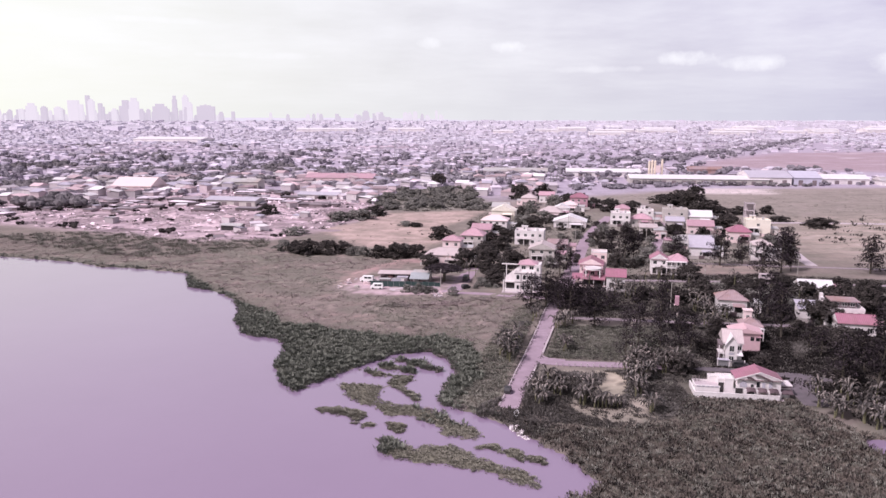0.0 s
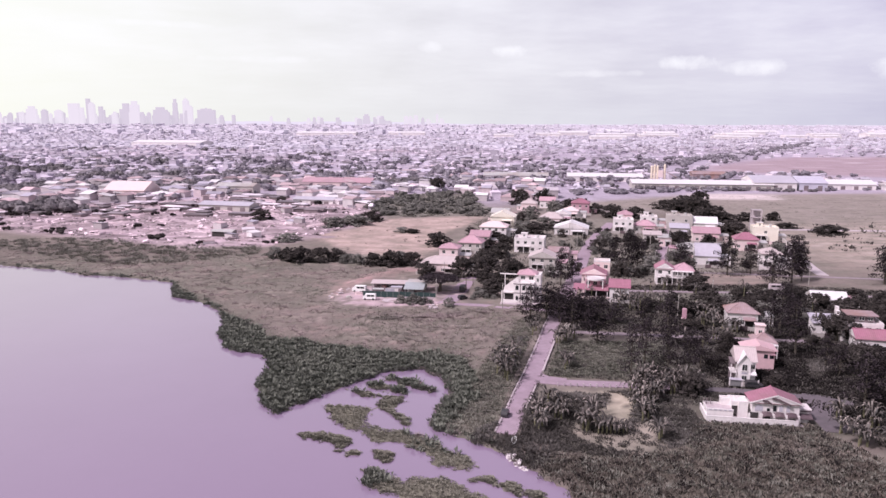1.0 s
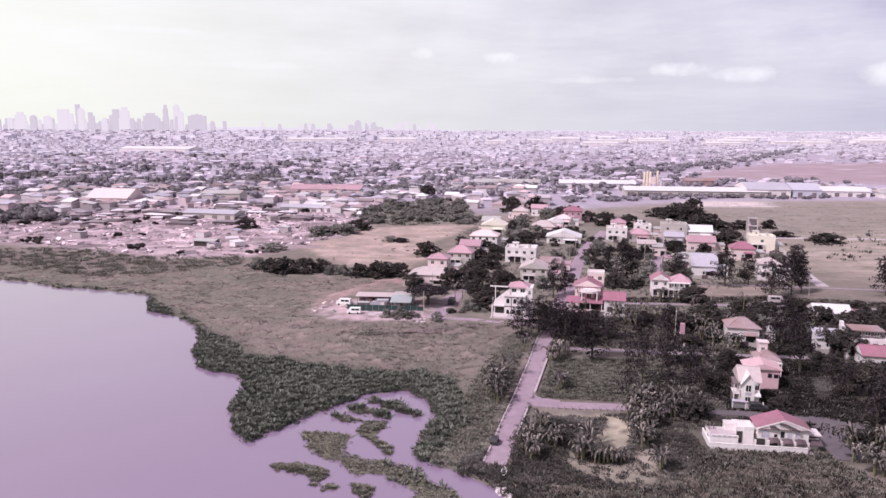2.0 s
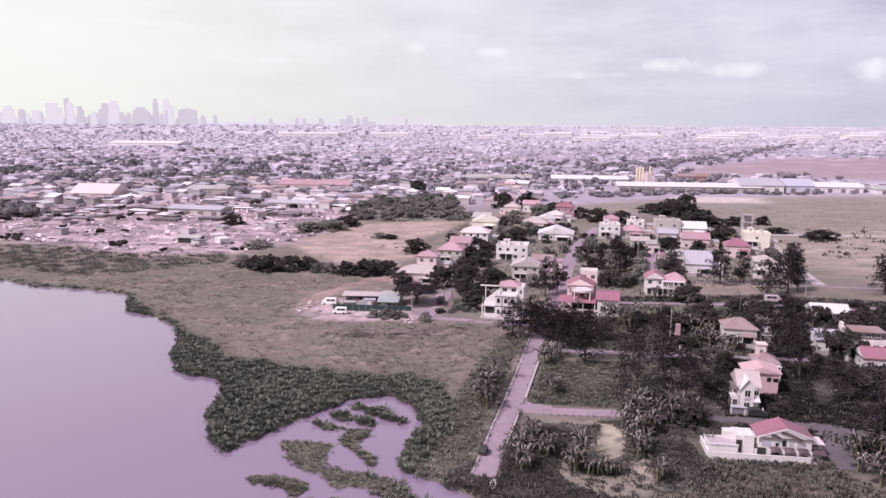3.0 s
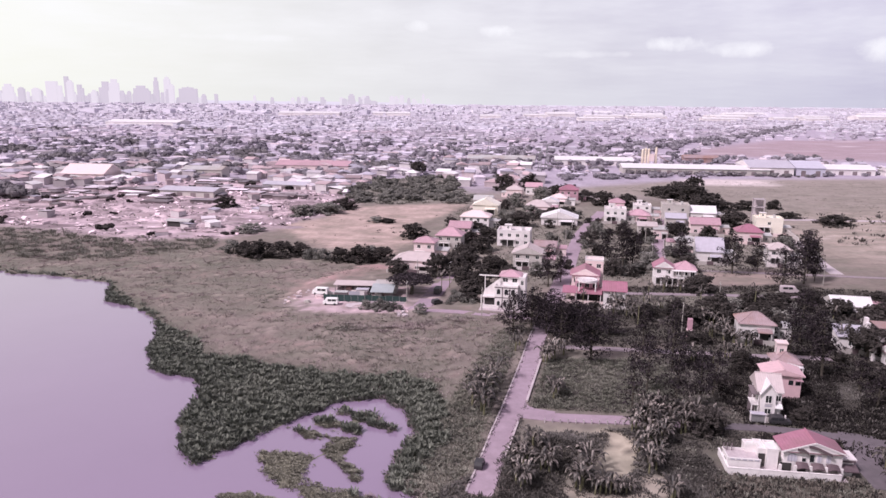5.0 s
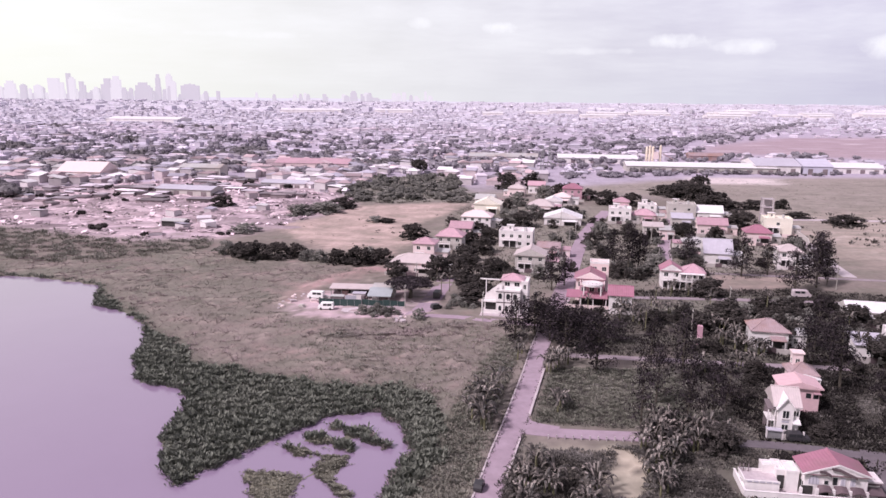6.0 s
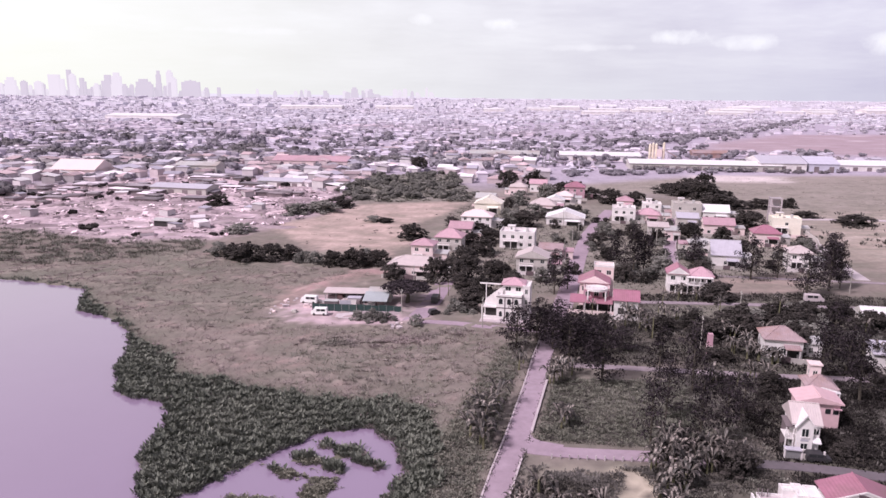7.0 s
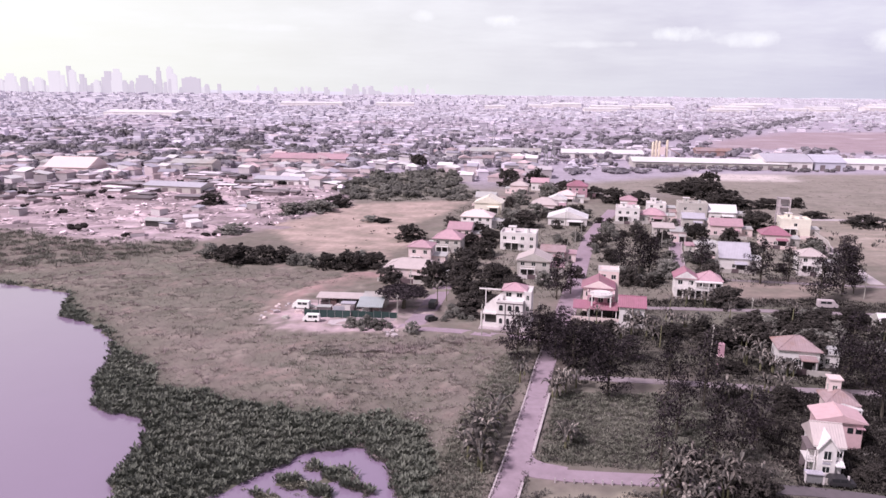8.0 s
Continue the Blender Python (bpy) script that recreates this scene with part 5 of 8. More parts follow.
slab(e, "eave_band", 19.0, 2.8, 2.15, 21.9, 2.88, 2.42, M_TRIM)

# lakeside workshop
e = house("workshop", -25.6, 243.2, -5, "lakeside workshop of low open sheds with pale roofs and green fence", "workshop")
# long open shed
roof_part(e, "shed", 1.2, 9.6, 12.6, 4.0, 2.5, 0.35, M_TANROOF, 0.3, "dusty tan sheet roof")
for px in (1.3, 4.4, 7.5, 10.6, 13.6):
    for py in (9.7, 13.4):
        slab(e, "shed_post", px, py, -0.1, px + 0.16, py + 0.16, 2.55, M_STEEL)
slab(e, "back_wall", 1.2, 13.6, -0.1, 13.8, 13.75, 2.75, M_SHEDWALL)
for px, w_, h_, m_ in ((1.8, 2.2, 1.1, M_SHEDWALL), (4.6, 1.6, 1.5, M_RUSTROOF), (6.8, 2.4, 0.9, M_STEEL), (10.2, 2.0, 1.6, M_TRIM)):
    slab(e, "stored_goods", px, 10.6, -0.05, px + w_, 12.4, h_, m_)
# closed shed beside it
block(e, 13.9, 10.2, 0, 6.4, 4.2, 2.6, M_GREY, "shed", 0.5, M_ZINC, (1, 1), over=0.35, ww=1.0)
slab(e, "shed_opening", 14.4, 10.12, 0.1, 16.4, 10.19, 2.2, M_DARK)
block(e, 8.6, 6.4, 0, 3.6, 2.0, 2.0, M_WHITE, "flat", 0.12, M_LILACROOF, (0, 0), over=0.2)
# grey-green lean-to on posts
roof_part(e, "shed", 13.6, 3.4, 6.4, 5.6, 2.2, 1.0, M_TEAL, 0.25, "grey-green sheet roof")
for px, py, pz in ((13.7, 3.5, 2.25), (16.6, 3.5, 2.25), (19.6, 3.5, 2.25), (13.7, 8.7, 3.1), (19.6, 8.7, 3.1)):
    slab(e, "shed_post", px, py, -0.1, px + 0.18, py + 0.18, pz, M_STEEL)
for px, py, w_, d_, h_, m_ in ((14.4, 5.2, 1.8, 1.2, 1.0, M_WHITE), (17.0, 6.0, 2.0, 1.4, 1.3, M_RUSTROOF), (11.4, 4.4, 1.0, 1.4, 1.9, M_SHEDWALL), (12.6, 7.6, 1.2, 1.0, 1.7, M_TRIM)):
    slab(e, "stored_goods", px, py, -0.05, px + w_, py + d_, h_, m_)
# fence panels of green sheet, each between posts
for k in range(12):
    x0 = 0.1 + k * 2.05
    y0 = 0.0 if k < 6 else 0.35
    slab(e, "fence_panel", x0, y0, -0.1, x0 + 1.95, y0 + 0.08, 2.15 - 0.12 * (k % 3) * (k > 5), M_GREEN, "green sheet panel")
    slab(e, "fence_post", x0 + 1.96, y0 - 0.02, -0.1, x0 + 2.04, y0 + 0.1, 2.3, M_STEEL)
slab(e, "container", 2.9, 2.2, -0.05, 6.6, 4.2, 2.2, M_SHEDWALL)
slab(e, "container_roof", 2.8, 2.1, 2.2, 6.7, 4.3, 2.32, M_ZINC)
slab(e, "pale_panel", 7.4, 1.4, 0.4, 10.6, 1.5, 2.9, M_LILACROOF)
slab(e, "concrete_apron", 7.4, -5.6, -0.2, 12.2, -0.5, 0.14, M_PLOT)
slab(e, "low_wall", 12.6, -1.6, -0.1, 24.4, -1.4, 0.9, M_KERB)

# clutter of the yard
for x0, y0, w_, d_, h_, m_, lab in ((-31, 241.5, 1.6, 1.2, 0.9, M_GREY, "heap of grey blocks in the yard"), (-28.4, 246, 2.2, 1.4, 1.1, M_PALEPINK, "stack of pale boards in the yard"), (-26.5, 250.5, 3.0, 1.6, 1.0, M_ZINC, "stack of old roofing sheets"),
                                   (-18.5, 250, 2.2, 1.6, 1.4, M_TANROOF, "tan crate beside the shed"), (-4.2, 241.8, 1.8, 1.4, 1.2, M_RUSTROOF, "rusty crate by the fence"), (-30.2, 252.6, 2.4, 2.0, 0.8, M_WHITE, "pile of white sacks in the yard"), (-34, 245.6, 1.8, 1.3, 1.0, M_KERB, "heap of concrete rubble in the yard")):
    ob = house("yard_stack", x0, y0, 20 * math.sin(x0 * 3.1), lab, "stack", "stacks in the yard")
    for k in range(4):
        u0, v0 = 0.12 * w_ * math.sin(k * 2.3 + x0), 0.1 * d_ * math.cos(k * 1.7 + x0)
        slab(ob, "layer", u0, v0, -0.05 + h_ * k / 4, u0 + w_ * (1 - 0.1 * k), v0 + d_ * (1 - 0.08 * k), -0.05 + h_ * (k + 1) / 4, m_)
for k in range(14):
    a_ = k / 13
    x0, y0 = -36.5 + 1.2 * math.sin(k * 2.7) + 4.0 * a_, 240.5 + 19 * a_ * (1 - 0.25 * a_)
    r_ = 0.35 + 0.3 * abs(math.sin(k * 1.9))
    bm = bmesh.new()
    bmesh.ops.create_icosphere(bm, subdivisions=2, radius=r_)
    for v_ in bm.verts:
        v_.co *= 1 + 0.22 * math.sin(5 * v_.co.x / r_ + k) * math.cos(4 * v_.co.y / r_ + 2 * k)
        v_.co.z *= 0.7
    me_ = bpy.data.meshes.new("boulder")
    bm.to_mesh(me_)
    bm.free()
    me_.materials.append(M_PALEPINK if k % 2 else M_PLOT)
    ob = tagged(new("boulder", me_), "pale boulder along the edge of the workshop yard", "boulder", "boulders round the yard")
    ob.matrix_world = pose(x0, y0, r_ * 0.35, 0, 0, 40 * k)

for k in range(9):
    g = Geo()
    a_ = 0.3 + 0.25 * abs(math.sin(k * 2.1))
    g.box(-a_, -a_ * 0.8, -0.3, a_, a_ * 0.7, 0.35 + 0.3 * abs(math.cos(k * 1.3)))
    ob = tagged(new("rubble_block", g.mesh("rubble_block", (M_PALEPINK, M_PLOT, M_KERB)[k % 3])), "broken pale masonry block beside the dusty lane", "rubble", "broken blocks by the lane")
    ob.matrix_world = pose(-1.7 + 1.3 * math.sin(k * 2.7), 230.2 + 1.8 * math.cos(k * 1.9), 0.0, 8 * math.sin(k), 8 * math.cos(k), 40 * k)

# slim red water tank tower
e = house("tank_tower", 71.4, 211.0, T0, "slim faded red water tank tower among trees", "tank tower")
slab(e, "tower", 0, 0, -0.2, 1.15, 1.3, 4.9, M_PINK)
slab(e, "tank_ledge", -0.15, -0.15, 1.9, 1.3, 1.45, 2.1, M_PALEPINK)


LANES = [[(46, 262), (58, 309), (69, 349), (81, 381), (95, 416), (102, 416), (88, 381), (76, 349), (64.5, 309), (52, 262)],
         [(11, 137.5), (14, 147), (18, 147), (16, 137)],
         [(13.8, 142), (15.1, 148.6), (17.9, 158.7), (21.2, 170), (27.8, 194), (31.8, 210), (37, 228), (51.6, 279), (71, 349), (83, 381), (97, 416), (100, 416), (86, 381), (74, 349), (54.4, 279), (39.8, 228), (34.6, 210), (30.6, 194), (24.1, 170), (18, 148.6), (16.4, 142)],
         [(22, 168.8), (44, 165.6), (56, 163.4), (56, 159.6), (44, 161.6), (24, 163.6)], [(86, 282), (99, 329), (117, 378), (124, 421), (130, 421), (121, 378), (103, 329), (91, 282)],
         [(38, 206), (100, 198), (100, 194), (38, 202)], [(62, 254.5), (131, 249), (170, 245), (170, 241), (131, 245), (62, 250.5)], YARD, [(59, 163), (74, 160.6), (92, 154), (92, 150), (82, 154), (73, 156.8), (59, 159.6)],
         [(146, 278), (156, 320), (174, 384), (178, 384), (160, 320), (150, 278)]]


# ---- plants ----
def limb_geo(g, base, tips, r):
    for t in tips:
        b, t = Vector(base), Vector(t)
        m = b.lerp(t, 0.5) + Vector((0, 0, 0.12 * (t - b).length))
        g.tube(b, m, r, r * 0.65, 5)
        g.tube(m, t, r * 0.65, r * 0.2, 5)


def leaf_cards(centres, normals, length, width, jitter=0.5):
    """Leaf sprays lying in the skin of a crown, facing its outside."""
    n = len(centres)
    q = normals / (np.linalg.norm(normals, axis=1)[:, None] + 1e-9) + rng.normal(0, jitter, (n, 3))
    a = np.cross(q, rng.normal(0, 1, (n, 3)))
    a /= np.linalg.norm(a, axis=1)[:, None] + 1e-9
    b = np.cross(q, a)
    b /= np.linalg.norm(b, axis=1)[:, None] + 1e-9
    a, b = a * (np.asarray(length) / 2)[:, None], b * (np.asarray(width) / 2)[:, None]
    v = np.stack([centres - a, centres + b - a * 0.15, centres + a, centres - b - a * 0.15], 1).reshape(-1, 3)
    return v, np.arange(4 * n).reshape(n, 4)


def lobe_points(lobes, density):
    """Points and outward ways on the skins of many ellipsoids (centre, radii)."""
    C, N = [], []
    for c, r in lobes:
        k = max(8, int(density * (r[0] * r[1] + r[1] * r[2] + r[0] * r[2])))
        d = rng.normal(0, 1, (k, 3))
        d /= np.linalg.norm(d, axis=1)[:, None]
        d[:, 2] = np.where((d[:, 2] < -0.2) & (rng.random(k) < 0.7), -d[:, 2], d[:, 2])
        C.append(np.array(c) + d * np.array(r) * (0.72 + 0.36 * rng.random(k))[:, None])
        N.append(d / np.array(r) * min(r) + np.array([0, 0, 0.35]))
    return np.vstack(C), np.vstack(N)


CUBE = []
for ax in range(3):
    for sg in (-1.0, 1.0):
        for i_ in range(2):
            for j_ in range(2):
                q_ = []
                for a_, b_ in ((0, 0), (1, 0), (1, 1), (0, 1)):
                    v_ = [0.0, 0.0, 0.0]
                    v_[ax], v_[(ax + 1) % 3], v_[(ax + 2) % 3] = sg, (i_ + a_ - 1.0) * sg, j_ + b_ - 1.0
                    q_.append(v_)
                CUBE.append(q_)
CUBE = np.array(CUBE)                       # 24 faces of a cube, each side cut in four
CUBE /= np.linalg.norm(CUBE, axis=2)[..., None]


def lobe_shells(centres, radii, rough=0.2):
    """Lumpy closed lobes (n x 3 centres and radii) as quads."""
    n = len(centres)
    ph = rng.random((n, 1, 1)) * 6.283
    d = np.broadcast_to(CUBE, (n, 24, 4, 3))
    k = 1 + rough * np.sin(4.1 * d[..., 0] + ph) * np.cos(3.7 * d[..., 1] + 2 * ph) + 0.6 * rough * np.sin(6.3 * d[..., 2] + 3 * ph)
    v = np.asarray(centres)[:, None, None, :] + d * np.asarray(radii)[:, None, None, :] * k[..., None]
    v = v.reshape(-1, 3)
    return v, np.arange(len(v)).reshape(-1, 4)


def joined(*pieces):
    """Several (vertices, quads) put together."""
    V, F, n = [], [], 0
    for v, f in pieces:
        V.append(v), F.append(f + n)
        n += len(v)
    return np.vstack(V), np.vstack(F)


def tree_proto(kind, seed):
    """Trunk and crown meshes of a tree of unit height and unit crown width."""
    global rng
    rng = np.random.default_rng(seed)
    g = Geo()
    lobes = []
    if kind == "casuarina":
        # tall feathery tree: upswept limbs ending in plumes, with gaps between
        lean = rng.normal(0, 0.03, 2)
        top = Vector((lean[0], lean[1], 0.96))
        g.tube((0, 0, -0.02), top * 0.5, 0.028, 0.018, 7)
        g.tube(top * 0.5, top, 0.018, 0.004, 6)
        n = 27
        for i in range(n):
            z = 0.14 + 0.82 * (i + rng.random()) / n
            reach = 0.46 * min(1.0, 0.5 + 2.0 * z) * (1.06 - z) ** 0.6 * (0.3 + 0.85 * rng.random())
            w = i * 2.4 + rng.normal(0, 0.5)
            b = top * z
            t = b + Vector((reach * math.cos(w), reach * math.sin(w), 0.03 + 0.09 * rng.random()))
            limb_geo(g, b, [t], 0.006)
            for u in ((0.55, 1.0) if reach > 0.2 else (0.9,)):
                c = b.lerp(t, u)
                s = 0.075 + 0.06 * rng.random()
                lobes.append(((c.x, c.y, c.z), (s * (1 + 0.5 * abs(math.cos(w))), s * (1 + 0.5 * abs(math.sin(w))), s * 0.62)))
        lobes.append(((top.x, top.y, 0.94), (0.05, 0.05, 0.06)))
        C, N = lobe_points(lobes, 1250 if seed > 13 else 900)
        v, f = leaf_cards(C, N, 0.040 + 0.035 * rng.random(len(C)), 0.016 + 0.014 * rng.random(len(C)), 0.55)
        return g.mesh("trunk", M_BARK), arrays("crown", v, f, M_NEEDLE)
    if kind == "umbrella":
        g.tube((0, 0, -0.02), (0.02, 0, 0.45), 0.05, 0.035, 8)
        tips = [(0.38 * math.cos(w), 0.38 * math.sin(w), 0.72 + 0.06 * math.sin(3 * w)) for w in np.arange(8) * 0.785]
        limb_geo(g, (0.02, 0, 0.42), tips, 0.022)
        for i in range(34):
            w, r = i * 2.4, 0.44 * math.sqrt((i + 0.5) / 34)
            s = 0.08 + 0.05 * rng.random()
            lobes.append(((r * math.cos(w), r * math.sin(w), 0.88 - 0.9 * r * r + 0.05 * rng.random()), (s * 1.2, s * 1.2, s * 0.7)))
        C, N = lobe_points(lobes, 3600)
        v, f = leaf_cards(C, N, 0.042 + 0.03 * rng.random(len(C)), 0.028 + 0.02 * rng.random(len(C)), 0.4)
        return g.mesh("trunk", M_BARK), arrays("crown", v, f, M_NEEDLE)
    # broad-leaved tree: lobes of leaves round limb ends, the lowest near the ground
    g.tube((0, 0, -0.02), (0.01, 0.01, 0.34), 0.035, 0.025, 7)
    small = kind == "shrub"
    n = 15 if small else 26
    low_ = 0.30 if kind == "broad" else 0.10
    tips = []
    for i in range(n):
        w, u = i * 2.4 + rng.normal(0, 0.35), (i + 0.3) / n
        r = 0.37 * math.sqrt(u) * (0.8 + 0.4 * rng.random())
        z = low_ + (0.84 - low_) * math.sqrt(max(0.0, 1 - (r / 0.45) ** 2)) * (0.55 + 0.45 * rng.random())
        if i % 4 == 3 or (kind != "broad" and r > 0.24 and i % 2):
            z = low_ + 0.1 * rng.random()
        s = (0.10 + 0.07 * rng.random()) * (1.25 if small else 1.0)
        lobes.append(((r * math.cos(w), r * math.sin(w), z), (s, s, s * (0.9 + 0.4 * rng.random()))))
        tips.append((r * math.cos(w), r * math.sin(w), z - 0.04))
    lobes.append(((0.02, 0.03, 0.80), (0.15, 0.15, 0.16)))
    limb_geo(g, (0.01, 0.01, 0.2), tips[:: (5 if small else 3)], 0.010)
    C, N = lobe_points(lobes, 1000 if small else 1800)
    keep = C[:, 2] > 0.02
    C, N = C[keep], N[keep]
    k = 0.050 if small else 0.038
    leaves = leaf_cards(C, N, k * (0.8 + 0.7 * rng.random(len(C))), 0.7 * k * (0.8 + 0.7 * rng.random(len(C))), 0.45)
    sub_c, sub_r = [], []
    for c, r in lobes:
        for _ in range(7):
            o = rng.normal(0, 0.5, 3)
            sub_c.append(np.array(c) + o * np.array(r))
            sub_r.append(np.array(r) * (0.24 + 0.16 * rng.random()))
    sub_c, sub_r = np.array(sub_c), np.array(sub_r)
    sub_c[:, 2] = np.maximum(sub_c[:, 2], sub_r[:, 2] * 0.7)
    v, f = joined(leaves, lobe_shells(sub_c, sub_r, 0.3))
    return g.mesh("trunk", M_BARK), arrays("crown", v, f, M_LEAF)


def plant(name, proto, x, y, h, w, label, category, group="", turn=None):
    e = new(name)
    z = float(land(x, y))
    e.matrix_world = Matrix.Translation((x, y, z - 0.03)) @ Matrix.Rotation(rng.random() * 6.28 if turn is None else turn, 4, "Z") @ Matrix.Diagonal((w, w, h, 1))
    tagged(e, label, category, group)
    part("trunk", proto[0], None, e)
    part("crown", proto[1], None, e)
    return e


HOUSES = [(o.matrix_world.translation.x, o.matrix_world.translation.y) for o in scene.objects if o.parent is None and o.type == "EMPTY"]


def near_house(x, y):
    """Whether a plant here would stand in a house, before its front or on a lane."""
    for a, b in HOUSES:
        if a - 3 < x < a + 15 and b - 9 < y < b + 10:
            return True
    p_ = np.array([[x, y]])
    return any(inside(lane, p_[:, 0], p_[:, 1])[0] for lane in LANES)


CAS = [tree_proto("casuarina", s) for s in (11, 12, 13, 14, 15, 16)]
BROAD = [tree_proto("bush", s) for s in (21, 22, 23)] + [tree_proto("broad", s) for s in (24, 25)]
SHRUB = [tree_proto("shrub", s) for s in (26, 27, 28)]
SCRUBS = []
for trunk_, crown_ in SHRUB:
    pale_ = crown_.copy()
    pale_.materials[0] = M_SCRUB
    SCRUBS.append((trunk_, pale_))
rng = np.random.default_rng(77)
CAS_LABEL = "tall dark feathery casuarina tree on grassy ground"
BROAD_LABEL = "dense dark green broadleaf tree"
CASUARINAS = (
    # round the end of the lane
    ((27.2, 212.7, 12.5, 7.7), (32.8, 219, 12, 9), (39, 225.5, 9.5, 8.3), (38.5, 206.4, 12.7, 10), (43.7, 212.9, 10, 9), (43.2, 195, 13.6, 8.8), (51.9, 213, 6.5, 7), (47, 219, 7, 7), (36, 214, 10, 8), (35.2, 221.5, 9, 8)),
    # grove behind the banana thicket
    ((56, 197.1, 11, 8), (60.5, 189.8, 14, 8.4), (51.1, 177.6, 11.6, 7.5), (45.2, 167.3, 13, 7), (53.3, 166.5, 12.6, 7.5), (59, 169.2, 11.7, 7), (64.2, 175.7, 9, 6.5)),
    # grove beyond the pink house
    ((98.1, 207.1, 13, 10), (92.2, 185.5, 14, 10), (97, 199, 11, 8), (96, 178, 7, 7), (118, 182, 10, 9), (90, 196, 11, 8)),
    # along the upper lanes
    ((44, 260.6, 13, 8.3), (75, 286.5, 15.5, 9.5), (71, 293.7, 12, 8.8), (85, 301.8, 9, 8), (98.7, 297, 10.4, 11), (111.4, 279.1, 14, 10.7), (121, 280.6, 11, 8), (129.5, 265.1, 16, 11.6), (119.7, 259.3, 13, 11), (134.7, 268.2, 13, 6), (138, 279, 15, 10), (163, 264, 14, 14), (80, 292, 12, 9), (49, 266, 9, 7)),
    # by the villa
    ((89, 149.6, 12, 9), (96, 148.3, 13.4, 10), (108, 166.5, 11.6, 10), (99, 158, 10, 9), (104, 150, 12, 11), (95, 170, 7, 7)),
)
for rowset in CASUARINAS:
    for x, y, h, w in rowset:
        if h > 1:
            plant("casuarina_tree", CAS[int(rng.random() * 3) + (3 if rowset is CASUARINAS[3] or rowset is CASUARINAS[0] else 0)], x, y, h * (0.9 if rowset is CASUARINAS[0] else 1.04), w * (1.1 if rowset is CASUARINAS[1] else 1.22 if rowset is CASUARINAS[0] else 1.06), CAS_LABEL, "tree", "casuarina trees")
BROADS = (
    # round the workshop and the corner house
    ((8.4, 274, 8.6, 10), (14.1, 276, 9, 9.6), (26.4, 275.3, 8.1, 10.9), (18.3, 252.1, 5, 9), (22, 262, 6, 9), (24.5, 250, 4.5, 8), (17, 266, 6, 8), (-5.2, 277.9, 5.4, 8.8), (32, 268, 6, 8), (30, 282, 5, 8), (20, 290, 6, 9), (18, 243.5, 2.6, 7), (23.5, 242.5, 2.4, 6)),
    # between the upper houses
    ((-1.3, 341.2, 6.2, 11.3), (48.6, 370, 7, 14), (26.2, 312.8, 6.2, 10.2), (18.6, 300.1, 6, 9.7), (31.3, 374, 6.6, 10), (25, 347.5, 5.9, 11.5), (71.6, 380.2, 3.9, 5.2), (55, 284, 3.7, 3.6), (112.4, 339.3, 8, 9.6), (146.4, 363, 9, 16), (154, 328, 4.5, 8.6), (91.4, 256, 5, 11), (114.8, 356.2, 3.6, 6.3), (30, 335, 6, 9), (22, 330, 5, 8)),
    # far side of the estate
    ((197, 427.5, 5.3, 8), (191, 399.2, 2.8, 12), (203, 378, 5, 17), (182, 427, 4.7, 16), (164, 426, 5.3, 19), (156, 471.6, 7.6, 20), (157.8, 445, 12, 17), (182, 509, 9, 13), (153, 415, 9, 18), (150, 482.7, 6, 17), (170, 450, 6, 14), (165, 490, 8, 16), (117, 437, 6.6, 14), (105, 440, 7.6, 14), (97.5, 458, 6.4, 13)),
    # hedge between marsh and pink field
    ((-70.4, 310.2, 5.5, 11), (-64, 306, 6, 11), (-59.2, 302.2, 7, 14), (-50.5, 302.4, 7, 12), (-44.3, 305, 6, 10), (-34.3, 298.8, 4.2, 8), (-27.1, 295.1, 6, 9.6), (-19.3, 293, 7, 10.4), (-12, 295.5, 6.4, 11.4), (-39, 301, 4, 8), (-20.6, 381, 2.9, 9), (-15, 379, 2.6, 9), (-75.5, 353.4, 4, 14), (-23, 297, 4, 8), (-16, 300, 5, 8)),
    # mounds by the scrap land, and the town's edge
    ((-105.7, 425.2, 5.8, 12), (-58.9, 400.2, 4.9, 14), (-46.2, 405.5, 5.6, 14), (-40.2, 422.7, 5.8, 14), (-4, 592.4, 11.7, 13), (72, 503.4, 10.6, 14), (83.4, 470, 7.5, 13), (54.4, 502.4, 10.5, 14), (72, 458, 7.9, 11), (53.3, 434, 7, 10), (83.3, 380.6, 2.6, 5), (4.1, 299.8, 3, 7), (-52, 412, 4, 10), (92, 480, 7, 12)),
    # round the villa and the gabled house
    ((56.3, 158.2, 5, 6.5), (76.0, 163.2, 2.6, 3.6), (78.2, 164.6, 2.2, 3.2), (91.5, 152.8, 6, 7), (99.7, 170.8, 8, 10), (76.3, 190.8, 4, 5)),
    # shrubs beyond the pink house
    ((92.8, 213.5, 7, 8.7), (118.5, 226, 6, 9), (86, 227, 7, 12), (98.6, 234.5, 5.7, 8), (102, 232, 5.8, 9), (109, 196.5, 8, 10), (127, 206.2, 9.5, 10), (133.5, 233.5, 5.9, 8.8), (120, 214, 7, 9), (128, 221, 6, 9), (140, 226, 6, 9), (76, 222, 5, 8), (66, 228, 4, 7), (71.2, 208, 2.8, 4), (74, 207, 2.4, 4), (118, 240, 4, 8)),
)
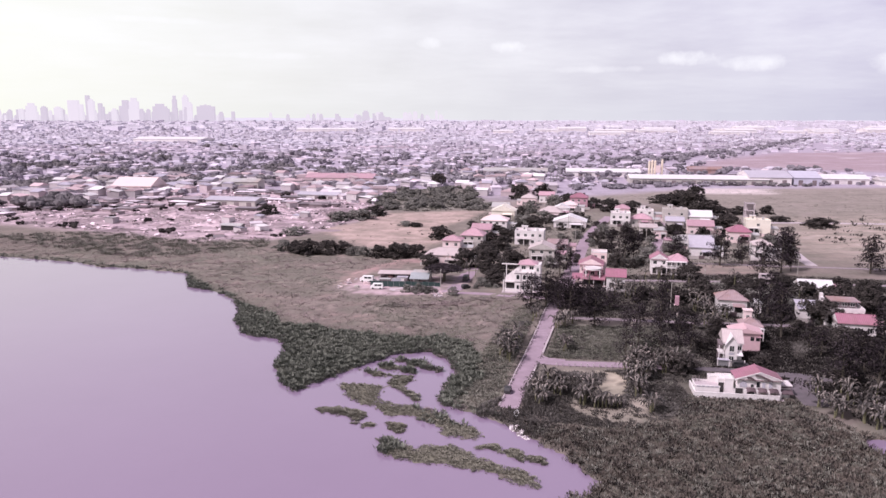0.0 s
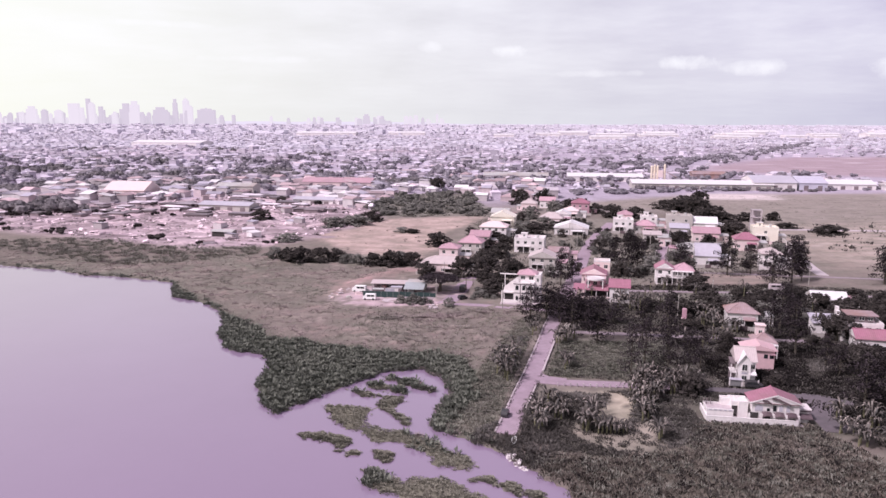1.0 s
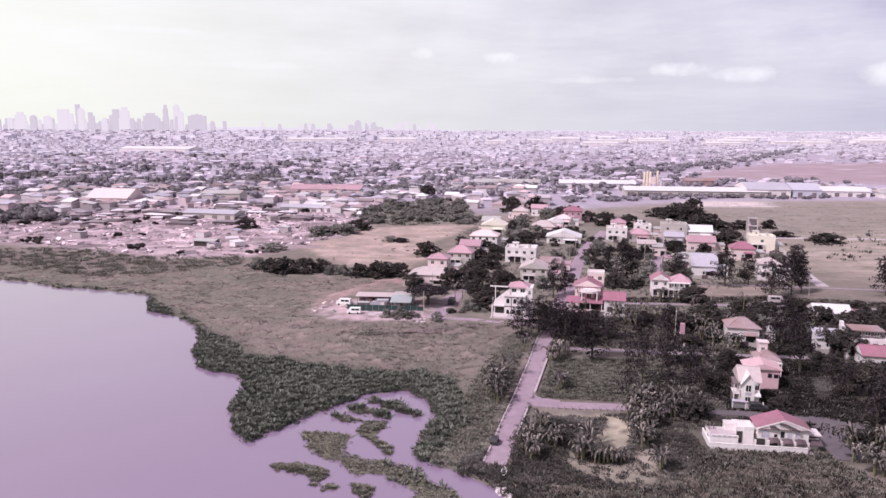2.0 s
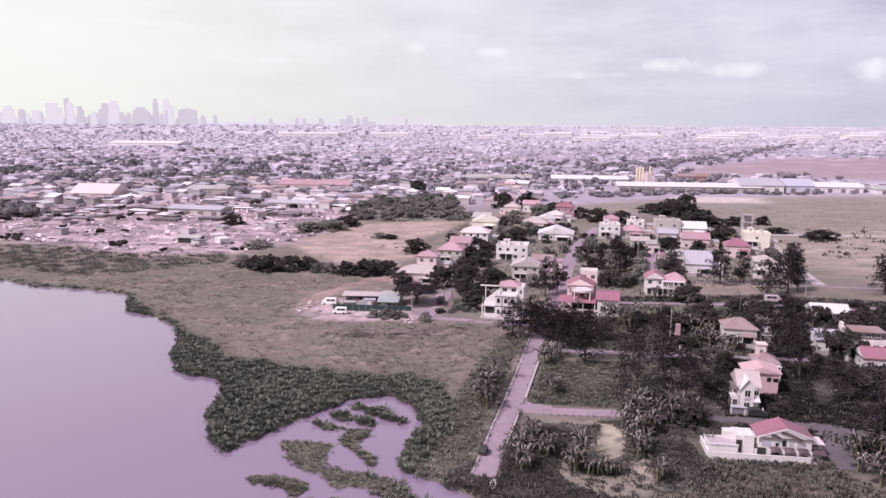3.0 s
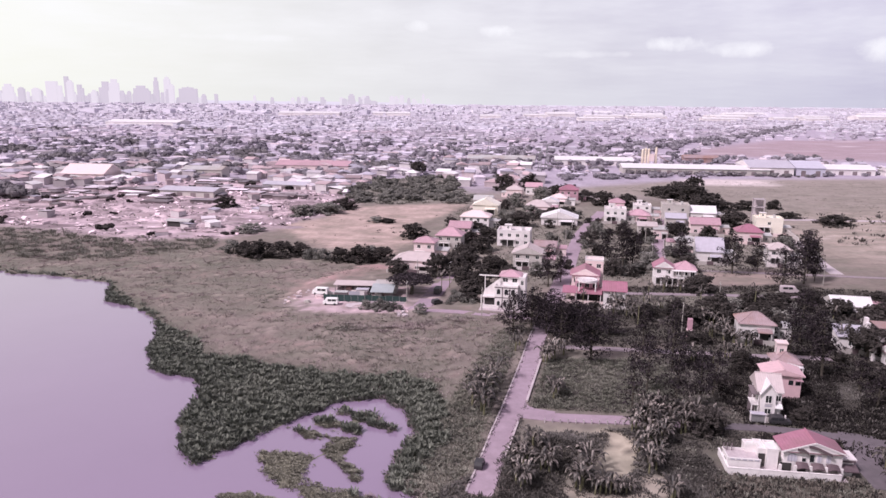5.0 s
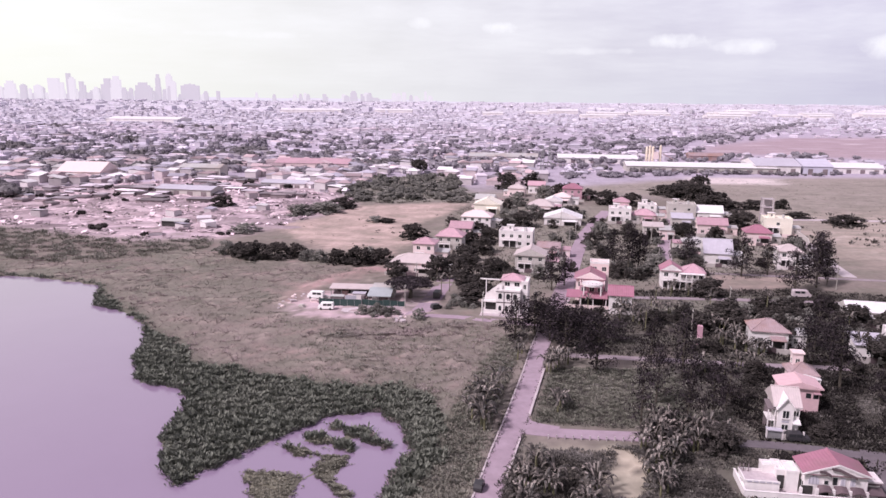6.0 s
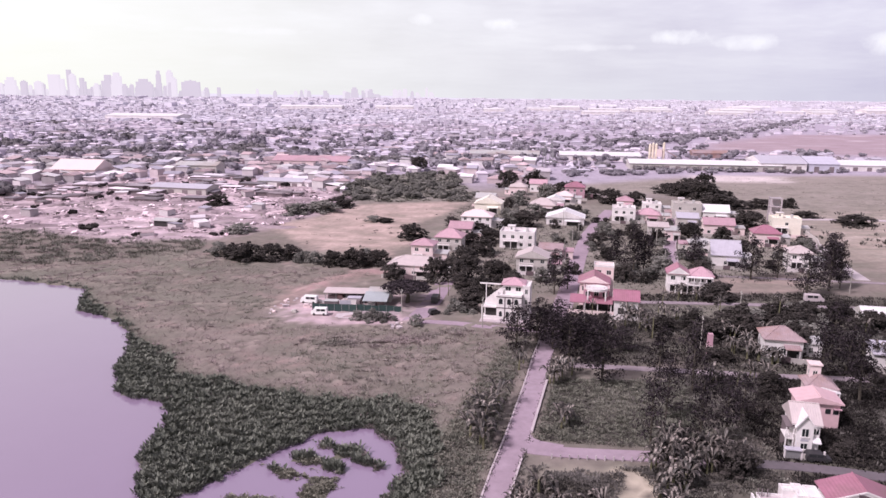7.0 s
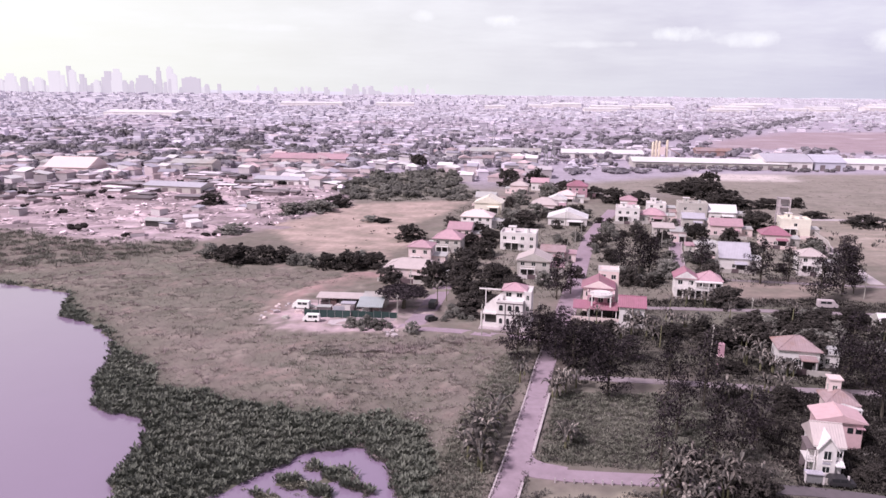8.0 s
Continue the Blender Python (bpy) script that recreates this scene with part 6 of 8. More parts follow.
for rowset in BROADS:
    for x, y, h, w in rowset:
        k_ = 0.86 if rowset in (BROADS[0], BROADS[3]) else 1.0
        plant("broadleaf_tree", SCRUBS[int(rng.random() * 3)] if rowset in (BROADS[3], BROADS[4]) and rng.random() < 0.45 else BROAD[int(rng.random() * (3 if h < 7.2 or h < 0.75 * w else 5))], x, y, h * 1.08 * k_, w * 1.12 * k_, BROAD_LABEL, "tree", "broadleaf trees")
for x, y in spread(WOODLOT, 90, 1):
    if ripple(x, y * 1.3, 34, 4) < 0.12:
        continue
    plant("scrub_tree", SCRUBS[int(rng.random() * 3)], x, y, 2.2 + 2.8 * rng.random() ** 2, 5 + 7 * rng.random(), "low dense scrub tree in an overgrown plot", "tree", "scrub trees")
ESTATE = [(8, 268), (30, 262), (60, 268), (150, 288), (165, 330), (150, 400), (112, 430), (50, 440), (20, 395), (6, 320)]
k = 0
for x, y in spread(ESTATE, 420):
    if k < 115 and not near_house(x, y):
        k += 1
        h = 2.2 + 4.2 * rng.random() ** 1.6
        plant("garden_shrub", (SHRUB, SCRUBS)[k % 2][int(rng.random() * 3)], x, y, h, h * (1.1 + 0.7 * rng.random()), "dark green shrub between estate houses", "shrub", "garden shrubs")
THICKET = [(40, 222), (62, 236), (76, 214), (80, 196), (66, 186), (98, 176), (98, 144), (112, 150), (130, 180), (146, 226), (118, 248), (96, 246), (60, 246)]
k = 0
for x, y in spread(THICKET, 260):
    if k < 46 and not near_house(x, y) and not any(inside(l_, np.array([x]), np.array([y]))[0] for l_ in LAWNS):
        k += 1
        h = 1.8 + 3.4 * rng.random() ** 1.4
        plant("garden_shrub", SHRUB[int(rng.random() * 3)], x, y, h, h * (1.2 + 0.7 * rng.random()), "dark green shrub under the tall trees", "shrub", "garden shrubs")
PALEGARDEN = [(88, 216), (112, 205), (135, 215), (146, 240), (120, 250), (96, 246)]
k = 0
for x, y in spread(PALEGARDEN, 90):
    if k < 26 and not near_house(x, y):
        k += 1
        h = 1.8 + 2.6 * rng.random()
        plant("garden_shrub", SCRUBS[k % 3], x, y, h, h * (1.3 + 0.6 * rng.random()), "pale dusty shrub in an overgrown garden", "shrub", "pale garden shrubs")
for x, y, h in ((-12.2, 235.8, 2.6), (-10, 235.2, 2.0), (-8.2, 236.4, 3.0), (-6, 235.2, 2.4), (-4.2, 236.2, 2.0), (3.2, 230.8, 2.6), (-9, 233, 1.4), (-5.4, 232.8, 1.3), (-2.6, 234.6, 1.5), (12.4, 243.4, 2.0), (14.6, 245, 2.4), (16.2, 242, 1.8), (18.4, 240.2, 1.6), (13.4, 247.4, 2.2), (11.4, 240.6, 1.5)):
    plant("yard_shrub", SCRUBS[int(rng.random() * 3)], x, y, h, h * 1.5, "dusty shrub beside the workshop wall and lane", "shrub", "workshop shrubs")
plant("rain_tree", tree_proto("umbrella", 31), 0.3, 251.4, 6.2, 14.0, "dark spreading rain tree with a flat crown beside the workshop", "tree", turn=0.4)


# ---- banana plants and palms ----
def banana_proto(seed, leaves=10, length=2.7, stem=1.5, width=0.42):
    global rng
    rng = np.random.default_rng(seed)
    g, lf = Geo(), Geo()
    g.tube((0, 0, -0.1), (0.05, 0, stem), 0.14, 0.09, 7)
    for i in range(leaves):
        w = i * 2.4 + rng.normal(0, 0.3)
        d = Vector((math.cos(w), math.sin(w), 0))
        s = Vector((-d.y, d.x, 0))
        L = length * (0.75 + 0.4 * rng.random())
        rise = 0.75 + 0.75 * rng.random()
        pts = []
        for k in range(6):
            u = k / 5
            p = Vector((0.05, 0, stem - 0.1)) + d * (L * (0.08 + 0.62 * u * (1 - 0.2 * u))) + Vector((0, 0, L * (rise * u - (0.65 + 0.35 * rise) * u * u)))
            pts.append((p, width * (0.22 + 2.0 * u * (1 - u) * (0.75 + 0.5 * rng.random())) * 0.6))
        for (p, a), (q, b) in zip(pts, pts[1:]):
            dn = Vector((0, 0, -0.25))
            lf.face(p, q, q + s * b + dn * b, p + s * a + dn * a)
            lf.face(p, p - s * a + dn * a, q - s * b + dn * b, q)
    return g.mesh("stalk", M_STALK), lf.mesh("leaves", M_BANANA)


BAN = [banana_proto(s) for s in (41, 42, 43, 44)] + [banana_proto(45, 13, 2.9, 3.4, 0.4), banana_proto(46, 14, 3.2, 4.6, 0.36)]
rng = np.random.default_rng(99)


def banana(x, y, k, palm=False):
    p = BAN[4 + int(rng.random() * 2)] if palm else BAN[int(rng.random() * 4)]
    e = new("palm" if palm else "banana_plant")
    e.matrix_world = Matrix.Translation((x, y, float(land(x, y)))) @ Matrix.Rotation(rng.random() * 6.28, 4, "Z") @ Matrix.Diagonal((k, k, k * (0.85 + 0.3 * rng.random()), 1))
    tagged(e, "palm with arching fronds among houses" if palm else "ragged banana plant with long arching leaves", "palm" if palm else "banana plant", "palms" if palm else "banana plants")
    part("stalk", p[0], None, e)
    part("leaf_crown", p[1], None, e)


BANANAS = (
    # both sides of the lane
    ((15.2, 174.3), (16.9, 178.4), (19.1, 180.5), (20.6, 183.8), (16.6, 172.4), (14.4, 170.2), (17.6, 176), (31, 173.5), (37.6, 198.5), (34.5, 198.5), (28, 205), (26.5, 201)),
    # round the sandy clearing
    ((20.3, 147.8), (21.2, 149.2), (19.8, 146.4), (21.4, 146.6), (22.3, 148.2), (25, 146.1), (26, 147), (24.2, 145.4), (25.4, 144.6), (31.2, 144.4), (30.4, 145.4), (31.9, 145.6), (30.6, 143.4), (31.8, 143.6), (29.3, 139.1), (28.8, 140), (29.9, 140.2), (20.2, 139.9), (21, 141), (19.6, 141.4), (41.6, 144.4), (42.2, 146), (41.9, 151.1), (42.8, 149.4), (42.4, 147.6), (43.4, 152.4), (43, 145.2), (42.3, 135.5), (43, 136.4), (44.3, 148.5), (45.2, 154.9), (23.8, 152)),
    # low hedge of banana shoots before the sand
    ((31.4, 138.2), (32.2, 138.4), (33.0, 138.1), (33.8, 138.4), (34.6, 138.2), (35.4, 138.5), (36.2, 138.3), (37, 138.8), (16, 167.5), (17, 170.5), (16.4, 165.8)),
    # thicket at the end of the side lane
    ((43.8, 159.6), (45.6, 160), (47.5, 165), (48.8, 158.7), (51.6, 158.2), (53.1, 160.7), (55.9, 163.3), (57.9, 160.7), (50.3, 167.2), (45.1, 155), (49.8, 164.5), (46.5, 153.5), (48, 157)),
    # beside the villa
    ((81.6, 145.1), (80.8, 139), (80.1, 133.4), (85.5, 139), (83.1, 130.8), (88.6, 136.2), (87, 146.3), (92.7, 143.1), (78.6, 133.4), (84.9, 128.3), (78.5, 139), (90, 131), (94, 137), (86, 133)),
    # among the trees of the gardens
    ((59.3, 235.7), (63.3, 234.4), (69.5, 235.8), (73.6, 237.2), (77.0, 236.4), (77.9, 211.3), (79.6, 208.1), (76.0, 196.4), (70.8, 192.4), (35.0, 196.0), (32.8, 193.3), (31.9, 176.2), (66.9, 193.7), (50.8, 161.3), (45.7, 162.8), (47.6, 162.1), (49.9, 163.7), (53.6, 162.9), (55.0, 162.1), (53.7, 165.3), (78.2, 193.8), (84.9, 205.1), (93.1, 211.5), (44.2, 160.9), (56.3, 161.0)),
    # gardens further inland
    ((79.8, 222.2), (81.7, 220.4), (82.6, 215.4), (81.5, 206.9), (84.7, 254.5), (80.9, 257.8), (48, 223.7), (57.2, 230), (60.8, 229), (84, 205), (96, 222), (100, 219), (54, 226), (64, 233)),
)
for n_, rowset in enumerate(BANANAS):
    for x, y in rowset:
        for q in range(1 if n_ < 3 else 2):
            banana(x + rng.normal(0, 0.7) * q, y + rng.normal(0, 1.0) * q, (0.7 if n_ == 2 and x > 22 else 1.7 if x < 21 and y > 165 else 1.15) + 0.6 * rng.random())
for x, y, k in ((9.6, 254.8, 1.05), (12.2, 258, 1.0), (66, 231, 1.1), (88, 218, 1.3), (72, 246, 1.0), (98, 232, 1.3), (84, 236, 1.1), (50, 236, 1.0), (115, 222, 1.2), (107, 204, 1.3), (62, 222, 1.2), (79, 253.5, 0.9)):
    banana(x, y, k, True)


# ---- marsh plants, grass ----
def tufts(name, places, height, blade, per, material, label, category, bush=0.35, flat=0.5, base=None):
    """Clumps of leaf blades on the ground at the places."""
    places = clear(places)
    n = len(places)
    if base is None:
        base = land(places[:, 0], places[:, 1])
    hh = height * (0.5 + 0.9 * rng.random(n))
    c = np.repeat(np.column_stack([places, base]), per, 0)
    H = np.repeat(hh, per)
    m = n * per
    w = rng.random(m) * 6.283
    r = np.repeat(bush * (0.6 + 0.8 * rng.random(n)), per) * np.sqrt(rng.random(m))
    foot = c + np.stack([r * np.cos(w), r * np.sin(w), np.full(m, -0.05)], 1)
    tip = foot + np.stack([np.cos(w) * H * flat * (0.4 + rng.random(m)), np.sin(w) * H * flat * (0.4 + rng.random(m)), H * (0.5 + 0.5 * rng.random(m))], 1)
    s = np.stack([-np.sin(w), np.cos(w), np.zeros(m)], 1) * (blade * (0.6 + 0.8 * rng.random(m)))[:, None]
    mid = (foot + tip) / 2 + np.array([0, 0, 1]) * (H * 0.15)[:, None]
    v = np.stack([foot, mid + s, tip, mid - s], 1).reshape(-1, 3)
    ob = new(name, arrays(name, v, np.arange(4 * m).reshape(m, 4), material))
    return tagged(ob, label, category, kind="stuff")


def dry(p, keep=0.5):
    return p[shore(p[:, 0], p[:, 1]) > keep]


def clear(p):
    """The places that lie on no lane or yard."""
    for lane in LANES:
        p = p[~inside(lane, p[:, 0], p[:, 1])]
    return p


SHOREBAND = [(-200, 305), (-150, 300), (-96, 280), (-70, 250), (-30, 215), (6, 200), (18, 178), (16, 160), (10, 142), (12, 128), (-6, 132), (-6, 170), (-20, 155), (-36, 140), (-48, 158), (-66, 186), (-80, 222), (-100, 236), (-112, 262), (-200, 290)]
p = dry(spread(SHOREBAND, 9000), 0.15)
p = p[shore(p[:, 0], p[:, 1]) < 2.4 * (0.4 + 0.8 * rng.random(len(p)))]
q = dry(spread(MARSHZONE, 24000), 0.15)
q = q[-distance(MARSHZONE, q[:, 0], q[:, 1]) > 2.0 + 2.6 * ripple(q[:, 0], q[:, 1], 17, 4) + 1.2 * rng.random(len(q))]
p = np.vstack([p, q])
hum_ = 0.62 + 0.5 * np.clip(ripple(p[:, 0], p[:, 1] * 1.2, 6.5, 3) + 0.5 * ripple(p[:, 0], p[:, 1], 2.9, 9), -0.8, 1)
tufts("marsh_plants", p[hum_ > 0.62], 0.95, 0.17, 9, M_MARSH, "dense dark green marsh plants along the water", "marsh plants", 0.55)
tufts("marsh_plants", p[hum_ <= 0.62], 0.5, 0.13, 7, M_MARSH, "lower dark green marsh plants between taller clumps", "marsh plants", 0.5)
# dead reeds at the marsh's lips
p = np.vstack([np.column_stack([-46 + 6 * rng.random(260), 185.5 + 4 * rng.random(260)]), np.column_stack([-4 + 9 * rng.random(2200), 137 + 38 * rng.random(2200)])])
d_ = shore(p[:, 0], p[:, 1])
tufts("dead_reeds", p[(d_ > 0.0) & (d_ < 1.5)], 0.55, 0.07, 6, M_GRASS, "pale dead reeds along the water edge", "reeds", 0.4, 0.6)
p = np.column_stack([-10.6 + rng.normal(0, 1.3, 110), 121.6 + rng.normal(0, 1.5, 110)])
tufts("islet_bush", p[shore(p[:, 0], p[:, 1]) > 0.1], 1.1, 0.16, 9, M_MARSH, "dense dark bush of reeds at the tip of an islet", "marsh plants", 0.6)
p = np.vstack([spread(i, 60 + int(len(i) * 120)) for i in ISLETS])
p = p[shore(p[:, 0], p[:, 1]) > -0.2]
tufts("islet_plants", p, 0.24, 0.10, 7, M_ISLET, "floating islets of low marsh plants in the water", "marsh plants", 0.35)
MEADOW = [(-270, 345), (-262, 318), (-190, 296), (-150, 283), (-119, 271), (-98, 260), (-88, 238), (-68, 220), (-60, 202), (-50, 184), (-38, 178), (-10, 176), (8, 172), (20, 176), (24, 190), (30, 214), (33, 226), (0, 230), (-28, 230), (-38, 240), (-38, 262), (-10, 284), (-60, 298), (-90, 325)]
p = dry(spread(MEADOW, 48000), 0.6)
tufts("meadow_grass", p[: int(len(p) * 0.34)], 0.30, 0.07, 4, M_GRASS, "dry tan meadow grass with pinkish seed heads", "grass", 0.55, 0.5)
q = p[int(len(p) * 0.62):]
stream, _ = meadow_flow(q[:, 0], q[:, 1])
band = np.abs(stream) < 0.07
tufts("meadow_hollows", q[np.abs(stream - 0.13) < 0.045], 0.3, 0.10, 6, M_PALEWEED, "darker grass in the hollows of the meadow", "grass", 0.6, 0.6)
tufts("meadow_ridges", q[band], 0.55, 0.09, 7, M_GRASS, "curving ridges of taller pale meadow grass", "grass", 0.7, 0.6)
tufts("meadow_weeds", q[~band & (ripple(q[:, 0], q[:, 1] * 1.7, 40, 7) > 0.12)][::2], 0.22, 0.10, 6, M_MEADOW, "patches of greener weeds in the meadow", "weeds", 0.6, 0.6)
NEARMEADOW = [(-14, 178), (6, 174), (16, 172), (22, 186), (30, 212), (34, 226), (4, 229), (-20, 226), (-24, 200)]
p = dry(spread(NEARMEADOW, 2600), 1.0)
lump = ripple(p[:, 0], p[:, 1] * 1.6, 9, 3) + 0.5 * ripple(p[:, 0], p[:, 1], 3.5, 5)
tufts("meadow_clumps", p[lump > 0.25], 0.5, 0.10, 7, M_MEADOW, "lumpy clumps of greener grass in the meadow", "grass", 0.6, 0.6)
tufts("meadow_clumps", p[lump < -0.35], 0.55, 0.08, 7, M_GRASS, "lumpy clumps of dry grass in the meadow", "grass", 0.6, 0.6)
# grass creeping over the edges of the main lane
line = np.array([(16.0, 146.4), (19.3, 158.7), (22.6, 170), (29.1, 194), (33.1, 210), (38.4, 228), (53, 279), (61, 309), (72.5, 349)])
u = np.sort(rng.random(900)) * (len(line) - 1.001)
k = u.astype(int)
at_ = line[k] + (line[k + 1] - line[k]) * (u - k)[:, None]
side_ = np.stack([line[k + 1][:, 1] - line[k][:, 1], -(line[k + 1][:, 0] - line[k][:, 0])], 1)
side_ /= np.linalg.norm(side_, axis=1)[:, None]
p = at_ + side_ * (rng.choice([-1.0, 1.0], 900) * (1.75 + 0.9 * rng.random(900)))[:, None]
tufts("lane_edge_grass", p, 0.45, 0.07, 6, M_WEED, "ragged grass along the edges of the lane", "grass", 0.4, 0.6)
FRINGE = [(-230, 350), (-150, 300), (-120, 292), (-80, 318), (-84, 338), (-115, 332), (-178, 360)]
p = spread(FRINGE, 5200)
tufts("fringe_weeds", p[ripple(p[:, 0], p[:, 1], 17, 2) > 0.0], 1.1, 0.13, 6, M_PALEWEED, "tall rough weeds at the edge of the scrap land", "weeds", 0.9)
SHOREFIELD = [(20, 131), (26, 129), (31, 128), (46, 132), (53, 144.8), (74, 142.4), (80, 127), (98, 120), (96, 96), (60, 92), (16, 95), (17, 102), (20, 110), (18, 118), (13, 127)]
p = dry(spread(SHOREFIELD, 14000), 0.1)
p = p[~inside(SAND_B, p[:, 0], p[:, 1]) | (rng.random(len(p)) < 0.4)]
tufts("shore_weeds", p[: len(p) // 6], 0.8, 0.10, 7, M_UNDER, "thick dark rough grass by the shore", "grass", 0.55)
p = p[len(p) // 6 :]
pale = ripple(p[:, 0], p[:, 1] * 1.5, 12, 6) + 0.4 * ripple(p[:, 0], p[:, 1], 4, 2) > -0.1
tufts("shore_weeds", p[pale][::2], 0.7, 0.08, 7, M_PALEWEED, "clumps of paler weeds by the shore", "weeds", 0.55)
tufts("shore_weeds", p[pale][1::2], 0.6, 0.08, 7, M_SHOREWEED, "clumps of mid-green weeds by the shore", "weeds", 0.55)
tufts("shore_weeds", p[~pale], 0.7, 0.07, 6, M_SHOREWEED, "thick rough grass and weeds by the shore", "weeds", 0.55)
NEARWEED = [(9, 138), (14, 150), (19, 168), (26, 194), (30, 211), (35, 226), (29, 226), (21, 205), (14, 180), (7, 162), (3, 148)]
p = dry(spread(NEARWEED, 3000), 0.5)
p = p[-distance(NEARWEED, p[:, 0], p[:, 1]) > 3.2 * rng.random(len(p)) ** 0.7]
lush = ripple(p[:, 0], p[:, 1], 9, 4) > 0.5
tufts("verge_weeds", p[~lush][::2], 0.42, 0.06, 6, M_PALEWEED, "rough pale grass beside the lane", "grass", 0.6)
tufts("verge_weeds", p[~lush][1::2], 0.45, 0.08, 6, M_WEED, "rough green grass beside the lane", "grass", 0.6)
tufts("verge_weeds", p[lush], 0.7, 0.09, 7, M_WEED, "rank green weeds beside the lane", "weeds", 0.6)
p = dry(spread(VERGE, 3600), 0.3)
lump = ripple(p[:, 0], p[:, 1] * 1.3, 8, 3) + 0.5 * ripple(p[:, 0], p[:, 1], 3, 7)
tufts("verge_weeds", p[lump > 0.1], 0.55, 0.10, 7, M_PLOTGRASS, "rank dark green weeds between lane and pond", "weeds", 0.6)
tufts("verge_weeds", p[lump <= 0.1], 0.4, 0.08, 7, M_MEADOW, "pale rough grass between lane and pond", "grass", 0.6)
ROADEND = [(5, 134), (8, 139), (14, 146), (18, 152), (22, 150), (24, 140), (22, 130), (18, 124), (12, 128)]
p = dry(spread(ROADEND, 1500), 0.1)
tufts("verge_weeds", p, 0.75, 0.09, 7, M_WEED, "rank weeds where the lane ends", "weeds", 0.6)
p = spread(NEARPLOT, 5200)
lump = ripple(p[:, 0], p[:, 1] * 1.5, 5.5, 3) + 0.5 * ripple(p[:, 0], p[:, 1], 2.4, 5)
tufts("plot_grass", p[lump < 0.1], 0.3, 0.09, 6, M_WEED, "low rough green grass on an empty plot", "grass", 0.6)
tufts("plot_grass", p[lump >= 0.1], 0.62, 0.08, 8, M_PLOTGRASS, "rough green grass on an empty plot", "grass", 0.6)
CLEARING = [(19, 141), (24, 160), (44, 160), (47, 150), (53, 150), (52, 136), (34, 128), (22, 131)]
p = spread(CLEARING, 5200)
p = p[~inside(SAND_A, p[:, 0], p[:, 1]) & ~(inside(SAND_C, p[:, 0], p[:, 1]) & (ripple(p[:, 0], p[:, 1], 4.5, 8) < 0.25)) & ~inside(SAND_ARC, p[:, 0], p[:, 1])]
tufts("clearing_weeds", p, 0.5, 0.09, 7, M_WEED, "dark weeds round a sandy clearing", "weeds", 0.6)
GARDENS = [(36, 200), (60, 205), (78, 195), (80, 150), (84, 128), (110, 130), (150, 180), (170, 250), (120, 262), (60, 260), (42, 240)]
p = spread(GARDENS, 14000)
for lawn in LAWNS + [BAREPLOT]:
    p = p[~inside(lawn, p[:, 0], p[:, 1])]
p = p[~inside([(53, 141), (77, 139), (78, 156), (54, 156)], p[:, 0], p[:, 1])]
# these leaves' near-black colour includes the shade between the trees
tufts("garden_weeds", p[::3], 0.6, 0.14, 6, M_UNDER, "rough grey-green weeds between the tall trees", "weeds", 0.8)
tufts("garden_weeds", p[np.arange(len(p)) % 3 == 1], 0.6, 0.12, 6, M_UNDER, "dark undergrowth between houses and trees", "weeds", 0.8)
tufts("garden_weeds", p[np.arange(len(p)) % 3 == 2], 0.7, 0.13, 6, M_WEED, "unkempt green undergrowth between houses and trees", "weeds", 0.8)
p = np.vstack([spread(lawn, 900) for lawn in LAWNS])
tufts("lawn_grass", p, 0.3, 0.08, 5, M_WEED, "short rough green grass between gardens", "grass", 0.6, 0.6)
VILLASIDE = [(46, 138), (53, 139), (53, 152), (76, 152), (84, 142), (96, 140), (96, 200), (62, 200), (58, 194), (58, 166), (46, 160)]
p = spread(VILLASIDE, 6500)
for lawn in LAWNS:
    p = p[~inside(lawn, p[:, 0], p[:, 1])]
p = p[~inside([(76.5, 138), (81.5, 139), (86.5, 158), (80, 159)], p[:, 0], p[:, 1])]
p = p[~inside(LANES[8], p[:, 0], p[:, 1])]
q = p[p[:, 0] < 65]
p = p[p[:, 0] >= 65]
lump = ripple(q[:, 0], q[:, 1] * 1.3, 7, 3) + 0.5 * ripple(q[:, 0], q[:, 1], 3, 5)
tufts("grove_grass", q[lump > 0.4], 0.55, 0.1, 7, M_PALEWEED, "pale rough grass between the grove's trees", "grass", 0.6)
tufts("grove_grass", q[lump <= 0.4], 0.5, 0.1, 7, M_WEED, "rough green grass between the grove's trees", "grass", 0.6)
# leaf colour here also holds painted tree shade
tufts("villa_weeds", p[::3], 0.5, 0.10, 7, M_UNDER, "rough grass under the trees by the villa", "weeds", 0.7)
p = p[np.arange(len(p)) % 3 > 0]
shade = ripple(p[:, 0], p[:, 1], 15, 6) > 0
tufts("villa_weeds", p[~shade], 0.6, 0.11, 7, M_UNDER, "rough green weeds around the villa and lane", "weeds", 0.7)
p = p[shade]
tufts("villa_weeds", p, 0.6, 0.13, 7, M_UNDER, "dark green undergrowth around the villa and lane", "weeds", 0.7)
p = spread(WOODLOT, 3000)
p = p[ripple(p[:, 0], p[:, 1] * 0.8, 22, 3) + 0.5 * ripple(p[:, 0], p[:, 1], 9, 5) > 0.12]
tufts("thicket_scrub", p, 0.9, 0.22, 9, M_PALEWEED, "low grey-green thicket filling an overgrown plot", "scrub", 1.5, 0.6)
UPPER = [(60, 262), (150, 285), (160, 330), (140, 400), (60, 400), (30, 440), (14, 400), (8, 300), (30, 262)]
p = spread(UPPER, 6000)
tufts("estate_grass", p[::2], 0.6, 0.14, 5, M_WEED, "rough grass on vacant estate plots", "grass", 0.9)
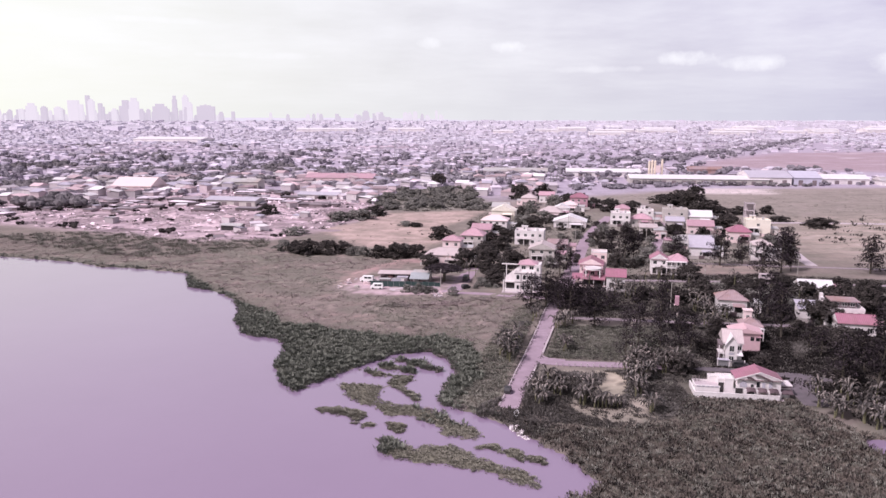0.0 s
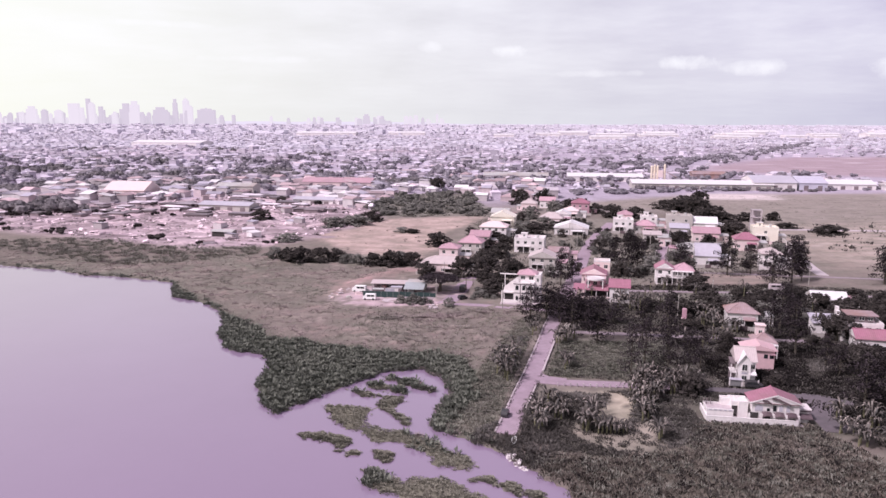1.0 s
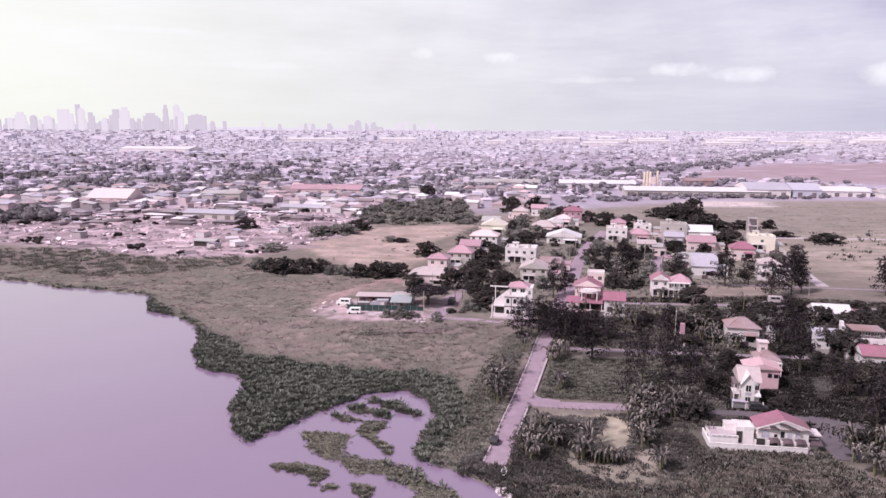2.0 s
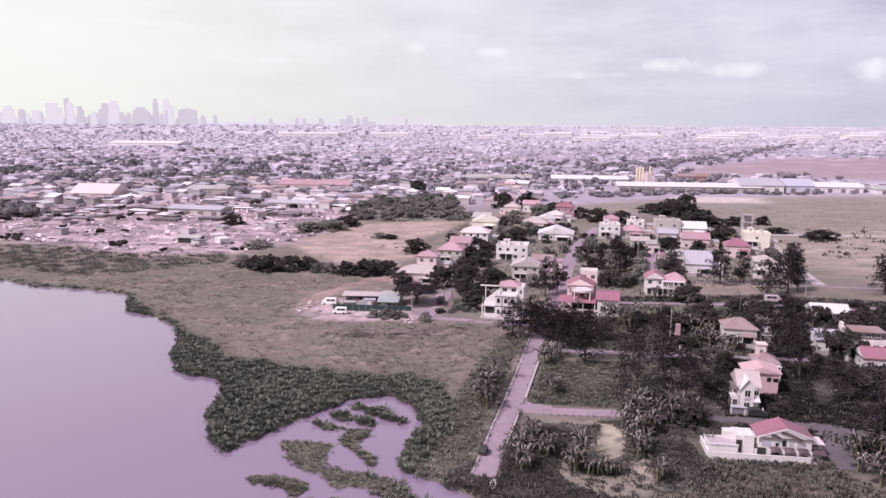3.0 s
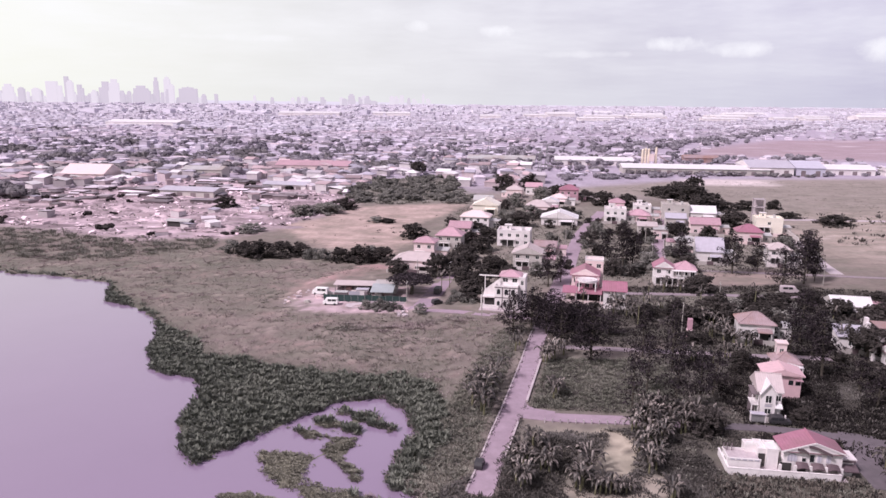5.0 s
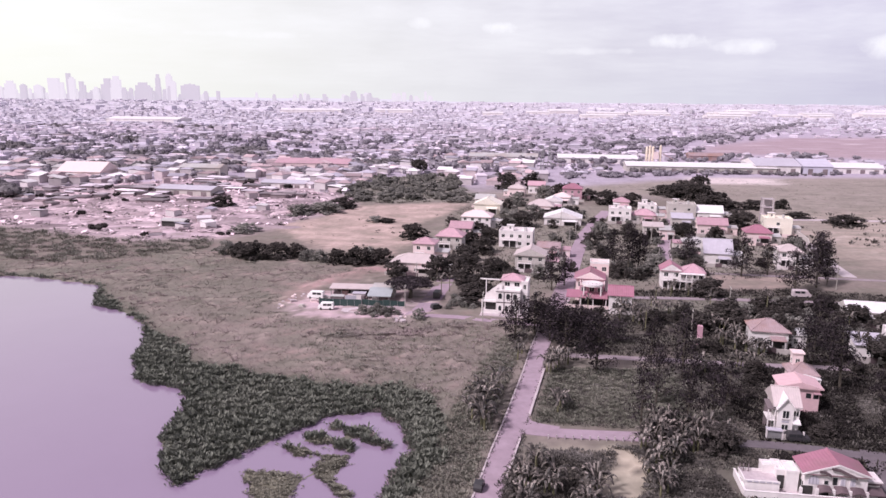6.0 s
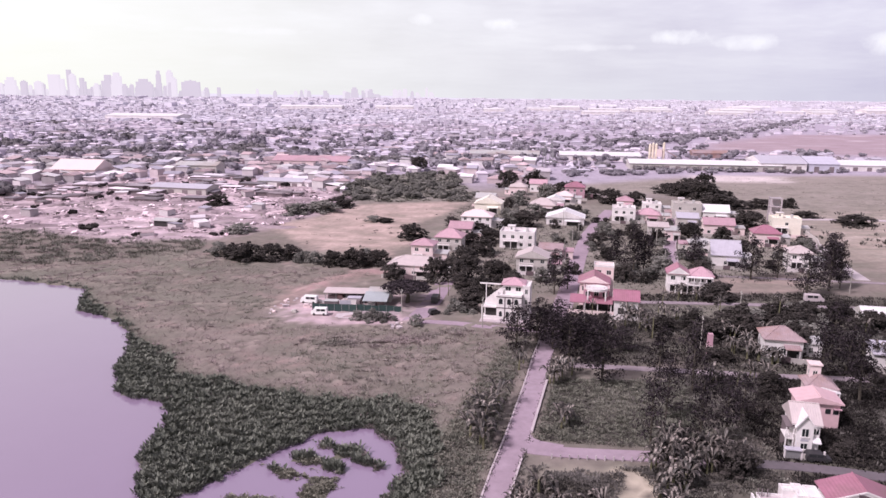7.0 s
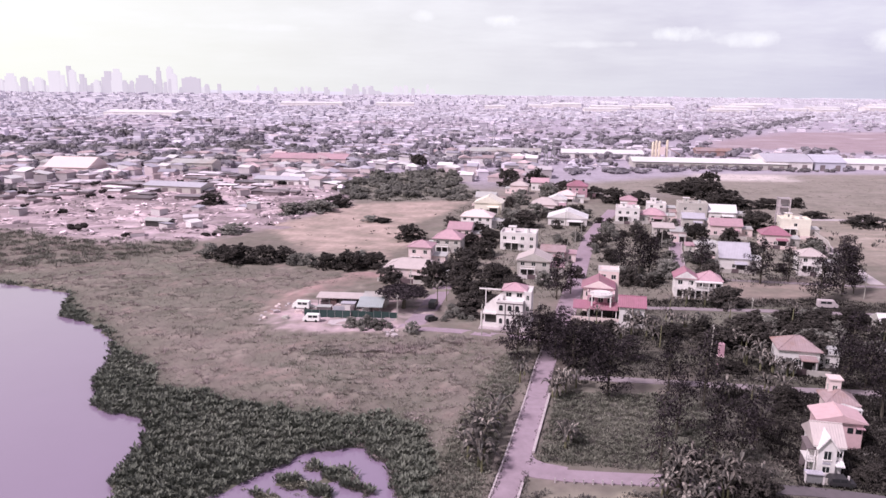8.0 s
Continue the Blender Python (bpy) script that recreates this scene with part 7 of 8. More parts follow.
tufts("estate_grass", p[1::2], 0.5, 0.14, 5, M_PALEWEED, "paler rough grass on vacant estate plots", "grass", 0.9)
line = np.array([(-17, 219.5), (-11.3, 218), (-4.3, 217), (3.2, 221.5), (11.7, 225.7), (17, 227)])
u = rng.random(420) * (len(line) - 1.001)
k = u.astype(int)
p = (line[k] + (line[k + 1] - line[k]) * (u - k)[:, None] + rng.normal(0, 1.1, (420, 2)))[::2]
tufts("reed_hedge", p[ripple(p[:, 0], p[:, 1], 7, 3) > -0.25], 0.7, 0.13, 6, M_GRASS, "ragged hedge of tall pale reeds before the workshop", "reeds", 0.9, 0.55)
STREAKS = [(-24, 222), (-4, 222), (16, 228), (14, 218), (-6, 214), (-26, 216)]
p = spread(STREAKS, 2200)
tufts("tall_reeds", p[ripple(p[:, 0], p[:, 1], 12, 6) > 0.15], 0.5, 0.08, 5, M_GRASS, "clumps of taller reeds before the workshop", "reeds", 0.7)
FIELD = [(62, 470), (106, 484), (170, 440), (186, 300), (200, 264), (330, 262), (380, 420), (330, 560), (200, 568), (80, 486)]
p = spread(FIELD, 9000)
p = p[ripple(p[:, 0] * 0.5, p[:, 1] * 2.0, 60, 3) + 0.6 * ripple(p[:, 0], p[:, 1] * 2, 17, 5) > 0.15]
tufts("field_grass", p, 0.35, 0.16, 4, M_MEADOW, "bands of rough pale grass across open fields", "grass", 1.6, 0.8)
p = spread(PINKFIELD, 170)
tufts("field_tufts", p[ripple(p[:, 0], p[:, 1] * 2, 25, 2) > 0.3], 0.6, 0.2, 6, M_WEED, "sparse dark tufts on the bare pinkish field", "grass", 0.8, 0.7)
p = spread(SCRUB, 420)
tufts("scrub_weeds", p[ripple(p[:, 0], p[:, 1], 30, 6) > 0.1], 1.6, 0.4, 6, M_WEED, "scattered scrub on bare soil", "weeds", 1.6)


# ---- town ----
def town_lots(y0, y1, step, keep):
    """Jittered lots between two distances, as arrays of places."""
    out = []
    y = y0
    while y < y1:
        half = 0.68 * y + 60
        xs = np.arange(-half, half, step * (1 + (y - y0) / (y1 - y0) * 0.6))
        q = np.column_stack([xs + rng.normal(0, step * 0.22, len(xs)), np.full(len(xs), y) + rng.normal(0, step * 0.3, len(xs))])
        out.append(q)
        y += step * (1.05 + (y - y0) / (y1 - y0) * 0.9)
    q = np.vstack(out)
    return q[keep(q)]


def open_land(q):
    x, y = q[:, 0], q[:, 1]
    bad = inside(SCRAP, x, y) | inside(RIGHTFIELD, x, y) | inside(PINKFIELD, x, y) | inside(WOODLOT, x, y) | inside(BARELAND, x, y)
    bad |= (x > 20) & (y < 520) | (x > 90) & (y < 760)
    bad |= (x > 150) & (y > 760) & (y < 1500) & (rng.random(len(x)) < 0.75)
    bad |= (y < 480) & (x > -60)
    bad |= ripple(x, y, 190, 4) + 0.6 * ripple(x, y, 70, 8) < -0.30
    return ~bad


ROOFS = [mat("town_roof_" + n, c, 0.75, 0.2, 0.2, 0.0, second=s, per=0.25) for n, c, s in (
    ("grey", (0.516, 0.459, 0.500), (0.402, 0.340, 0.365)), ("white", (0.707, 0.668, 0.683), (0.573, 0.530, 0.548)), ("rust", (0.382, 0.289, 0.308), (0.307, 0.220, 0.230)), ("rose", (0.536, 0.399, 0.422), (0.441, 0.329, 0.355)), ("slate", (0.382, 0.350, 0.414), (0.307, 0.279, 0.327)))]
WALLS = [mat("town_wall_" + n, c, 0.85, 0.15, 0.3, 0.0, per=0.2) for n, c in (("cement", (0.441, 0.389, 0.404)), ("white", (0.632, 0.579, 0.596)), ("pink", (0.516, 0.420, 0.442)))]
TOWN = []
for i in range(12):
    w, d, h = 7 + 5 * rng.random(), 6 + 5 * rng.random(), 2.8 + (2.9 if i % 3 == 0 else 0.6) * rng.random() + (2.6 if i % 4 == 0 else 0)
    g = Geo()
    holes = [(k * w / 3 + w / 6 - 0.5, s + 1.0, 1.0, 1.1) for k in range(3) for s in ((0, 2.8) if h > 5.2 else (0,))]
    facade(g, (-w / 2, -d / 2, -0.2), (1, 0, 0), w, h + 0.2, holes)
    facade(g, (w / 2, -d / 2, -0.2), (0, 1, 0), d, h + 0.2, [])
    facade(g, (w / 2, d / 2, -0.2), (-1, 0, 0), w, h + 0.2, [])
    facade(g, (-w / 2, d / 2, -0.2), (0, -1, 0), d, h + 0.2, [])
    TOWN.append((w, d, h, g.mesh("wall", WALLS[i % 3])))
lots = town_lots(452, 1050, 13.5, open_land)
order = np.argsort(np.hypot(lots[:, 0], lots[:, 1]))
near_lots, rest = lots[order[:260]], lots[order[260:]]
kinds = ("gable_x", "hip", "gable_y", "shed")
ROOFMESH = {}
for k, (x, y) in enumerate(near_lots):
    i = int(rng.random() * 12)
    w, d, h, wm = TOWN[i]
    r = int(rng.random() * 5)
    kind = kinds[int(rng.random() * 4)]
    e = house("town_house", x, y, T0 + 90 * int(rng.random() * 2) + rng.normal(0, 9), ("small town house with a worn %s sheet roof" % ("grey", "white", "rusty", "rose", "slate")[r]), group="houses of the town")
    part("wall", wm, None, e)
    key = (i, r, kind)
    if key not in ROOFMESH:
        ob = roof_part(e, kind, -w / 2, -d / 2, w, d, h, 1.0 + rng.random(), ROOFS[r], 0.4)
        for c in list(ob.children):
            bpy.data.objects.remove(c)
        ROOFMESH[key] = ob.data
    else:
        part("roof", ROOFMESH[key], None, e)


def boxes(places, w, d, h, turn, roofrise):
    """Walls (open boxes) and pitched roofs of many small buildings, as arrays."""
    n = len(places)
    c, s = np.cos(turn), np.sin(turn)
    z0 = land(places[:, 0], places[:, 1]) - 0.3

    def put(lx, ly, z):
        return np.stack([places[:, 0] + c * lx - s * ly, places[:, 1] + s * lx + c * ly, z], 1)

    cs = [(-1, -1), (1, -1), (1, 1), (-1, 1)]
    lowv = [put(a * w / 2, b * d / 2, z0) for a, b in cs]
    topv = [put(a * w / 2, b * d / 2, z0 + h) for a, b in cs]
    wv = np.stack(lowv + topv, 1).reshape(-1, 3)
    k = np.arange(n)[:, None] * 8
    wf = np.concatenate([k + np.array(q) for q in ((0, 1, 5, 4), (1, 2, 6, 5), (2, 3, 7, 6), (3, 0, 4, 7))], 0)
    e = [put(a * (w / 2 + 0.4), b * (d / 2 + 0.4), z0 + h - 0.05) for a, b in cs]
    r = [put(-w / 2 * 0.7, 0 * d, z0 + h + roofrise), put(w / 2 * 0.7, 0 * d, z0 + h + roofrise)]
    rv = np.stack(e + r, 1).reshape(-1, 3)
    k = np.arange(n)[:, None] * 6
    rf = np.concatenate([k + np.array(q) for q in ((0, 1, 5, 4), (2, 3, 4, 5), (1, 2, 5, 5), (3, 0, 4, 4))], 0)
    return wv, wf, rv, rf


def joined_town(places, wmin, wmax, hmin, hmax, tall, label, wall=M_CITYWALL, roof=M_CITYROOF):
    n = len(places)
    w, d = wmin + (wmax - wmin) * rng.random(n) ** 1.5, wmin + (wmax - wmin) * 0.7 * rng.random(n) ** 1.5
    h = hmin + (hmax - hmin) * rng.random(n) ** 2
    h = np.where(rng.random(n) < tall, h * 2.2, h)
    turn = radians(T0) + rng.integers(0, 2, n) * math.pi / 2 + rng.normal(0, 0.2, n)
    wv, wf, rv, rf = boxes(places, w, d, h, turn, 0.4 + 1.3 * rng.random(n))
    tri = np.concatenate([rf[:, [0, 1, 2]], rf[rf[:, 2] != rf[:, 3]][:, [0, 2, 3]]], 0)
    tagged(new("town_walls", arrays("town_walls", wv, wf, wall)), "pale walls of " + label, "houses", kind="stuff")
    tagged(new("town_roofs", arrays("town_roofs", rv, tri, roof)), "mixed pale and rusty roofs of " + label, "roofs", kind="stuff")


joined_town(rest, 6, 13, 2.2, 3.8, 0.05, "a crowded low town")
annex = lots[rng.random(len(lots)) < 0.75]
annex = annex + rng.normal(0, 5.5, annex.shape)
joined_town(annex, 2.6, 6.5, 1.8, 2.8, 0.0, "lean-tos and sheds in a crowded low town", roof=M_SHEDROOF)
long_ = lots[rng.random(len(lots)) < 0.10]
n = len(long_)
wv, wf, rv, rf = boxes(long_ + rng.normal(0, 4, long_.shape), 14 + 26 * rng.random(n) ** 2, 6 + 7 * rng.random(n), 2.6 + 1.6 * rng.random(n), radians(T0) + rng.normal(0, 0.12, n), 0.5 + 0.8 * rng.random(n))
tri = np.concatenate([rf[:, [0, 1, 2]], rf[rf[:, 2] != rf[:, 3]][:, [0, 2, 3]]], 0)
tagged(new("town_walls", arrays("town_walls", wv, wf, M_CITYWALL)), "walls of long low sheds in the town", "sheds", kind="stuff")
tagged(new("town_roofs", arrays("town_roofs", rv, tri, M_SHEDROOF)), "long worn sheet roofs in the town", "roofs", kind="stuff")
mid = town_lots(1050, 2500, 15, open_land)
split = mid[:, 1] + 60 * ripple(mid[:, 0], mid[:, 1], 130, 3) > 1350
joined_town(mid[~split], 6, 16, 2.4, 4.6, 0.05, "a wide low-rise city")
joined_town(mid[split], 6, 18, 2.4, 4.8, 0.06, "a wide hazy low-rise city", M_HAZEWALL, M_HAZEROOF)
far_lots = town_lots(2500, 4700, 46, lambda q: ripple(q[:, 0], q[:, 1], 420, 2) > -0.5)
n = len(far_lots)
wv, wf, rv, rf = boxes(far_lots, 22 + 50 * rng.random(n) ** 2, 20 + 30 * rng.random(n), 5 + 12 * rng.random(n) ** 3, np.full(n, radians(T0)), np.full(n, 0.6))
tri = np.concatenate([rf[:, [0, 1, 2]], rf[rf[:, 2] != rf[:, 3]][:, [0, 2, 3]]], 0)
tagged(new("far_town", arrays("far_town", wv, wf, M_HAZEFARWALL)), "pale distant city blocks in haze", "city", kind="stuff")
tagged(new("far_town_roofs", arrays("far_town_roofs", rv, tri, M_HAZEFARROOF)), "pale distant city roofs in haze", "city", kind="stuff")


def clumps(name, places, size, leaves, leaf, material, label):
    """Joined groves: each tree a few lumpy lobes under a skin of leaf sprays."""
    n = len(places)
    base = land(places[:, 0], places[:, 1])
    s = size * (0.5 + 0.8 * rng.random(n))
    lob = 5
    off = rng.normal(0, 1, (n, lob, 3)) * np.stack([s * 0.30, s * 0.26, s * 0.10], 1)[:, None, :]
    off[..., 2] = np.abs(off[..., 2]) + (s * 0.22)[:, None]
    c = (off + np.column_stack([places, base])[:, None, :]).reshape(-1, 3)
    r = np.repeat(s, lob)[:, None] * (0.16 + 0.12 * rng.random((n * lob, 1))) * np.array([1.15, 1.0, 0.85])
    shells = lobe_shells(c, r, 0.22)
    k = max(3, leaves // lob)
    d = rng.normal(0, 1, (n * lob, k, 3))
    d /= np.linalg.norm(d, axis=2)[..., None]
    d[..., 2] = np.abs(d[..., 2]) - 0.15
    skin = (c[:, None, :] + d * r[:, None, :] * (0.95 + 0.25 * rng.random((n * lob, k, 1)))).reshape(-1, 3)
    L = np.repeat(np.repeat(s, lob), k) * leaf * 0.62
    v, f = joined(shells, leaf_cards(skin, d.reshape(-1, 3) + np.array([0, 0, 0.4]), L, L * 0.8, 0.35))
    tagged(new(name, arrays(name, v, f, material)), label, "trees", kind="stuff")


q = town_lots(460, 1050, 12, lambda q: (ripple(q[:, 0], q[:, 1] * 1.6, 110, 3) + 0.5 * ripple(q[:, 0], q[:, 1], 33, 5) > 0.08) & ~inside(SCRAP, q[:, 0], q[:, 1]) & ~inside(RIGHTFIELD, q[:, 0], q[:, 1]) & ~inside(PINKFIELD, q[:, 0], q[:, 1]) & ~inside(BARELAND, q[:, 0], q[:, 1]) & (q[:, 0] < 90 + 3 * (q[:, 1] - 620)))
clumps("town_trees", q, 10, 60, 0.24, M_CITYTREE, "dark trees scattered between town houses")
q = town_lots(1050, 2600, 19, lambda q: (ripple(q[:, 0], q[:, 1] * 1.5, 190, 5) + 0.4 * ripple(q[:, 0], q[:, 1], 60, 5) > 0.18) & ~inside(BARELAND, q[:, 0], q[:, 1]))
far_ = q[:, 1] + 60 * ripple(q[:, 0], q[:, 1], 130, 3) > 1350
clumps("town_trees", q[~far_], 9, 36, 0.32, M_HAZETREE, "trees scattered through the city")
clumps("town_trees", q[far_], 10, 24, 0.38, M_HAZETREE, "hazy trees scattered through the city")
q = np.vstack([spread([(180, 585), (420, 600), (700, 520), (700, 600), (400, 640), (180, 600)], 110), spread([(105, 560), (200, 590), (200, 600), (105, 575)], 30)])
clumps("field_hedge", q, 6, 110, 0.16, M_CITYTREE, "dark hedge of trees along the far edge of the field")

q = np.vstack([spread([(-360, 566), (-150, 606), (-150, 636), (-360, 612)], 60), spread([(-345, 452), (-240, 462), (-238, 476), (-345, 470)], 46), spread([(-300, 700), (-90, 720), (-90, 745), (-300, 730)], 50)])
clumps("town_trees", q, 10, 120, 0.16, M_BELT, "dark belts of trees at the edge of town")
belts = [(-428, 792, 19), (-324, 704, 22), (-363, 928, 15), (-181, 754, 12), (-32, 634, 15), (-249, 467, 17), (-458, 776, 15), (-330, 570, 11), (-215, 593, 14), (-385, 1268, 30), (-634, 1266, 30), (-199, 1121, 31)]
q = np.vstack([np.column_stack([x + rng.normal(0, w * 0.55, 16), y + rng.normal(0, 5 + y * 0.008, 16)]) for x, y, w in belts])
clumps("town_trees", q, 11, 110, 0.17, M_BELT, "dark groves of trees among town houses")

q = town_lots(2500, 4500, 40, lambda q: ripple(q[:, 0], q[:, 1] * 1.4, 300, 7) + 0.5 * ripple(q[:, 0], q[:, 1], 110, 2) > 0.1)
clumps("town_trees", q, 22, 15, 0.4, M_HAZEFARTREE, "hazy belts of trees in the far city")
line_ = np.array([(214, 889), (300, 960), (400, 1070), (514, 1190), (650, 1390), (821, 1632)], float)
u = rng.random(150) * 4.999
k = u.astype(int)
q = line_[k] + (line_[k + 1] - line_[k]) * (u - k)[:, None] + rng.normal(0, 7, (150, 2))
clumps("town_trees", q, 10, 40, 0.3, M_CITYTREE, "line of dark trees along a road over the plain")
q = np.vstack([np.column_stack([x + 55 * rng.normal(0, 1, 20), y + 9 * rng.normal(0, 1, 20)]) for x, y in ((520, 1330), (700, 1480), (930, 1700), (420, 1420), (1150, 1900), (760, 1900), (330, 1250), (600, 2150), (1250, 2250))])
clumps("town_trees", q, 11, 30, 0.3, M_HAZETREE, "bands of hazy trees across the plain")

q = spread(WOODLOT, 330)
q = q[ripple(q[:, 0], q[:, 1] * 0.7, 30, 4) + 0.5 * ripple(q[:, 0], q[:, 1], 12, 9) > 0.05]
clumps("thicket_bushes", q, 5.5, 90, 0.16, M_SCRUB, "low grey-green bushes in an overgrown plot")

# rubble and shacks of the scrap land
p = spread(SCRAP, 7500)
p = p[ripple(p[:, 0], p[:, 1] * 1.7, 48, 3) + 0.5 * ripple(p[:, 0], p[:, 1], 15, 6) > 0.02]
rise = land(p[:, 0], p[:, 1]) + 0.1 + 0.7 * rng.random(len(p)) ** 2
v, f = leaf_cards(np.column_stack([p, rise]), np.tile(np.array([0.0, -0.1, 1.0]), (len(p), 1)), 1.0 + 4.5 * rng.random(len(p)) ** 2, 0.8 + 3.0 * rng.random(len(p)) ** 2, 0.22)
tagged(new("scrap_sheets", arrays("scrap_sheets", v, f, M_RUBBLE)), "strewn scrap sheets and boards on bare land", "scrap", kind="stuff")
m_ = spread(SCRAP, 230)
n = len(m_)
lx, ly, lz = 4 + 11 * rng.random(n) ** 1.5, 2.0 + 3.0 * rng.random(n), 0.7 + 1.5 * rng.random(n) ** 1.5
v, f = [], []
for k in range(n):
    a_ = rng.normal(0.15, 0.25)
    uu, vv = np.meshgrid(np.linspace(-1, 1, 13), np.linspace(-1, 1, 7))
    hh = np.clip(1 - uu ** 2 * 0.9 - vv ** 2 * 0.9, 0, 1) * (0.65 + 0.45 * ripple(uu * lx[k], vv * ly[k], 4.5, k)) - 0.06
    X, Y = uu * lx[k] * (1 + 0.12 * np.sin(3 * vv + k)), vv * ly[k] * (1 + 0.25 * np.sin(4 * uu + k))
    v.append(np.stack([m_[k, 0] + X * math.cos(a_) - Y * math.sin(a_), m_[k, 1] + X * math.sin(a_) + Y * math.cos(a_), hh * lz[k]], -1).reshape(-1, 3))
    ii = np.arange(91).reshape(7, 13) + 91 * k
    f.append(np.stack([ii[:-1, :-1], ii[:-1, 1:], ii[1:, 1:], ii[1:, :-1]], -1).reshape(-1, 4))
tagged(new("debris_mounds", arrays("debris_mounds", np.vstack(v), np.vstack(f), M_DEBRIS)), "long low mounds of pinkish soil and broken debris", "mounds", kind="stuff")
SHEDS = [(-330, 424), (-250, 408), (-178, 420), (-110, 440), (-70, 462), (-62, 520), (-142, 556), (-230, 498), (-330, 478)]
q = spread(SHEDS, 90)
n = len(q)
wv, wf, rv, rf = boxes(q, 6 + 12 * rng.random(n) ** 2, 4 + 5 * rng.random(n), 1.8 + 0.9 * rng.random(n), radians(T0) + rng.normal(0, 0.15, n), 0.25 + 0.5 * rng.random(n))
tri = np.concatenate([rf[:, [0, 1, 2]], rf[rf[:, 2] != rf[:, 3]][:, [0, 2, 3]]], 0)
tagged(new("shed_walls", arrays("shed_walls", wv, wf, M_SHEDWALL)), "dark board walls of low sheds on the scrap land", "sheds", kind="stuff")
tagged(new("shed_roofs", arrays("shed_roofs", rv, tri, M_SHEDROOF)), "long low rusty and grey shed roofs", "roofs", kind="stuff")
q = spread(SCRAP, 130)
clumps("scrap_bushes", q[ripple(q[:, 0], q[:, 1] * 1.5, 45, 5) > 0.0], 4.5, 60, 0.2, M_UNDER, "dark bushes between heaps of scrap")
p = p[::14]
n = len(p)
wv, wf, rv, rf = boxes(p, 0.6 + 3.4 * rng.random(n) ** 2.5, 0.6 + 2.2 * rng.random(n) ** 2, 0.3 + 1.0 * rng.random(n) ** 2, rng.random(n) * 3.14, 0.1 + 0.8 * rng.random(n))
tri = np.concatenate([rf[:, [0, 1, 2]], rf[rf[:, 2] != rf[:, 3]][:, [0, 2, 3]]], 0)
tagged(new("rubble", arrays("rubble", wv, wf, M_RUBBLE)), "heaps of pinkish rubble and scrap on bare land", "rubble", kind="stuff")
tagged(new("rubble_tops", arrays("rubble_tops", rv, tri, M_RUBBLE)), "scrap sheets and broken concrete on bare land", "rubble", kind="stuff")
p = spread(SCRAP, 1500)
tufts("scrap_weeds", p[ripple(p[:, 0], p[:, 1] * 1.6, 40, 8) > 0.3], 1.3, 0.25, 6, M_PALEWEED, "patches of weeds on the scrap land", "weeds", 1.4)
shacks = spread(SCRAP, 18, 10)
for x, y in shacks:
    i = int(rng.random() * 12)
    w, d, h, wm = TOWN[i]
    e = house("shack", x, y, rng.random() * 180, "low shack with a worn sheet roof on scrap land", "shack", "shacks on the scrap land")
    e.matrix_world = e.matrix_world @ Matrix.Diagonal((0.62, 0.5, 0.52, 1))
    part("wall", wm, None, e)
    roof_part(e, "shed", -w / 2, -d / 2, w, d, h, 0.8, ROOFS[int(rng.random() * 5)], 0.4)


# ---- large sheds and works ----
HALLS = [(155, 600, 290, 650), (255, 590, 375, 650), (320, 585, 440, 640), (115, 675, 200, 720), (35, 680, 110, 725), (195, 680, 240, 705), (245, 700, 290, 745)]
q = spread([(15, 525), (100, 580), (160, 600), (330, 588), (430, 585), (420, 780), (60, 780), (10, 640)], 520)
for x0, y0, x1, y1 in HALLS:
    q = q[~((q[:, 0] > x0 - 4) & (q[:, 0] < x1 + 4) & (q[:, 1] > y0 - 14) & (q[:, 1] < y1 + 4))]
q = q[~inside(RIGHTFIELD, q[:, 0], q[:, 1]) & ~inside(WOODLOT, q[:, 0], q[:, 1]) & ~inside(BARELAND, q[:, 0], q[:, 1])]
joined_town(q[::2], 4, 12, 2.0, 3.2, 0.05, "small houses and sheds round the works")
joined_town(q[1::2], 3, 8, 1.8, 2.6, 0.0, "lean-tos round the works", roof=M_SHEDROOF)
clumps("town_trees", q[::4] + 5, 7, 60, 0.22, M_BELT, "trees between sheds round the works")
q = np.column_stack([158 + 150 * rng.random(46), 0 * np.arange(46)])
q[:, 1] = 613 - 0.14 * (q[:, 0] - 163) + rng.normal(0, 1.2, 46)
clumps("field_hedge", q, 5, 70, 0.2, M_BELT, "dark bushes along the front of the long warehouse")

def hall(x, y, turn, w, d, h, rise, wall, roof, label, doors=0):
    e = house("warehouse", x, y, turn, label, "warehouse", "warehouses")
    block(e, 0, 0, -0.2, w, d, h + 0.2, wall, "gable_x", rise, roof, over=0.6)
    for k in range(doors):
        cx = w * (k + 0.5) / doors
        slab(e, "loading_door", cx - 1.8, -0.08, 0, cx + 1.8, -0.01, h * 0.7, M_SHEDWALL)


hall(163, 618, -8, 115, 26, 4.6, 2.4, M_GREY, M_WHITEROOF, "very long white warehouse beyond the field", 14)
hall(262, 606, -8, 34, 40, 6.5, 4.5, M_WHITE, M_LILACROOF, "large hall with a blue-grey sheet roof", 3)
hall(298, 602, -8, 22, 34, 6.5, 4.5, M_BLUE, M_BLUE, "hall clad in pale blue sheet", 2)
hall(325, 615, -8, 42, 24, 4.5, 3, M_WHITE, M_WHITEROOF, "low white industrial shed by the field", 4)
hall(372, 600, -8, 50, 20, 4, 2.5, M_WHITE, M_ZINC, "low pale industrial shed", 4)
hall(120, 690, -8, 70, 24, 4.6, 2.4, M_WHITE, M_WHITEROOF, "long pale shed behind the road", 8)
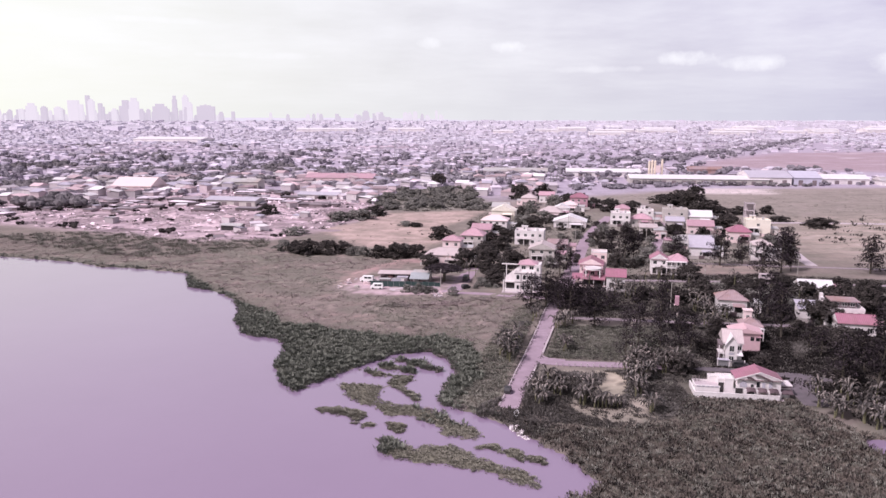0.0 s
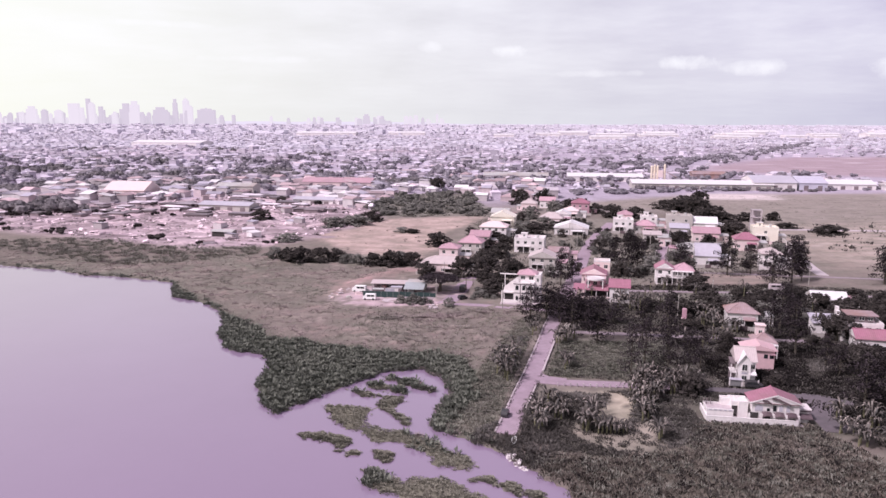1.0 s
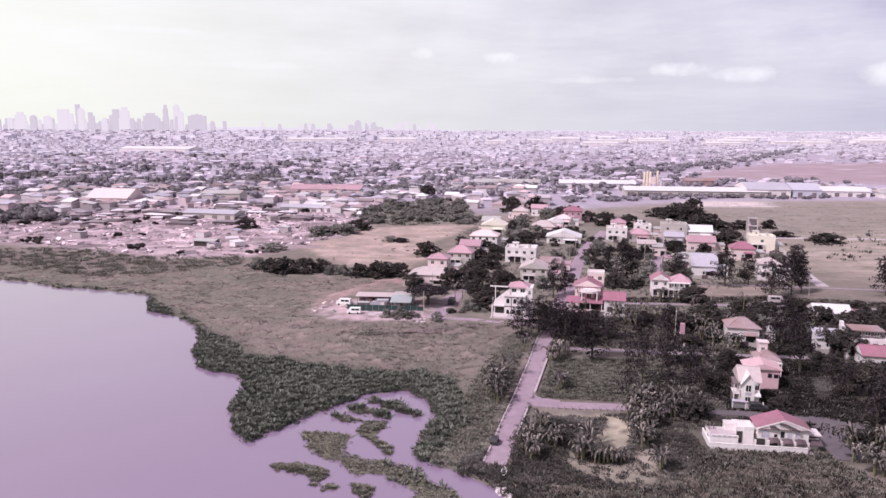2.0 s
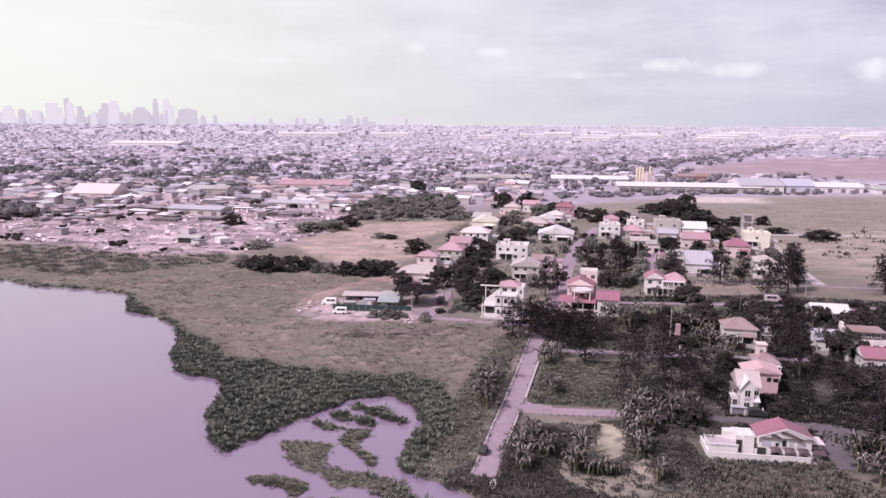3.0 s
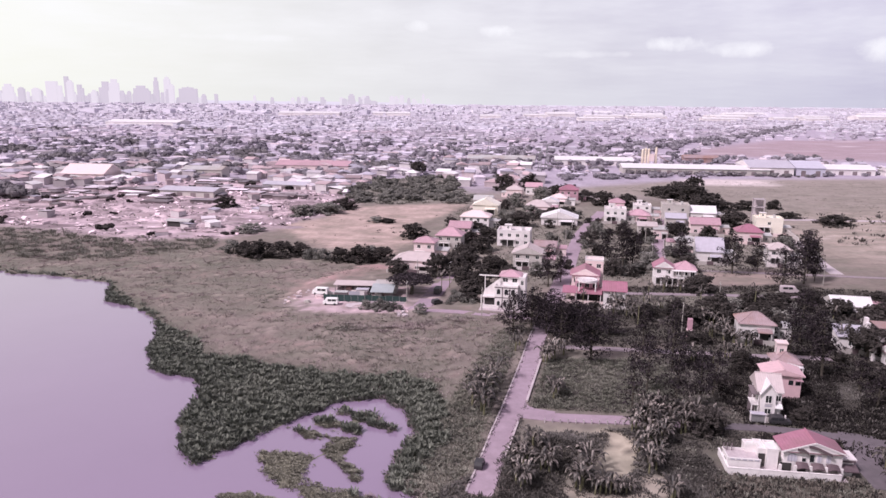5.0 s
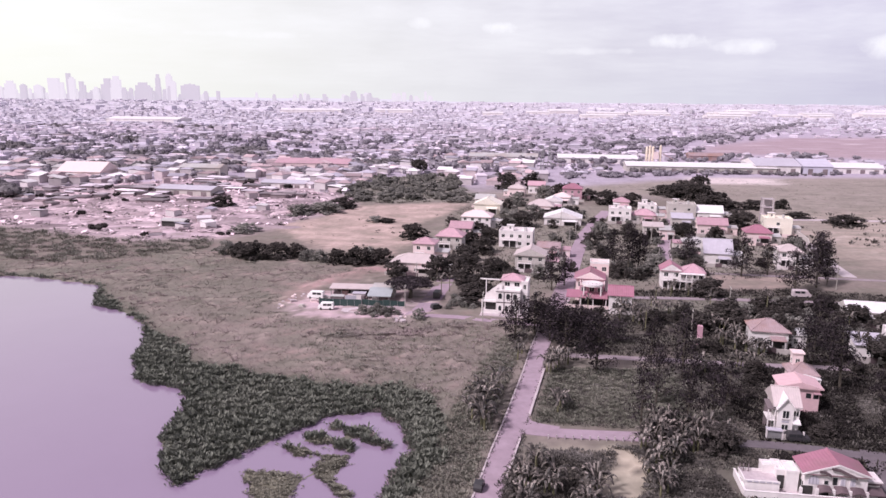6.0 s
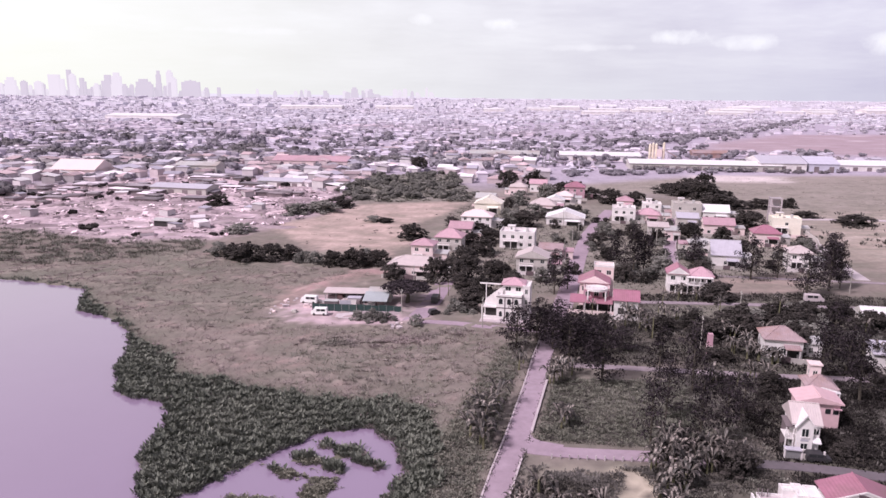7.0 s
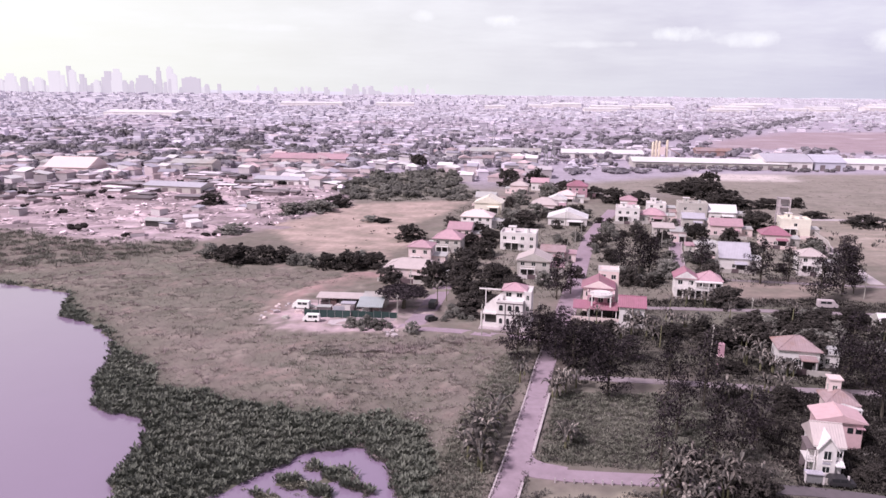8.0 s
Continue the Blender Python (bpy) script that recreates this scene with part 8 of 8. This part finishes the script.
hall(40, 700, -8, 62, 22, 4.6, 2.4, M_WHITE, M_ZINC, "long pale shed behind the road", 8)
hall(250, 720, -8, 32, 18, 4.6, 2.4, M_RUSTROOF, M_RUSTROOF, "low dark industrial shed", 3)
hall(-158, 470, -14, 36, 14, 3.6, 1.6, M_GREY, M_LILACROOF, "broad low shed with a pale blue roof", 4)
hall(-104, 505, -14, 30, 12, 3.2, 1.4, M_WHITE, M_LILACROOF, "low shed with a blue-grey roof", 3)
hall(-116, 366, -14, 11, 5, 2.6, 0.7, M_DARK, M_ZINC, "dark open shed on the scrap land", 0)
hall(-255, 545, -8, 32, 24, 5.0, 6.0, M_PALEPINK, M_PALEPINK, "large pale house with a broad pinkish roof", 4)
hall(-175, 560, -8, 30, 14, 7.0, 2.0, M_GREY, M_ZINC, "row of grey concrete workshops", 6)
hall(-120, 620, -8, 60, 22, 5.0, 3.0, M_PALEPINK, M_PINKROOF, "broad low hall with a faded red roof", 6)
hall(-640, 1480, -8, 150, 60, 8, 4, M_WHITE, M_WHITEROOF, "huge pale factory roof in the city", 0)
hall(-470, 2300, 0, 190, 70, 10, 4, M_WHITE, M_WHITEROOF, "huge white factory hall far off", 0)
hall(-180, 2350, 0, 120, 60, 10, 4, M_WHITE, M_WHITEROOF, "huge white factory hall far off", 0)
for k in range(12):
    hall(150 + k * 118 + 30 * math.sin(k * 1.3), 2150 + 190 * math.sin(k * 2.3), -4, 60 + 60 * math.sin(k * 2.7) ** 2, 45, 9, 3, M_WHITE, M_WHITEROOF, "white factory hall far across the plain", 0)
for k in range(9):
    hall(380 + k * 150 + 40 * math.sin(k * 2.1), 2350 + 260 * math.sin(k * 1.7), 0, 90 + 50 * math.sin(k * 3.1) ** 2, 60, 12, 5, M_WHITE, M_WHITEROOF, "white factory hall far across the plain", 0)

# concrete batching plant
e = house("batching_plant", 200, 690, -8, "yellow concrete batching plant with silos and conveyor", "concrete plant")
for k, (px, hh) in enumerate(((0, 14), (2.7, 15), (5.4, 14.4), (12, 15.5))):
    g = Geo()
    g.tube((px, 0, 3), (px, 0, hh), 1.1, 1.1, 14)
    g.tube((px, 0, hh), (px, 0, hh + 1.2), 1.1, 0.4, 14)
    g.tube((px, 0, 0.6), (px, 0, 3), 0.5, 1.1, 14)
    s = part("silo", g, M_YELLOW, e)
    for a in range(4):
        g = Geo()
        g.tube((px + 1.0 * math.cos(a * 1.57 + 0.8), 1.0 * math.sin(a * 1.57 + 0.8), -0.3), (px + 1.0 * math.cos(a * 1.57 + 0.8), 1.0 * math.sin(a * 1.57 + 0.8), 4), 0.15, 0.15, 5)
        part("leg", g, M_YELLOW, s)
slab(e, "mixer_house", 5.9, -2, 4, 10.3, 3, 10.5, M_PALEPINK)
for px, py in ((6.6, -1.9), (10.2, -1.9), (6.6, 2.7), (10.2, 2.7)):
    slab(e, "frame_leg", px, py, -0.3, px + 0.25, py + 0.25, 4, M_STEEL)
g = Geo()
for off in (-0.5, 0.5):
    g.tube((11, off, 10.5), (30, off - 2, 0.3), 0.35, 0.35, 6)
part("conveyor", g, M_RUSTROOF, e)


def lattice_mast(x, y, h, w, label):
    e = house("lattice_mast", x, y, 0, label, "mast", "lattice masts")
    g = Geo()
    c = [(-w, -w), (w, -w), (w, w), (-w, w)]
    for a, b in c:
        g.tube((a, b, -0.3), (a * 0.25, b * 0.25, h), 0.22, 0.14, 4)
    part("mast_legs", g, M_STEEL, e)
    g = Geo()
    n = int(h / 5)
    for i in range(n):
        z0, z1 = h * i / n, h * (i + 1) / n
        k0, k1 = 1 - 0.75 * i / n, 1 - 0.75 * (i + 1) / n
        for (a, b), (p, q) in zip(c, c[1:] + c[:1]):
            g.tube((a * k0, b * k0, z0), (p * k1, q * k1, z1), 0.09, 0.09, 4)
    part("bracing", g, M_STEEL, e)
    for z in (0.78, 0.88, 0.97):
        slab(e, "cross_arm", -w * 1.8, -0.12, h * z, w * 1.8, 0.12, h * z + 0.22, M_STEEL)


for x, y, h in ((92, 600, 22), (104, 640, 22), (40, 760, 24), (-60, 900, 28), (70, 820, 24)):
    lattice_mast(x, y, h, 1.6, "grey lattice power mast above the trees")


# ---- skyline ----
# left edge, right edge, top
SKYLINE = [(-2655, -2580, 124), (-2548, -2513, 103), (-2486, -2440, 101), (-2385, -2293, 142), (-2272, -2242, 172), (-2213, -2178, 146), (-2156, -2123, 122), (-2115, -2083, 91), (-2072, -2033, 107), (-2000, -1958, 141), (-1962, -1895, 155), (-1899, -1867, 88), (-1864, -1760, 120), (-1755, -1714, 94), (-1699, -1669, 169), (-1664, -1629, 173), (-1630, -1607, 99), (-1603, -1573, 129), (-1570, -1459, 111), (-550, -520, 50), (-515, -468, 78), (-450, -427, 60), (-413, -375, 58), (-366, -324, 38), (-318, -283, 20)]


def tower(x, w, top, d=25, y=4560):
    """A tower block with a podium, a set-back shaft, a crown and recessed floors' shadow lines."""
    g = Geo()
    base = float(land(x, y)) - 2
    h = top - base
    kind = rng.random()
    if kind < 0.4:
        g.box(-w / 2, 0, 0, w / 2, d, h * 0.93)
        g.box(-w * 0.32, d * 0.15, h * 0.93, w * 0.28, d * 0.85, h)
        g.box(-w * 0.06, d * 0.4, h, w * 0.04, d * 0.5, h * 1.05)
    elif kind < 0.75:
        s_ = 0.1 + 0.3 * rng.random()
        g.box(-w / 2, 0, 0, w * s_, d, h)
        g.box(w * s_, d * 0.1, 0, w / 2, d * 0.9, h * (0.72 + 0.2 * rng.random()))
    else:
        g.box(-w / 2, 0, 0, w / 2, d, h * 0.55)
        g.box(-w * 0.42, d * 0.1, h * 0.55, w * 0.42, d * 0.9, h * 0.86)
        g.box(-w * 0.26, d * 0.2, h * 0.86, w * 0.26, d * 0.8, h)
    # towers glow pale in place of haze before them
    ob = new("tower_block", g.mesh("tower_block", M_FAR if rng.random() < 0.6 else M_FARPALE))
    ob.matrix_world = pose(x, y, base)
    tagged(ob, "tall hazy tower block on the skyline", "tower", "skyline towers")


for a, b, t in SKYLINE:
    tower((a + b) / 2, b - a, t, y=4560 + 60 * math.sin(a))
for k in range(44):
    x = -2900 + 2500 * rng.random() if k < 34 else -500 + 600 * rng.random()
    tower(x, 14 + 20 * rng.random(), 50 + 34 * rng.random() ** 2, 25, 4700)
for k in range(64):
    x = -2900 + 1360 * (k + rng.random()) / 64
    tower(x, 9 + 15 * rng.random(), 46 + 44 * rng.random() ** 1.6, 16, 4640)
# glowing strip added along the horizon, standing in for haze over the far land
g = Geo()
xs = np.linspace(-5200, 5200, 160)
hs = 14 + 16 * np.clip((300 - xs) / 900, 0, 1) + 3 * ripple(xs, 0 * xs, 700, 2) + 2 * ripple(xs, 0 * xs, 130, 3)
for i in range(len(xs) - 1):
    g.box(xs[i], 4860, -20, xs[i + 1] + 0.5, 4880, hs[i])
tagged(new("backdrop", g.mesh("backdrop", M_HORIZONGLOW)), "pale glowing haze strip along the horizon", "backdrop", kind="structure")


# ---- poles, vehicles, small things ----
def utility_pole(x, y, h=8.5, turn=0.0, lamp=False):
    e = house("utility_pole", x, y, turn, "grey weathered utility pole with cross-arm", "utility pole", "utility poles")
    g = Geo()
    g.tube((0, 0, -0.3), (0, 0, h), 0.16, 0.1, 8)
    part("pole", g, M_POLE, e)
    slab(e, "cross_arm", -0.9, -0.06, h - 0.8, 0.9, 0.06, h - 0.65, M_POLE)
    for k in (-0.8, 0.0, 0.8):
        g = Geo()
        g.tube((k, 0, h - 0.65), (k, 0, h - 0.4), 0.06, 0.04, 6)
        part("insulator", g, M_FRAME, e)


for x, y in ((-0.8, 240.2), (1.9, 262), (34.5, 231), (45.5, 278), (66.5, 372), (68, 345), (55, 305), (86.5, 290), (104, 355), (126, 285), (134.5, 262.5), (89, 235), (71, 214), (46.5, 229), (20.4, 229.6), (112, 372), (62, 327), (96, 330)):
    utility_pole(x, y, 7.2 + 1.6 * rng.random(), T0 + 90)


def vehicle(name, x, y, turn, paint, size, label, category, boxy=False):
    L, W, H = size
    e = house(name, x, y, turn, label, category)
    e.location.z = 0.13
    g = Geo()
    lo = 0.3
    prof = [(-L / 2, lo), (L / 2, lo), (L / 2, H * 0.52), (L * 0.30, H * 0.58), (L * 0.16, H), (-L * 0.40, H), (-L / 2, H * 0.6)]
    if boxy:
        prof = [(-L / 2, lo), (L / 2, lo), (L / 2, H * 0.5), (L * 0.40, H * 0.62), (L * 0.30, H), (-L * 0.47, H), (-L / 2, H * 0.85)]
    a, b = [Vector((px, -W / 2, pz)) for px, pz in prof], [Vector((px, W / 2, pz)) for px, pz in prof]
    g.face(*a), g.face(*reversed(b))
    for i in range(len(prof)):
        j = (i + 1) % len(prof)
        g.face(a[i], b[i], b[j], a[j])
    part("body", g, paint, e)
    z0, z1 = H * 0.60, H * 0.92
    for k, (p0, p1) in enumerate(((-L * 0.40, -L * 0.12), (-L * 0.09, L * 0.15))):
        for sgn in (-1, 1):
            slab(e, "side_window", p0, sgn * (W / 2 + 0.012) - 0.008, z0, p1, sgn * (W / 2 + 0.012) + 0.008, z1, M_GLASS)
    g = Geo()
    pa, pb = prof[3], prof[4]
    off = Vector((0.02, 0, 0.02))
    for f0, f1 in (((0.12), (0.9)),):
        q = [Vector((pa[0] + (pb[0] - pa[0]) * u, sy2, pa[1] + (pb[1] - pa[1]) * u)) + off for u, sy2 in ((f0, -W * 0.42), (f0, W * 0.42), (f1, W * 0.38), (f1, -W * 0.38))]
        g.face(*q)
        g.face(*[v - off * 0.4 for v in reversed(q)])
    part("windscreen", g, M_GLASS, e)
    for px in (-L * 0.31, L * 0.31):
        for sgn in (-1, 1):
            g = Geo()
            g.tube((px, sgn * (W / 2 - 0.18), 0.31), (px, sgn * (W / 2 + 0.02), 0.31), 0.32, 0.32, 12)
            part("wheel", g, M_TYRE, e)
    for sgn in (-1, 1):
        slab(e, "headlight", L / 2 - 0.01, sgn * W * 0.36 - 0.14, H * 0.38, L / 2 + 0.02, sgn * W * 0.36 + 0.14, H * 0.48, M_FRAME)


vehicle("van", -23.0, 239.6, 176, M_CARWHITE, (4.3, 1.75, 1.95), "white van parked outside the workshop fence", "van", True)
vehicle("car", 14.2, 146.4, 74, M_CARDARK, (2.7, 1.3, 1.35), "small dark car at the end of the lane", "car")
vehicle("car", 71.4, 162.2, -8, M_CARDARK, (3.9, 1.65, 1.5), "dark car parked before the gabled house", "car")
vehicle("jeep", 118.8, 253.6, -10, M_KERB, (5.2, 2.0, 2.2), "pale jeep parked by the narrow lane", "jeep", True)
vehicle("truck", 8.4, 252.0, 78, M_CARDARK, (4.4, 1.8, 2.0), "dark jeepney parked on the dusty lane", "truck", True)
vehicle("car", 8.0, 240.5, 30, M_CARDARK, (3.2, 1.4, 1.4), "dark small car at the lane corner", "car")
vehicle("truck", -27.6, 250.6, 170, M_CARWHITE, (4.8, 1.9, 2.1), "small white truck inside the workshop yard", "truck", True)

# low posts along the side lane
for i in range(12):
    x = 27.5 + i * 1.45
    ob = house("lane_post", x, 162.9 - 0.11 * i, 0, "short weathered concrete post at the lane edge", "post", "lane posts")
    slab(ob, "post", -0.1, -0.1, -0.2, 0.1, 0.1, 0.85, M_PLOT)

# small white skiff drawn up where the lane ends
e = house("skiff", 14.9, 134.8, 78, "small white wooden skiff lying in weeds", "boat")
g = Geo()
L_ = [(-1.3, 0.30), (-0.7, 0.46), (0.2, 0.5), (1.0, 0.34), (1.5, 0.04)]
for (xa, wa), (xb, wb) in zip(L_, L_[1:]):
    for sg in (-1, 1):
        g.face((xa, sg * wa, 0.5), (xb, sg * wb, 0.5), (xb, sg * wb * 0.6, 0.05), (xa, sg * wa * 0.6, 0.05))
        g.face((xa, sg * (wa - 0.06), 0.5), (xb, sg * max(0.0, wb - 0.06), 0.5), (xb, sg * wb, 0.52), (xa, sg * wa, 0.52))
    g.face((xa, -wa * 0.6, 0.05), (xb, -wb * 0.6, 0.05), (xb, wb * 0.6, 0.05), (xa, wa * 0.6, 0.05))
g.face((-1.3, -0.3, 0.5), (-1.3, 0.3, 0.5), (-1.3, 0.18, 0.05), (-1.3, -0.18, 0.05))
part("hull", g, M_CARWHITE, e)
for px in (-0.6, 0.4):
    slab(e, "thwart", px, -0.42, 0.36, px + 0.2, 0.42, 0.4, M_POLE)

# white rubble heap at the water's edge
for i in range(52):
    a, r = rng.random() * 6.28, rng.random() ** 0.5
    u = rng.random()
    x, y = 13.4 + 2.8 * u + 0.9 * r * math.cos(a), 130.2 - 8.7 * u + 0.9 * r * math.sin(a)
    g = Geo()
    g.box(-0.18 - 0.2 * rng.random(), -0.2, -0.6, 0.25, 0.14 + 0.25 * rng.random(), 0.12 + 0.25 * rng.random())
    ob = tagged(new("rubble_block", g.mesh("rubble_block", M_WHITE if i % 3 else M_PLOT)), "broken white concrete block at the water edge", "rubble", "broken blocks")
    ob.matrix_world = pose(x, y, float(land(x, y)) + 0.15, rng.normal(0, 12), rng.normal(0, 12), rng.random() * 180)
